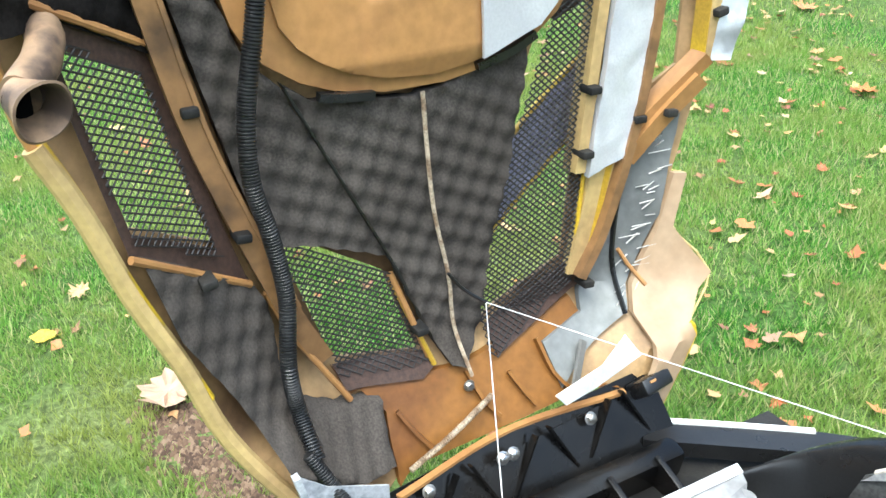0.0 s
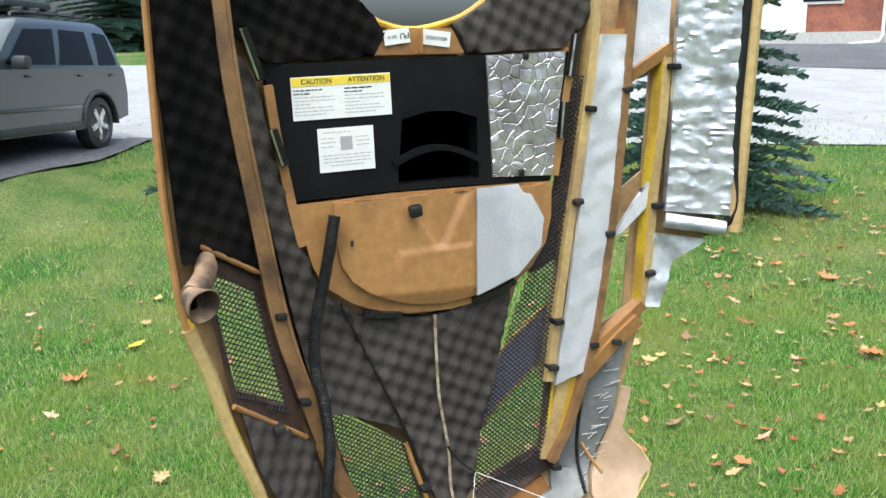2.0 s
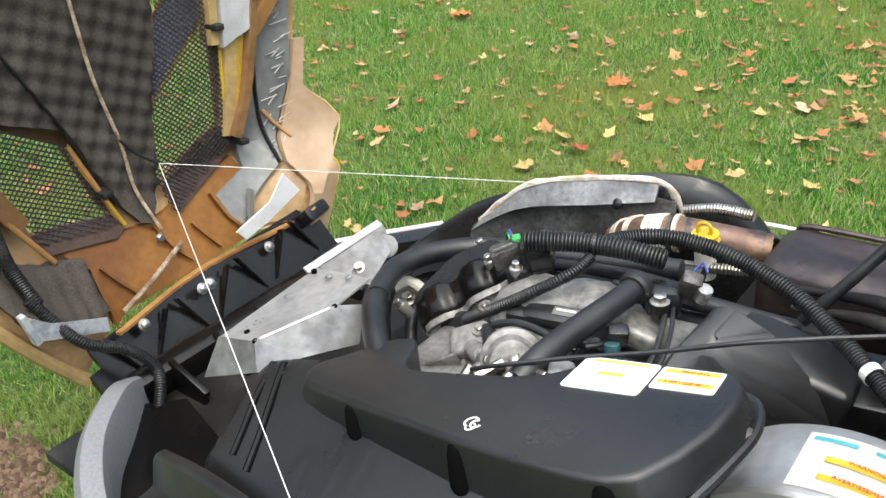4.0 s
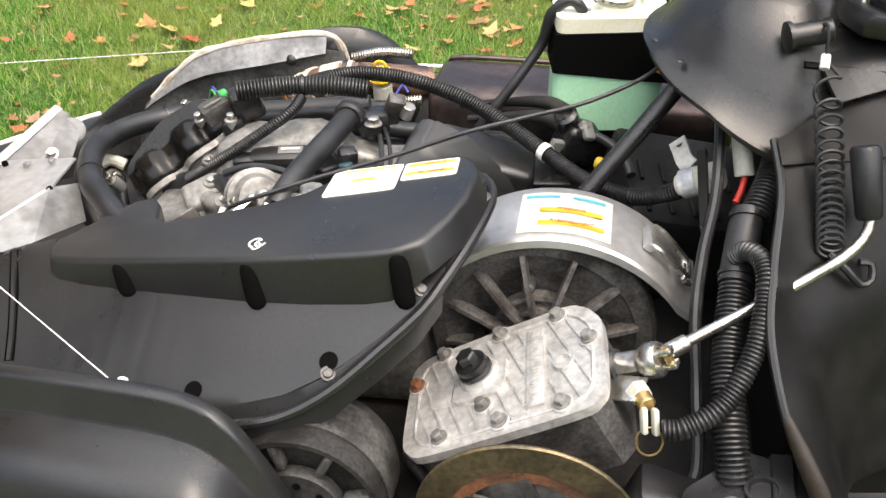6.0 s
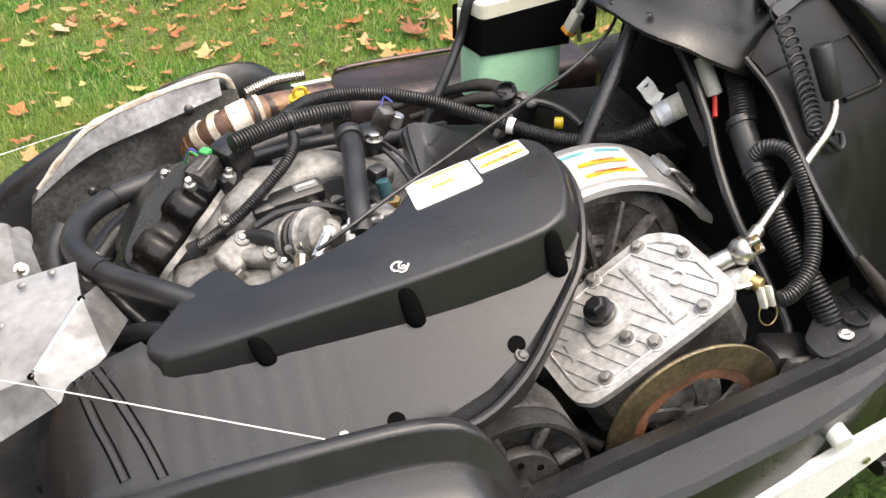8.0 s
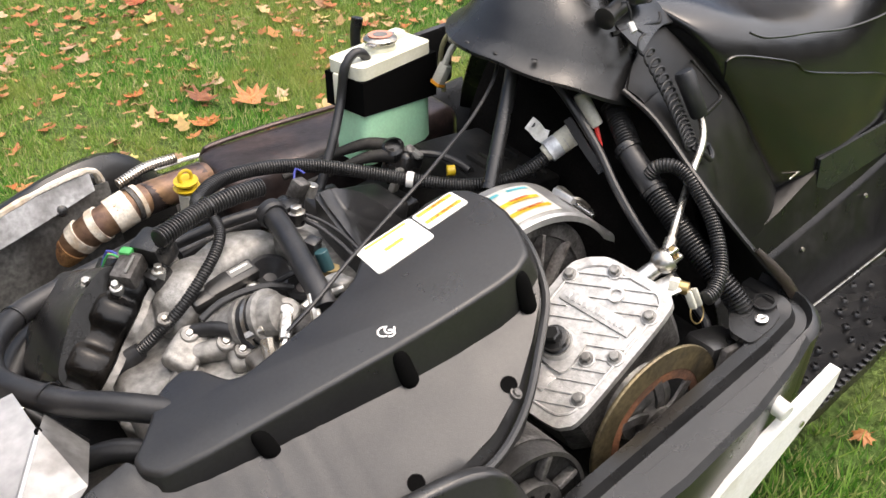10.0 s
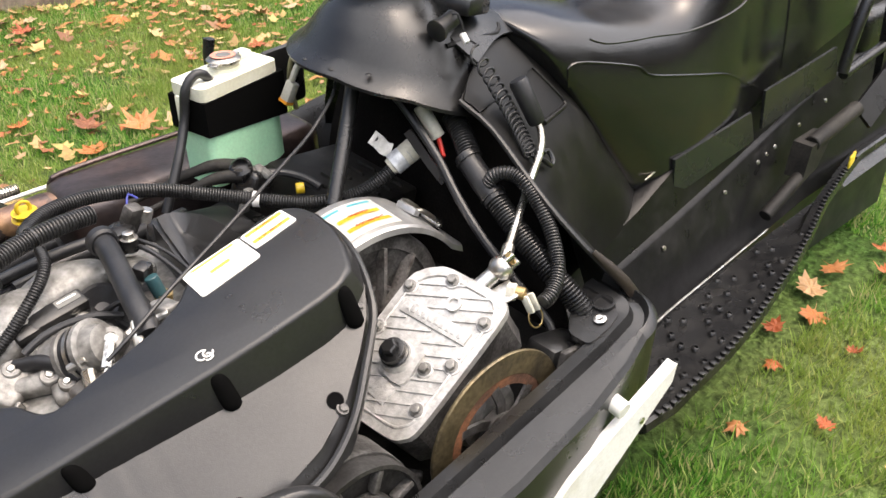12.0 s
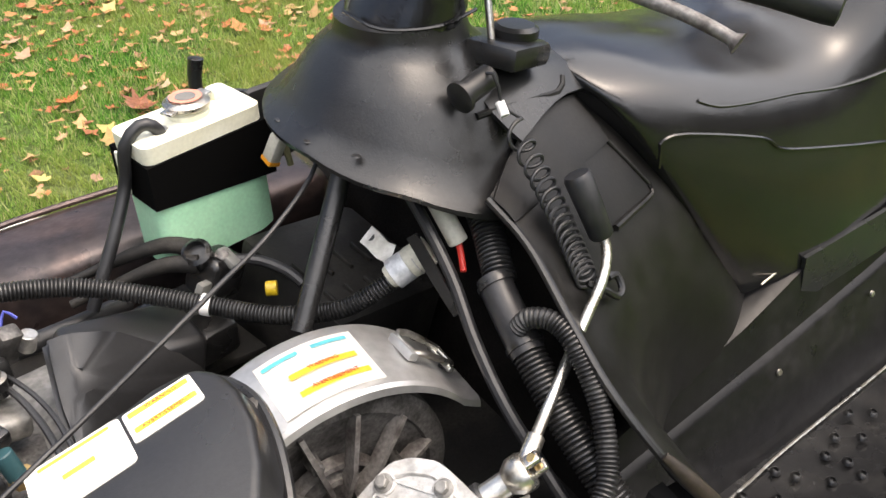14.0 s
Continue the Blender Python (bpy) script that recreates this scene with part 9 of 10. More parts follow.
part("bar_pad", tube(bmesh.new(), [(0.588, 0.620, 1.146), (0.560, 0.69, 1.160), (0.543, 0.757, 1.166), (0.532, 0.83, 1.172), (0.518, 0.91, 1.178)], lambda t: 0.043 + 0.007 * math.sin(math.pi * t), 28), LEATHER, post, "stitched black vinyl bar pad")
for a, b in (((0.592, 0.612, 1.144), (0.583, 0.630, 1.149)), ((0.520, 0.905, 1.177), (0.516, 0.922, 1.179))):
    part("pad_end", rod(bmesh.new(), a, b, 0.0455, 28), LEATHER, post, "rolled end of the bar pad")
part("handlebar", tube(bmesh.new(), BAR, 0.0115, 14), BLACK, sled, "black steel handlebar")
bar = [o for o in scene.objects if o.name == "handlebar"][0]
GA, GB = Vector((0.636, 0.525, 1.134)), Vector((0.728, 0.362, 1.108))
GM2 = facing(GA, GB - GA, (0, 0, 1))
part("grip", lathe(bmesh.new(), [(0.017, 0.0), (0.022, 0.002), (0.022, 0.010), (0.0165, 0.014), (0.018, 0.05), (0.0175, 0.12), (0.019, 0.172), (0.018, 0.184), (0.010, 0.186)], GM2, 20), RUBBER, bar, "black rubber hand grip")
part("grip", lathe(bmesh.new(), [(0.017, 0.0), (0.021, 0.002), (0.0165, 0.012), (0.0175, 0.10), (0.018, 0.13), (0.010, 0.135)], facing((0.503, 1.02, 1.188), (-0.02, 1, 0.02), (0, 0, 1)), 20), RUBBER, bar, "black rubber hand grip")
part("brake_perch", box(bmesh.new(), (0.055, 0.075, 0.050), facing((0.600, 0.590, 1.158), GB - GA, (0, 0, 1)) @ pose(0.012, 0, 0), 0.008), GREYPL, bar, "dark grey brake master cylinder")
part("perch_cap", box(bmesh.new(), (0.010, 0.072, 0.062), facing((0.600, 0.588, 1.158), GB - GA, (0, 0, 1)) @ pose(0.042, 0, 0), 0.004), DUSTY, bar)
part("switch_block", box(bmesh.new(), (0.060, 0.050, 0.045), facing((0.632, 0.53, 1.142), GB - GA, (0, 0, 1)) @ pose(0.012, 0.004, 0), 0.010), BLACK, bar, "black switch block")
part("switch_lip", box(bmesh.new(), (0.030, 0.030, 0.050), facing((0.645, 0.505, 1.158), GB - GA, (0, 0, 1)) @ pose(0.010, 0.0, 0), 0.008), BLACK, bar)
part("blue_button", box(bmesh.new(), (0.010, 0.012, 0.012), pose(0.672, 0.480, 1.106), 0.003), BLUEPL, bar, "small blue button")
part("brake_lever", tube(bmesh.new(), [(0.578, 0.578, 1.132), (0.580, 0.545, 1.118), (0.592, 0.500, 1.110), (0.604, 0.450, 1.104), (0.612, 0.408, 1.096), (0.617, 0.392, 1.090)], lambda t: 0.0085 - 0.002 * t + 0.005 * clamp((t - 0.93) / 0.05), 12), PULLEY, bar, "dark metal brake lever")
part("lever_yoke", strap(bmesh.new(), [Vector((0.622, 0.560, 1.172)), Vector((0.606, 0.566, 1.164)), Vector((0.590, 0.572, 1.148)), Vector((0.580, 0.574, 1.134))], 0.014, 0.010, (-0.6, -0.6, 0.5)), PULLEY, bar, "worn metal lever yoke")
part("lever_pivot", lathe(bmesh.new(), [(0.016, 0), (0.016, 0.012), (0.008, 0.014)], facing((0.582, 0.575, 1.126), (-0.2, 0, 1)), 16), DARKCAST, bar)
part("lever_bolt", hexbolt(bmesh.new(), facing((0.582, 0.575, 1.139), (-0.2, 0, 1)), 0.006, 0.005), STEEL, bar)
part("pad_collar", rod(bmesh.new(), (0.588, 0.618, 1.146), (0.578, 0.636, 1.150), 0.014), WHITEPL, bar, "white collar ring")
part("throttle_block", box(bmesh.new(), (0.05, 0.075, 0.048), pose(0.520, 0.965, 1.182, 0, 0, 5), 0.010), BLACK, bar, "black throttle housing")
part("kill_switch", lathe(bmesh.new(), [(0.018, 0), (0.018, 0.012), (0.014, 0.018), (0.008, 0.018)], facing((0.522, 0.950, 1.204), (0, 0, 1)), 18), RED, bar, "red stop button")
part("throttle_cord", tube(bmesh.new(), [(0.49, 0.985, 1.165), (0.475, 0.99, 1.135), (0.49, 0.985, 1.115), (0.505, 0.975, 1.14)], 0.004, 8), RUBBER, bar)
loop = [(0.575, 0.885, 1.190), (0.640, 0.90, 1.235), (0.72, 0.91, 1.262), (0.79, 0.905, 1.272), (0.835, 0.875, 1.262), (0.845, 0.835, 1.235), (0.820, 0.80, 1.185), (0.79, 0.79, 1.14)]
part("grab_loop", tube(bmesh.new(), loop, 0.017, 14), RUBBER, post, "black rubber mountain strap loop")
for pts in ([(0.508, 0.668, 1.125), (0.502, 0.682, 1.150), (0.502, 0.705, 1.180), (0.500, 0.745, 1.196), (0.494, 0.79, 1.196), (0.487, 0.825, 1.178), (0.482, 0.845, 1.145)], [(0.395, 0.757, 1.062), (0.41, 0.70, 1.055), (0.47, 0.677, 1.052), (0.53, 0.69, 1.055)]):
    part("stitch_seam", tube(bmesh.new(), pts, 0.0022, 6), LEATHER, post)


# seat: cross-sections from the nose back
def seat_ring(x, top, half, low, crown=0.02, lean=0.0):
    pts = []
    for u, v in ((-1.1, 0.0), (-1.085, 0.25), (-1.05, 0.48), (-1.005, 0.64), (-0.945, 0.77), (-0.85, 0.875), (-0.7, 0.945), (-0.45, 0.985), (-0.2, 1.0), (0, 1.0), (0.2, 1.0), (0.45, 0.985), (0.7, 0.945), (0.85, 0.875), (0.945, 0.77), (1.005, 0.64), (1.05, 0.48), (1.085, 0.25), (1.1, 0.0)):
        z = low + (top - low) * v + crown * (1 - u * u) * clamp((v - 0.8) / 0.15)
        pts.append(Vector((x + lean * (top - z), 0.745 + u * half, z)))
    return pts


secs = [seat_ring(0.632, 0.945, 0.040, 0.860, 0.012, 0.63), seat_ring(0.640, 0.950, 0.090, 0.780, 0.014, 0.63), seat_ring(0.652, 0.952, 0.135, 0.680, 0.016, 0.63), seat_ring(0.672, 0.952, 0.180, 0.578, 0.018, 0.63),
        seat_ring(0.74, 0.950, 0.196, 0.578, 0.018, 0.60), seat_ring(0.82, 0.938, 0.205, 0.580, 0.015, 0.52),
        seat_ring(0.92, 0.922, 0.210, 0.585, 0.008, 0.42), seat_ring(1.02, 0.918, 0.211, 0.592, 0.0, 0.30), seat_ring(1.10, 0.940, 0.208, 0.600, -0.006, 0.22), seat_ring(1.17, 1.005, 0.205, 0.608, -0.004, 0.15),
        seat_ring(1.225, 1.072, 0.200, 0.612, 0.01, 0.10), seat_ring(1.28, 1.098, 0.194, 0.618, 0.022, 0.06), seat_ring(1.35, 1.082, 0.190, 0.625, 0.02, 0.03), seat_ring(1.43, 1.050, 0.184, 0.634, 0.01), seat_ring(1.51, 1.045, 0.176, 0.650, 0.004),
        seat_ring(1.58, 1.075, 0.172, 0.665, 0.008), seat_ring(1.65, 1.105, 0.170, 0.680, 0.02), seat_ring(1.76, 1.10, 0.168, 0.70, 0.02), seat_ring(1.86, 1.04, 0.162, 0.72, 0.02), seat_ring(1.90, 0.95, 0.15, 0.73, 0.01)]
rings = []
for k in range(110):
    t = k / 109 * (len(secs) - 1)
    i = min(int(t), len(secs) - 2)
    f = t - i
    p0, p1, p2, p3 = (secs[min(max(j, 0), len(secs) - 1)] for j in (i - 1, i, i + 1, i + 2))
    ring = [0.5 * (2 * b + (c - a) * f + (2 * a - 5 * b + 4 * c - d) * f * f + (3 * b - a - 3 * c + d) * f ** 3) for a, b, c, d in zip(p0, p1, p2, p3)]
    ring2 = []
    n = len(ring)
    for j in range(n - 1):
        a, b, c, d = ring[max(j - 1, 0)], ring[j], ring[j + 1], ring[min(j + 2, n - 1)]
        for f in (0.0, 0.25, 0.5, 0.75):
            ring2.append(0.5 * (2 * b + (c - a) * f + (2 * a - 5 * b + 4 * c - d) * f * f + (3 * b - a - 3 * c + d) * f ** 3))
    rings.append(ring2 + [ring[-1]])
bm = bmesh.new()
loft(bm, rings)
seat = part("seat", bm, LEATHER, sled, "long glossy black vinyl seat with a raised passenger part", 70)


def on_seat(x, u):
    """A point on the seat's skin at x; u runs from the left foot (0) over the top to the right foot (1)."""
    k = min(range(len(rings)), key=lambda i: abs(rings[i][len(rings[0]) // 3].x - x))
    row = rings[k]
    f = u * (len(row) - 1)
    i = min(int(f), len(row) - 2)
    return row[i].lerp(row[i + 1], f - i)


def seat_side(x, z):
    """The point of the seat's left flank nearest to a place given in x and z."""
    half = len(rings[0]) // 2
    best = min((p for row in rings for p in row[:half]), key=lambda p: (p.x - x) ** 2 + (p.z - z) ** 2)
    return best + Vector((0, -0.0006, 0))


for pts in ([(0.736, 0.833), (0.732, 0.868), (0.742, 0.877), (0.769, 0.874), (0.902, 0.838), (0.946, 0.814), (1.08, 0.780), (1.203, 0.743), (1.29, 0.71), (1.365, 0.679)],
            [(0.80, 0.908), (0.83, 0.900), (0.90, 0.887), (0.977, 0.875), (1.08, 0.868), (1.177, 0.875), (1.235, 0.888), (1.271, 0.91), (1.305, 0.945), (1.316, 0.98), (1.328, 1.02), (1.33, 1.065)],
            [(1.50, 1.03), (1.472, 0.976), (1.478, 0.91), (1.483, 0.844), (1.481, 0.76), (1.477, 0.685)], [(1.472, 0.976), (1.58, 0.968), (1.682, 0.964), (1.724, 1.007), (1.73, 1.06)]):
    part("seat_piping", tube(bmesh.new(), [seat_side(x, z) for x, z in pts], 0.0026, 6), LEATHER, seat, "stitched seam of the seat")
part("seat_piping", tube(bmesh.new(), [on_seat(x, u) for x, u in [(1.13, 0.36), (1.15, 0.40), (1.165, 0.46), (1.165, 0.54), (1.15, 0.60), (1.13, 0.64)]], 0.0026, 6), LEATHER, seat, "stitched seam of the seat")
for x, z, tilt in ((0.958, 0.606, -8), (1.455, 0.640, -6)):
    p = seat_side(x, z)
    part("strap_buckle", box(bmesh.new(), (0.044, 0.004, 0.004), pose(p.x, p.y - 0.003, p.z, 0, tilt, 6), 0.002), STEEL, seat, "small steel buckle")

# tunnel, its reflector panels and the running board
def tun_z(x):
    return 0.437 + 0.155 * (x - 0.77)


bm = bmesh.new()
loft(bm, [[Vector((x, y, z)) for y, z in ((0.61, tun_z(x) + e), (0.522 + d, tun_z(x) + e - 0.002), (0.505 + d, tun_z(x) + e - 0.01), (0.495 + d, tun_z(x) + 0.03), (0.490 + d, tun_z(x) + 0.006), (0.482 + d, tun_z(x)), (0.478 + d, tun_z(x) - 0.006), (0.440 + d, 0.335), (0.425 + d, 0.310), (0.425 + d, 0.300), (0.50, 0.300), (0.99, 0.30), (1.0, tun_z(x)), (0.92, tun_z(x) + e))] for x, d, e in ((0.56, -0.022, 0.06), (0.66, -0.015, 0.07), (0.90, 0.0, 0.09), (1.02, 0.008, 0.12), (1.2, 0.022, 0.14), (1.6, 0.06, 0.14), (2.2, 0.08, 0.14))])
tunnel = part("tunnel", bm, TUNNEL, sled, "black painted metal tunnel under the seat", 30)
PANE = material("smoked_pane", (0.018, 0.019, 0.019), 0.25, grain=0.1)
for x0, x1, a, b in ((1.033, 1.340, 0.045, 0.125), (1.365, 1.70, 0.05, 0.135)):
    part("side_pane", prism(bmesh.new(), [(x0, tun_z(x0) + a), (x1, tun_z(x1) + a - 0.012), (x1 - 0.035, tun_z(x1) + b - 0.012), (x0 - 0.012, tun_z(x0) + b + 0.012)], 0.007, Matrix(((1, 0, 0, 0), (0, 0, 1, 0.512), (0, 1, 0, 0), (0, 0, 0, 1))) @ pose(0, 0, -0.003), 0.002), PANE, tunnel, "smoked grey panel on the tunnel side")
for x in (0.967, 1.213, 1.36, 1.40, 1.44, 1.56, 1.7):
    part("rivet", lathe(bmesh.new(), [(0.006, 0), (0.005, 0.003), (0.002, 0.004)], facing((x, 0.472 + 0.07 * (x - 0.95), tun_z(x) - 0.03), (0, -0.95, 0.3)), 10), STEEL, tunnel, "small rivet")
bm = bmesh.new()
rows = []
for x, yo in ((0.58, 0.215), (0.66, 0.210), (0.75, 0.220), (0.86, 0.230), (1.01, 0.254), (1.25, 0.309), (1.40, 0.352), (1.58, 0.41), (1.75, 0.45), (1.90, 0.48), (2.2, 0.49)):
    d = np.interp(x, (0.6, 0.9, 1.2, 1.6, 2.2), (-0.02, 0.0, 0.012, 0.03, 0.05)).item()
    yi = 0.43 + d
    rows.append([Vector((x, y, z)) for y, z in ((yi, 0.312), (yi - 0.02, 0.313), ((yi + yo) / 2, 0.325), (yo + 0.03, 0.342), (yo + 0.008, 0.352), (yo, 0.350), (yo - 0.004, 0.335), (yo + 0.006, 0.322), (yi, 0.300))])
loft(bm, rows)
board = part("running_board", bm, BOARD, sled, "black running board with raised grip holes")
br = random.Random(11)
for i in range(14):
    for j in range(5):
        x = 0.70 + 0.062 * i + (0.03 if j % 2 else 0)
        yo = np.interp(x, (0.58, 0.66, 0.86, 1.01, 1.25, 1.40, 1.58, 1.75), (0.215, 0.21, 0.23, 0.254, 0.309, 0.352, 0.41, 0.45)).item()
        y = yo + 0.03 + 0.032 * j
        if y > 0.41 or br.random() < 0.2:
            continue
        z = 0.342 - (y - yo - 0.03) * 0.16
        part("grip_stud", lathe(bmesh.new(), [(0.0095, 0), (0.0070, 0.0050), (0.0045, 0.0065), (0.0035, 0.002)], facing((x + br.uniform(-0.014, 0.014), y + br.uniform(-0.008, 0.008), z), (0, -0.15, 1)), 10), BOARD, board)
for i in range(60):
    x = 0.62 + 0.021 * i
    yo = np.interp(x, (0.58, 0.66, 0.75, 0.86, 1.01, 1.25, 1.40, 1.58, 1.75, 1.9), (0.215, 0.21, 0.22, 0.23, 0.254, 0.309, 0.352, 0.41, 0.45, 0.48)).item()
    part("edge_tooth", box(bmesh.new(), (0.010, 0.012, 0.006), pose(x, yo + 0.006, 0.354), 0.001), BOARD, board)
part("board_seam", tube(bmesh.new(), [(0.68, 0.386, 0.322), (0.86, 0.408, 0.320), (0.949, 0.420, 0.319), (1.151, 0.438, 0.319), (1.392, 0.460, 0.319)], 0.0025, 6), STEEL, board, "bright steel line along the inner crease of the board")
toe = part("toe_hoop", rod(bmesh.new(), (1.335, 0.445, 0.385), (1.50, 0.445, 0.455), 0.016), DUSTY, board, "dark grey toe hoop")
part("hoop_bracket", prism(bmesh.new(), [(1.46, 0.44), (1.52, 0.45), (1.57, 0.53), (1.475, 0.525)], 0.05, Matrix(((1, 0, 0, 0), (0, 0, 1, 0.43), (0, 1, 0, 0), (0, 0, 0, 1))), 0.006), DUSTY, board, "dark grey plastic hoop bracket")
part("hoop_bar", rod(bmesh.new(), (1.50, 0.445, 0.520), (1.70, 0.442, 0.556), 0.020), DUSTY, board)
part("board_reflector", box(bmesh.new(), (0.05, 0.006, 0.035), pose(1.714, 0.428, 0.412, 0, 0, 12), 0.003), YPRINT, board, "small yellow reflector")
rail = part("grab_rail", tube(bmesh.new(), [(1.80, 0.455, 0.905), (1.735, 0.452, 0.908), (1.690, 0.45, 0.892), (1.650, 0.45, 0.855), (1.620, 0.45, 0.795), (1.60, 0.45, 0.725), (1.590, 0.45, 0.675)], 0.014, 12), BLACK, sled, "bent black tube rail beside the passenger seat")
part("rail_bar", rod(bmesh.new(), (1.595, 0.45, 0.668), (1.845, 0.455, 0.695), 0.013), BLACK, rail)
part("rail_post", strap(bmesh.new(), [Vector((1.795, 0.458, 0.915)), Vector((1.820, 0.458, 0.72)), Vector((1.855, 0.458, 0.50))], 0.05, 0.018, (0, -1, 0), 0.05), BLACK, rail)
part("rail_plate", strap(bmesh.new(), [Vector((1.70, 0.425, 0.535)), Vector((1.80, 0.428, 0.585)), Vector((1.92, 0.43, 0.645))], 0.010, 0.07, (0, 0.5, 0.86), 0.05), BLACK, rail)
part("grab_handle", tube(bmesh.new(), [(1.28, 0.945, 0.975), (1.26, 0.972, 1.030), (1.30, 0.978, 1.056), (1.40, 0.975, 1.060), (1.60, 0.958, 1.075), (1.85, 0.94, 1.07), (1.99, 0.93, 1.02)], 0.012, 10), BLACK, sled, "black passenger grab handle")
rack = part("rear_rack", rod(bmesh.new(), (2.0, 0.50, 1.016), (2.0, 1.00, 1.006), 0.013), BLACK, sled, "black tube rack behind the seat")
part("rack_bar", rod(bmesh.new(), (1.92, 0.55, 0.985), (1.92, 0.96, 0.985), 0.010), BLACK, rack)
for y in (0.575, 0.92):
    part("rack_leg", strap(bmesh.new(), [Vector((1.885, y, 1.085)), Vector((1.93, y - 0.04 if y < 0.7 else y + 0.04, 0.98)), Vector((1.965, y - 0.065 if y < 0.7 else y + 0.065, 0.90)), Vector((1.985, y - 0.07 if y < 0.7 else y + 0.07, 0.84))], 0.032, 0.014, (-1, 0, 0.3), 0.03), BLACK, rack)
part("rack_brace", rod(bmesh.new(), (2.0, 0.49, 0.848), (2.0, 1.01, 0.846), 0.012), BLACK, rack)
part("tail_panel", box(bmesh.new(), (0.03, 0.36, 0.20), pose(1.955, 0.81, 0.90), 0.008), BLACK, rack, "black panel that carries the tail lamp")
part("tail_lamp", box(bmesh.new(), (0.02, 0.02, 0.085), pose(1.975, 0.618, 0.905), 0.006), RED, rack, "red tail lamp")
part("rear_body", box(bmesh.new(), (0.24, 0.42, 0.12), pose(2.02, 0.75, 0.67), 0.03, 3), BLACK, sled, "black rear body")
bm = bmesh.new()
loft(bm, [[Vector((x, y, z)) for y in (0.53, 0.95) for z in ((0.05, 0.28) if y < 0.7 else (0.28, 0.05))] for x in (0.3, 0.45, 2.1, 2.25)])
part("track", bm, RUBBER, sled, "black rubber track")
for y in (0.25, 1.2):
    part("ski", tube(bmesh.new(), [(-0.93, y, 0.09), (-0.85, y, 0.05), (-0.75, y, 0.035), (-0.3, y, 0.03), (-0.1, y, 0.04)], 0.028, 8), BLACK, sled, "black front ski")
    part("spindle", rod(bmesh.new(), (-0.62, y, 0.05), (-0.52, y + (0.12 if y < 0.7 else -0.12), 0.48), 0.02), BLACK, sled, "black ski spindle")

# ---- garden bed with its tree ----
bed = bmesh.new()
BC = Vector((1.95, 6.35))
lathe(bed, [(0.9, 0.075), (1.5, 0.07), (1.62, 0.03), (1.66, -0.05)], pose(BC.x, BC.y, 0.02), 40)
MULCH = material("dark_bark_mulch", (0.018, 0.013, 0.011), 0.95, grain=0.5, grain_size=60, bump=1.0, bump_size=45, second=(0.035, 0.025, 0.020), patch=12, spec=0.1)
part("mulch_bed", bed, MULCH)
tagged(scene.objects["mulch_bed"], "dark bark mulch bed round a tree", "mulch", kind="structure")
mr = random.Random(3)
mv, mf = [], []
for k in range(2600):
    a, r = mr.uniform(0, 6.283), 1.6 * math.sqrt(mr.random())
    x, y, s, t = BC.x + r * math.cos(a), BC.y + r * math.sin(a), mr.uniform(0.012, 0.045), mr.uniform(0, 6.283)
    c, d = math.cos(t) * s, math.sin(t) * s
    z = 0.098 + mr.uniform(0, 0.012)
    b = len(mv)
    mv += [(x - c, y - d, z), (x + d * 0.3, y - c * 0.3, z + 0.008), (x + c, y + d, z + mr.uniform(-0.01, 0.015)), (x - d * 0.3, y + c * 0.3, z + 0.01)]
    mf.append((b, b + 1, b + 2, b + 3))
chips = soup("bark_chips", mv, mf, island_material("bark_chips", [(0, (0.014, 0.010, 0.008)), (0.7, (0.035, 0.022, 0.017)), (0.86, (0.09, 0.06, 0.04)), (0.93, (0.30, 0.20, 0.12)), (1, (0.42, 0.30, 0.20))], 0.9))
tagged(chips, "loose dark bark chips on the bed", "mulch", kind="stuff")
STONE = material("weathered_concrete_stone", (0.27, 0.215, 0.165), 0.9, grain=0.3, grain_size=50, bump=0.8, bump_size=40, second=(0.16, 0.125, 0.098), patch=7, random_shift=0.12)
stones = thing("stone_edging", "weathered tan concrete edging stones round the bed", "stone edging", at=(BC.x, BC.y, 0))
for k in range(20):
    a = 2 * math.pi * (k + 0.5) / 20
    rr = 1.70 + mr.uniform(-0.03, 0.03)
    m = pose(BC.x + rr * math.cos(a), BC.y + rr * math.sin(a), 0.055 + mr.uniform(-0.008, 0.008), mr.uniform(-4, 4), mr.uniform(-4, 4), math.degrees(a) + 90 + mr.uniform(-6, 6))
    bm = bmesh.new()
    w = mr.uniform(0.225, 0.25)
    prism(bm, [(-w, -0.07), (-w * 0.62, -0.155), (w * 0.62, -0.155), (w, -0.07), (w * 0.84, 0.13), (-w * 0.84, 0.13)], 0.13, m @ pose(0, 0, -0.055), 0.012)
    part("stone", bm, STONE, stones)


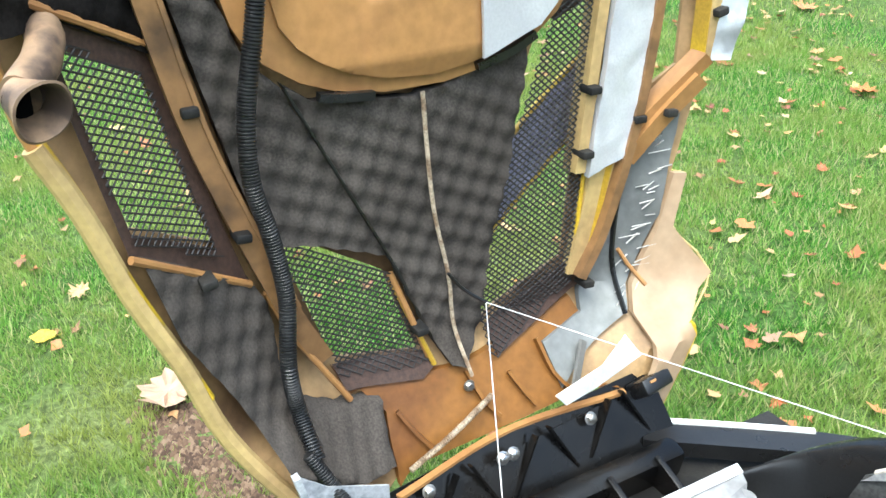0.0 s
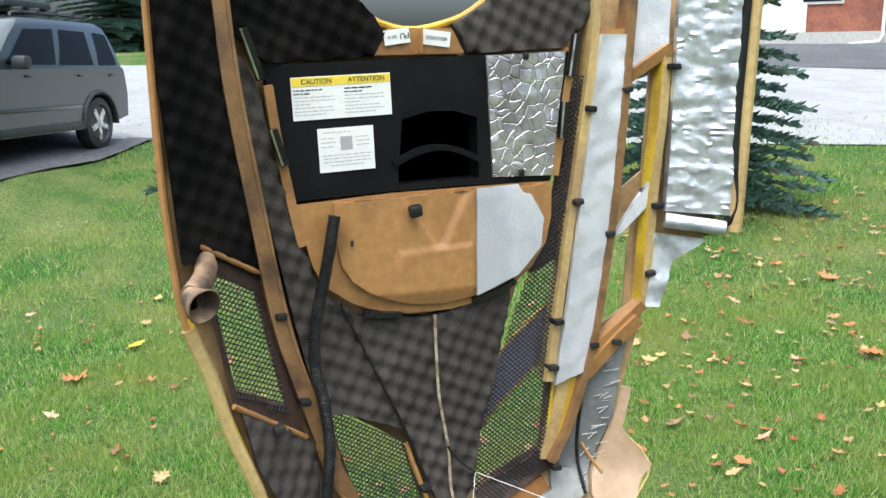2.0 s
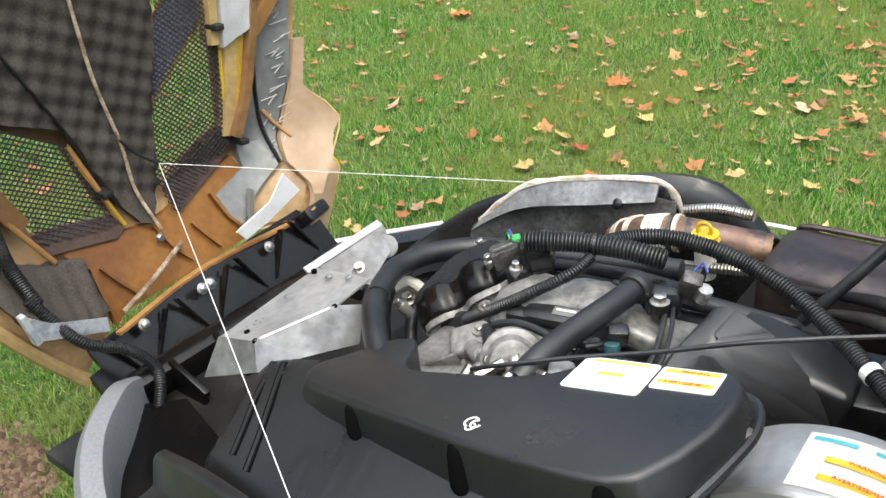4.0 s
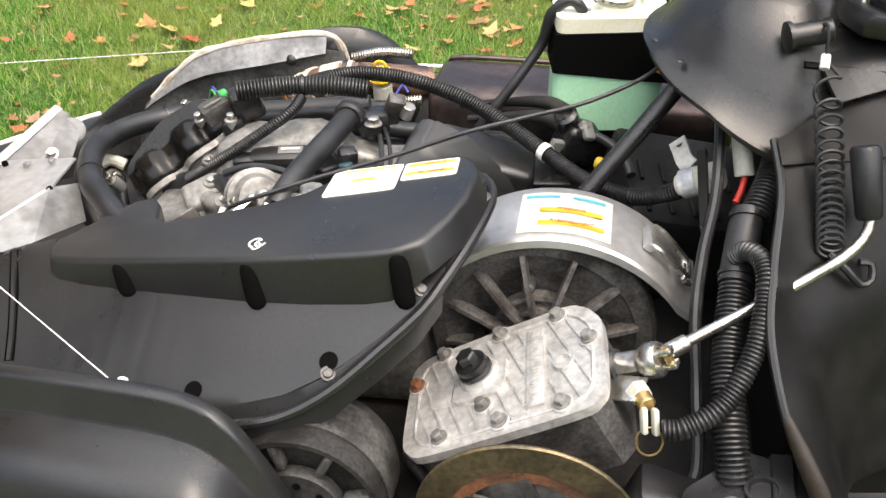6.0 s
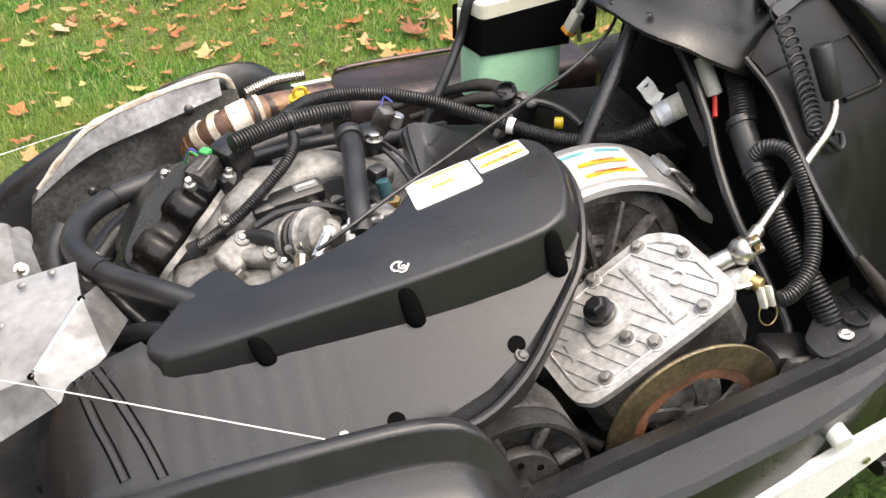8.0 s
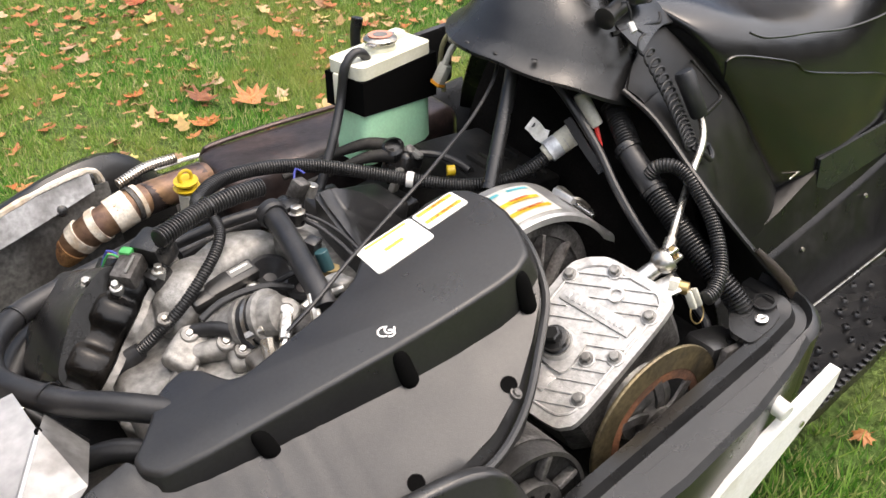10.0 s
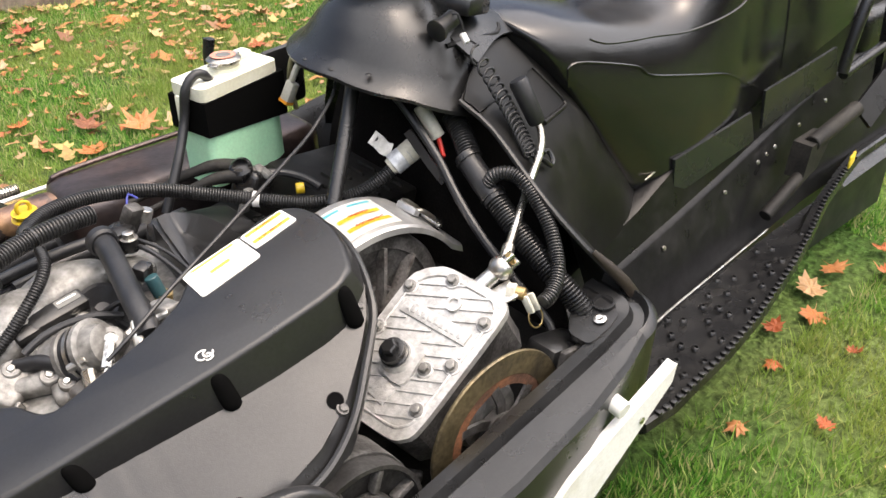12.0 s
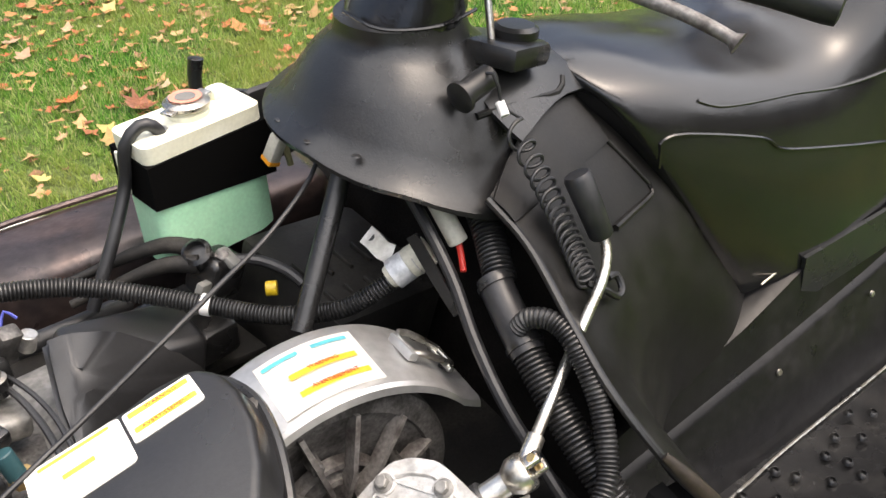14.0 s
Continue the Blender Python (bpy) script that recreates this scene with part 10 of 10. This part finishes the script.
def bark_material():
    """Grey bark with long upright furrows and plates."""
    m = material("grey_maple_bark", (0.21, 0.175, 0.14), 0.95, spec=0.2)
    t = m.node_tree
    b = t.nodes["Principled BSDF"]
    co, mp, n, ramp, u = (t.nodes.new(k) for k in ("ShaderNodeTexCoord", "ShaderNodeMapping", "ShaderNodeTexNoise", "ShaderNodeValToRGB", "ShaderNodeBump"))
    mp.inputs["Scale"].default_value = (1.0, 1.0, 0.16)
    t.links.new(co.outputs["Object"], mp.inputs["Vector"])
    t.links.new(mp.outputs[0], n.inputs["Vector"])
    n.inputs["Scale"].default_value, n.inputs["Detail"].default_value, n.inputs["Distortion"].default_value = 34.0, 8.0, 0.6
    els = ramp.color_ramp.elements
    els[0].position, els[0].color = 0.38, (0.045, 0.035, 0.028, 1)
    els[1].position, els[1].color = 0.60, (0.30, 0.255, 0.205, 1)
    t.links.new(n.outputs["Fac"], ramp.inputs[0])
    t.links.new(ramp.outputs[0], b.inputs["Base Color"])
    u.inputs["Strength"].default_value, u.inputs["Distance"].default_value = 1.0, 0.03
    t.links.new(n.outputs["Fac"], u.inputs["Height"])
    t.links.new(u.outputs[0], b.inputs["Normal"])
    return m


BARK = bark_material()
tree = thing("maple_tree", "grey-barked maple trunk in a mulch bed", "tree", at=(1.88, 6.45, 0))
bm = bmesh.new()
rows = []
for z, r in ((0.02, 0.42), (0.10, 0.33), (0.22, 0.275), (0.45, 0.245), (0.9, 0.23), (1.6, 0.225), (2.6, 0.21), (3.4, 0.20), (4.2, 0.15)):
    rows.append([Vector((1.88 + 0.03 * z + (r + 0.018 * noise.noise(Vector((math.cos(a) * 5, math.sin(a) * 5, z * 1.2))) + 0.05 * clamp((0.3 - z) / 0.3) * math.sin(a * 5)) * math.cos(a), 6.45 + (r + 0.018 * noise.noise(Vector((math.cos(a) * 5, math.sin(a) * 5, z * 1.2))) + 0.05 * clamp((0.3 - z) / 0.3) * math.sin(a * 5)) * math.sin(a), z)) for a in (2 * math.pi * k / 72 for k in range(72))])
loft(bm, rows)
part("trunk", bm, BARK, tree)
limb_tips = []
for k in range(7):
    a = k * 0.9
    p = [Vector((1.98, 6.45, 3.4 + 0.1 * k)), Vector((1.98 + 0.8 * math.cos(a), 6.45 + 0.8 * math.sin(a), 4.2 + 0.15 * k)), Vector((1.98 + 1.7 * math.cos(a + 0.2), 6.45 + 1.7 * math.sin(a + 0.2), 5.2 + 0.3 * k))]
    part("limb", tube(bmesh.new(), p, lambda t: 0.10 - 0.07 * t, 10, 0.1), BARK, tree)
    limb_tips += p[1:]
cv, cf = [], []
for k in range(2600):
    c = mr.choice(limb_tips)
    p = c + Vector((mr.gauss(0, 0.5), mr.gauss(0, 0.5), mr.gauss(0.2, 0.45)))
    s, a, e = mr.uniform(0.05, 0.09), mr.uniform(0, 6.283), mr.uniform(-0.8, 0.8)
    u, v = Vector((math.cos(a), math.sin(a), e * 0.4)) * s, Vector((-math.sin(a), math.cos(a), e)) * s
    b = len(cv)
    cv += [p - v, p + u * 0.6, p + v, p - u * 0.6]
    cf.append((b, b + 1, b + 2, b + 3))
crown = soup("crown", cv, cf, island_material("autumn_foliage", [(0, (0.40, 0.14, 0.03)), (0.5, (0.50, 0.28, 0.06)), (1, (0.25, 0.22, 0.05))], 0.6, 0.3))
crown.parent = tree
crown.matrix_parent_inverse = Matrix.Translation(-tree.location)
wr = random.Random(8)
wv, wf = [], []
for k in range(420):
    a = wr.uniform(0, 6.283)
    r = wr.gauss(0.62, 0.16) if wr.random() < 0.7 else 1.6 * math.sqrt(wr.random())
    x, y, s, t = BC.x + r * math.cos(a), BC.y + r * math.sin(a), wr.uniform(0.012, 0.028), wr.uniform(0, 6.283)
    c, d, z = math.cos(t) * s, math.sin(t) * s, wr.uniform(0.12, 0.16)
    b = len(wv)
    wv += [(x - c, y - d, z), (x + d * 0.5, y - c * 0.5, z), (x + c, y + d, z + 0.012), (x - d * 0.5, y + c * 0.5, z + 0.006)]
    wf.append((b, b + 1, b + 2, b + 3))
weeds = soup("weeds", wv, wf, island_material("weed_leaves", [(0, (0.10, 0.18, 0.02)), (0.6, (0.26, 0.30, 0.04)), (1, (0.35, 0.30, 0.06))], 0.6, 0.2))
tagged(weeds, "small yellow-green weeds round the trunk", "weeds", kind="stuff")

# ---- road, driveway and what stands beyond ----
ASPHALT = material("pale_worn_road", (0.27, 0.27, 0.268), 0.85, grain=0.1, grain_size=8, bump=0.3, bump_size=30, second=(0.23, 0.23, 0.228), patch=1.2)
DRIVE = material("dark_asphalt", (0.065, 0.067, 0.072), 0.85, grain=0.3, grain_size=12, bump=0.4, bump_size=40, second=(0.085, 0.086, 0.088), patch=0.8)


def ribbon(name, way, width, mat, label, lift):
    """A paved strip that follows the lawn."""
    bm = bmesh.new()
    p = spline([Vector((x, y, 0)) for x, y in way], 1.0)
    rows = []
    for i, c in enumerate(p):
        d = (p[min(i + 1, len(p) - 1)] - p[max(i - 1, 0)]).normalized()
        s = Vector((-d.y, d.x, 0))
        rows.append([Vector(((c + s * o).x, (c + s * o).y, height((c + s * o).x, (c + s * o).y) + lift)) for o in np.linspace(-width / 2, width / 2, 7)])
    loft(bm, rows, False, False)
    bmesh.ops.recalc_face_normals(bm, faces=bm.faces)
    ob = part(name, bm, mat)
    return tagged(ob, label, "road", kind="structure")
ribbon("road", [(-34, -24), (-18.5, 1.6), (-12.0, 12.2), (0, 32)], 10.0, ASPHALT, "wide pale sunlit road", 0.02)
ribbon("driveway", [(-14.37, -0.90), (-13.61, -1.37), (-9.35, -3.99), (-5.1, -6.6)], 5.2, DRIVE, "dark asphalt driveway", 0.035)
ribbon("driveway", [(-14.0, 15.5), (-18.5, 20.6), (-23.5, 26.5), (-30, 34)], 8.0, DRIVE, "dark asphalt driveway", 0.035)

# parked car
PAINT = material("grey_green_car_paint", (0.032, 0.040, 0.041), 0.30, 0.25, coat=0.8)
GLASS = material("tinted_car_glass", (0.012, 0.014, 0.016), 0.06, grain=0.05)
TRIM = material("dark_car_trim", (0.03, 0.035, 0.035), 0.5, grain=0.15)
ALLOY = material("silver_alloy", (0.62, 0.62, 0.62), 0.3, 0.7, grain=0.06)
CARZ = height(-12.45, 0.53) + 0.035
suv = thing("parked_suv", "dark grey-green sport utility car parked on the driveway", "car", at=(-12.45, 0.53, CARZ))
CM = Matrix.Translation((-12.45, 0.53, CARZ)) @ pose(0, 0, 0, 0, 0, -31.6) @ Matrix.Translation((0, -0.80, 0))
SIDE = CM @ Matrix(((1, 0, 0, 0), (0, 0, 1, 0), (0, 1, 0, 0), (0, 0, 0, 1)))


def arch_pts(cx, r):
    return [(cx + r * math.cos(a), 0.33 + r * math.sin(a)) for a in (math.pi * k / 10 for k in range(10, -1, -1))]


low = [(-0.78, 0.42), (-0.80, 0.75), (-0.74, 1.02), (-0.70, 1.08), (2.25, 1.06), (3.2, 1.0), (3.42, 0.88), (3.46, 0.36), (3.05, 0.30)] + arch_pts(2.64, 0.41)[::-1] + [(2.2, 0.30), (0.44, 0.30)] + arch_pts(0, 0.41)[::-1] + [(-0.44, 0.36)]
bm = bmesh.new()
prism(bm, low, 1.74, SIDE @ pose(0, 0, -0.87), 0.03, 2)
part("body", bm, PAINT, suv)
cab = bmesh.new()
rows = []
for z, x0, x1, w in ((1.05, -0.72, 2.35, 0.85), (1.25, -0.66, 2.10, 0.81), (1.45, -0.58, 1.85, 0.76), (1.60, -0.50, 1.60, 0.71), (1.66, -0.40, 1.45, 0.66), (1.68, -0.25, 1.3, 0.55)):
    rows.append([CM @ Vector(p) for p in ((x0, -w, z), (x0 + 0.06, -w - 0.02, z), (x1 - 0.1, -w - 0.02, z), (x1, -w + 0.05, z), (x1, w - 0.05, z), (x1 - 0.1, w + 0.02, z), (x0 + 0.06, w + 0.02, z), (x0, w, z))])
loft(cab, rows)
part("cabin", cab, PAINT, suv)
for pts in ([(-0.56, 1.12), (-0.46, 1.52), (-0.14, 1.54), (-0.10, 1.12)], [(0.06, 1.12), (0.06, 1.54), (0.66, 1.55), (0.86, 1.12)], [(0.96, 1.12), (0.80, 1.55), (1.42, 1.53), (1.98, 1.12)]):
    for side in (-1, 1):
        bm = bmesh.new()
        f = []
        for x, z in pts:
            w = np.interp(z, (1.05, 1.25, 1.45, 1.60), (0.875, 0.835, 0.785, 0.735)).item() + 0.004
            f.append(bm.verts.new(CM @ Vector((x, side * w, z))))
        bm.faces.new(f)
        bmesh.ops.solidify(bm, geom=bm.faces[:], thickness=0.004)
        part("side_window", bm, GLASS, suv)
for cx in (0.0, 2.64):
    for side in (-1, 1):
        wm = CM @ facing((cx, side * 0.66, 0.35), (0, side, 0), (1, 0, 0))
        wheel = part("wheel", lathe(bmesh.new(), [(0.23, 0.0), (0.33, 0.01), (0.352, 0.04), (0.352, 0.17), (0.335, 0.20), (0.25, 0.21), (0.235, 0.19)], wm, 40), RUBBER, suv)
        part("hub_dish", lathe(bmesh.new(), [(0.235, 0.15), (0.235, 0.195), (0.225, 0.20), (0.215, 0.165), (0.05, 0.16)], wm, 32), DARKCAST, wheel)
        for k in range(5):
            a = 2 * math.pi * k / 5 + 0.3
            part("wheel_spoke", box(bmesh.new(), (0.20, 0.075, 0.03), wm @ pose(0, 0, 0.19, 0, 0, math.degrees(a)) @ pose(0.12, 0, 0), 0.012), ALLOY, wheel)
        part("hub_cap", lathe(bmesh.new(), [(0.05, 0.17), (0.05, 0.21), (0.03, 0.215)], wm, 20), ALLOY, wheel)
for x in (0.75, 1.9, -0.05):
    part("door_handle" if x > 0 else "fuel_flap", box(bmesh.new(), (0.17, 0.03, 0.03), CM @ pose(x - 0.35, 0.885, 0.985), 0.01), PAINT, suv)
part("side_molding", box(bmesh.new(), (1.75, 0.02, 0.05), CM @ pose(1.32, 0.877, 0.60), 0.008), PAINT, suv)
part("sill", box(bmesh.new(), (1.8, 0.03, 0.10), CM @ pose(1.32, 0.875, 0.36), 0.01), TRIM, suv)
for y in (-0.55, 0.55):
    part("roof_rail", tube(bmesh.new(), [CM @ Vector(p) for p in ((-0.35, y, 1.68), (-0.30, y, 1.73), (0.4, y, 1.745), (1.2, y, 1.735), (1.35, y, 1.68))], 0.018, 8), TRIM, suv)
for x in (-0.05, 0.35, 0.75, 1.1):
    part("rack_bar", box(bmesh.new(), (0.06, 1.15, 0.05), CM @ pose(x, 0, 1.775), 0.01), TRIM, suv, "black roof rack bar")
part("rack_basket", box(bmesh.new(), (1.0, 0.9, 0.10), CM @ pose(0.75, 0, 1.85), 0.03), TRIM, suv, "black roof basket")
part("mirror", box(bmesh.new(), (0.16, 0.18, 0.15), CM @ pose(1.85, 0.98, 1.14), 0.04), TRIM, suv)
part("wheel_flare", tube(bmesh.new(), [CM @ Vector((0.44 * math.cos(a), 0.875, 0.33 + 0.44 * math.sin(a))) for a in (math.pi * k / 10 for k in range(0, 11))], 0.028, 8), TRIM, suv)
part("tail_light", box(bmesh.new(), (0.05, 0.14, 0.24), CM @ pose(-0.76, 0.78, 0.90), 0.02), RED, suv)

# blue spruces
NEEDLE = island_material("spruce_needles", [(0, (0.028, 0.065, 0.045)), (0.5, (0.058, 0.115, 0.088)), (0.85, (0.11, 0.185, 0.155)), (1, (0.10, 0.09, 0.05))], 0.7)


def spruce(x, y, radius, tall, seed, count=26, base=0.15):
    r = random.Random(seed)
    z0 = height(x, y)
    t = thing("blue_spruce", "blue-green spruce with drooping needle branches", "tree", "spruces by the road", at=(x, y, z0))
    part("trunk", tube(bmesh.new(), [(x, y, z0 - 0.05), (x, y, z0 + tall * 0.5), (x, y, z0 + tall)], lambda k: 0.11 - 0.10 * k, 10, 0.2), BARK, t)
    v, f = [], []
    tiers = int(tall / 0.16)
    for i in range(tiers):
        zb = z0 + base + (tall - base) * i / tiers
        rad = radius * (1 - (zb - z0 - base) / tall) ** 0.8
        for k in range(max(5, int(count * rad / radius * 0.5))):
            a = r.uniform(0, 6.283)
            length = rad * r.uniform(0.75, 1.08)
            d = Vector((math.cos(a), math.sin(a), 0))
            s = Vector((-math.sin(a), math.cos(a), 0))
            n = max(4, int(length / 0.045))
            for j in range(2, n + 1):
                u = j / n
                c = Vector((x, y, zb)) + d * length * u + Vector((0, 0, -0.20 * length * u * u + 0.14 * length * max(0, u - 0.6)))
                spread = 0.24 * length * (1 - u) + 0.05
                for side in (-1, 1):
                    for q in range(2):
                        w = s * side * spread * r.uniform(0.5, 1.1) + d * r.uniform(0.03, 0.10) + Vector((0, 0, r.uniform(-0.05, 0.05)))
                        p = c + d * r.uniform(-0.03, 0.03)
                        e = p + w
                        wid = Vector((0, 0, r.uniform(0.012, 0.022))) + d * 0.012
                        b = len(v)
                        v += [tuple(p - wid), tuple(p + wid), tuple(e + wid * 0.7), tuple(e - wid * 0.7)]
                        f.append((b, b + 1, b + 2, b + 3))
    ob = soup("needles", v, f, NEEDLE)
    ob.parent = t
    ob.matrix_parent_inverse = Matrix.Translation(-t.location)
    return t


spruce(-6.5, 5.75, 1.15, 3.4, 4, 30)
spruce(-9.0, 1.75, 0.95, 3.2, 9, 26, 0.1)
for x, y, rad, tall, seed in ((-33, 2.5, 3.2, 7, 12), (-35, 6.5, 3.4, 8, 13), (-34, -2.0, 3.0, 6, 14)):
    spruce(x, y, rad, tall, seed, 16)

# house across the road
BRICK = material("red_brick_wall", (0.34, 0.13, 0.08), 0.9, grain=0.25, grain_size=14, bump=0.4, bump_size=12, second=(0.26, 0.10, 0.07), patch=2)
HW = material("white_trim_paint", (0.80, 0.79, 0.76), 0.5, grain=0.06, grain_size=10)
CONC = material("pale_foundation", (0.46, 0.45, 0.42), 0.85, grain=0.12, grain_size=10)
HZ = height(-25, 27)
house = thing("brick_house", "red brick house with white trim across the road", "house", at=(-26, 29, HZ))
HM = Matrix.Translation((-25.2, 26.2, HZ)) @ pose(0, 0, 0, 0, 0, 40)
part("foundation", box(bmesh.new(), (16, 9, 0.9), HM @ pose(2, 4.5, 0.2), 0), CONC, house)
part("wall", box(bmesh.new(), (15.8, 8.8, 3.0), HM @ pose(2, 4.5, 2.1), 0), BRICK, house)
part("roof", prism(bmesh.new(), [(-0.6, 3.5), (9.6, 3.5), (4.5, 6.0)], 17, HM @ Matrix(((0, 0, 1, -6.5), (1, 0, 0, 0), (0, 1, 0, 0), (0, 0, 0, 1))), 0), DRIVE, house)
for x in (-3.5, 0.2, 5.5):
    w = part("window", box(bmesh.new(), (1.5, 0.12, 1.3), HM @ pose(x, 0.08, 2.3), 0.02), HW, house)
    part("pane", box(bmesh.new(), (1.3, 0.04, 1.1), HM @ pose(x, 0.01, 2.3), 0), GLASS, w)
part("garage_door", box(bmesh.new(), (2.6, 0.1, 2.2), HM @ pose(-1.6, 0.06, 1.1), 0.02), HW, house, "white garage door")
part("downspout", tube(bmesh.new(), [HM @ Vector(p) for p in ((2.3, -0.06, 3.4), (2.3, -0.06, 0.5), (2.2, -0.10, 0.28), (1.2, -0.5, 0.18))], 0.06, 8, 0.3, False), HW, house, "white downspout")


# unseen bare autumn woods close the place behind the camera, added for dark reflections
def woods(name, ends, tall, seed):
    r = random.Random(seed)
    (ax, ay), (bx, by) = ends
    n = 52
    verts, faces = [], []
    for k in range(n):
        f = (k + r.uniform(-0.45, 0.45)) / n
        x, y = ax + (bx - ax) * f + r.gauss(0, 0.6), ay + (by - ay) * f + r.gauss(0, 2.0)
        z, h, lean = height(x, y), tall * r.uniform(0.6, 1.1), r.uniform(-0.6, 0.6)
        # trunk
        i = len(verts)
        for c in range(3):
            w = 0.16 * (1 - 0.4 * c)
            verts += [(x + lean * c / 2 - w, y - w, z + h * 0.45 * c), (x + lean * c / 2 + w, y - w, z + h * 0.45 * c), (x + lean * c / 2, y + w, z + h * 0.45 * c)]
        for c in range(2):
            for q in range(3):
                a, b = i + 3 * c + q, i + 3 * c + (q + 1) % 3
                faces += [(a, b, b + 3), (a, b + 3, a + 3)]
        # ragged crown
        for c in range(60):
            t = 0.22 + 0.78 * c / 60
            w = (0.3 + 1.5 * math.sin(math.pi * min(1, (t - 0.2) * 1.2))) * r.uniform(0.2, 1.0)
            a = r.uniform(0, 2 * math.pi)
            cx, cy, cz = x + lean + w * math.cos(a), y + w * math.sin(a), z + h * t
            s = r.uniform(0.12, 0.42)
            i = len(verts)
            for _ in range(4):
                verts.append((cx + r.uniform(-s, s), cy + r.uniform(-s, s), cz + r.uniform(-s, s) * 1.4))
            faces += [(i, i + 1, i + 2), (i, i + 2, i + 3), (i, i + 1, i + 3)]
    ob = soup(name, verts, faces, WOODS)
    return tagged(ob, "unseen belt of autumn woods added for dark reflections", "woods", kind="stuff")


WOODS = island_material("autumn_wood_foliage", [(0.0, (0.03, 0.04, 0.015)), (0.5, (0.05, 0.055, 0.02)), (0.85, (0.09, 0.06, 0.025)), (1.0, (0.13, 0.075, 0.03))], 0.85)
woods("reflected_woods", ((-9.0, -16.0), (22.0, -13.0)), 9.0, 21)
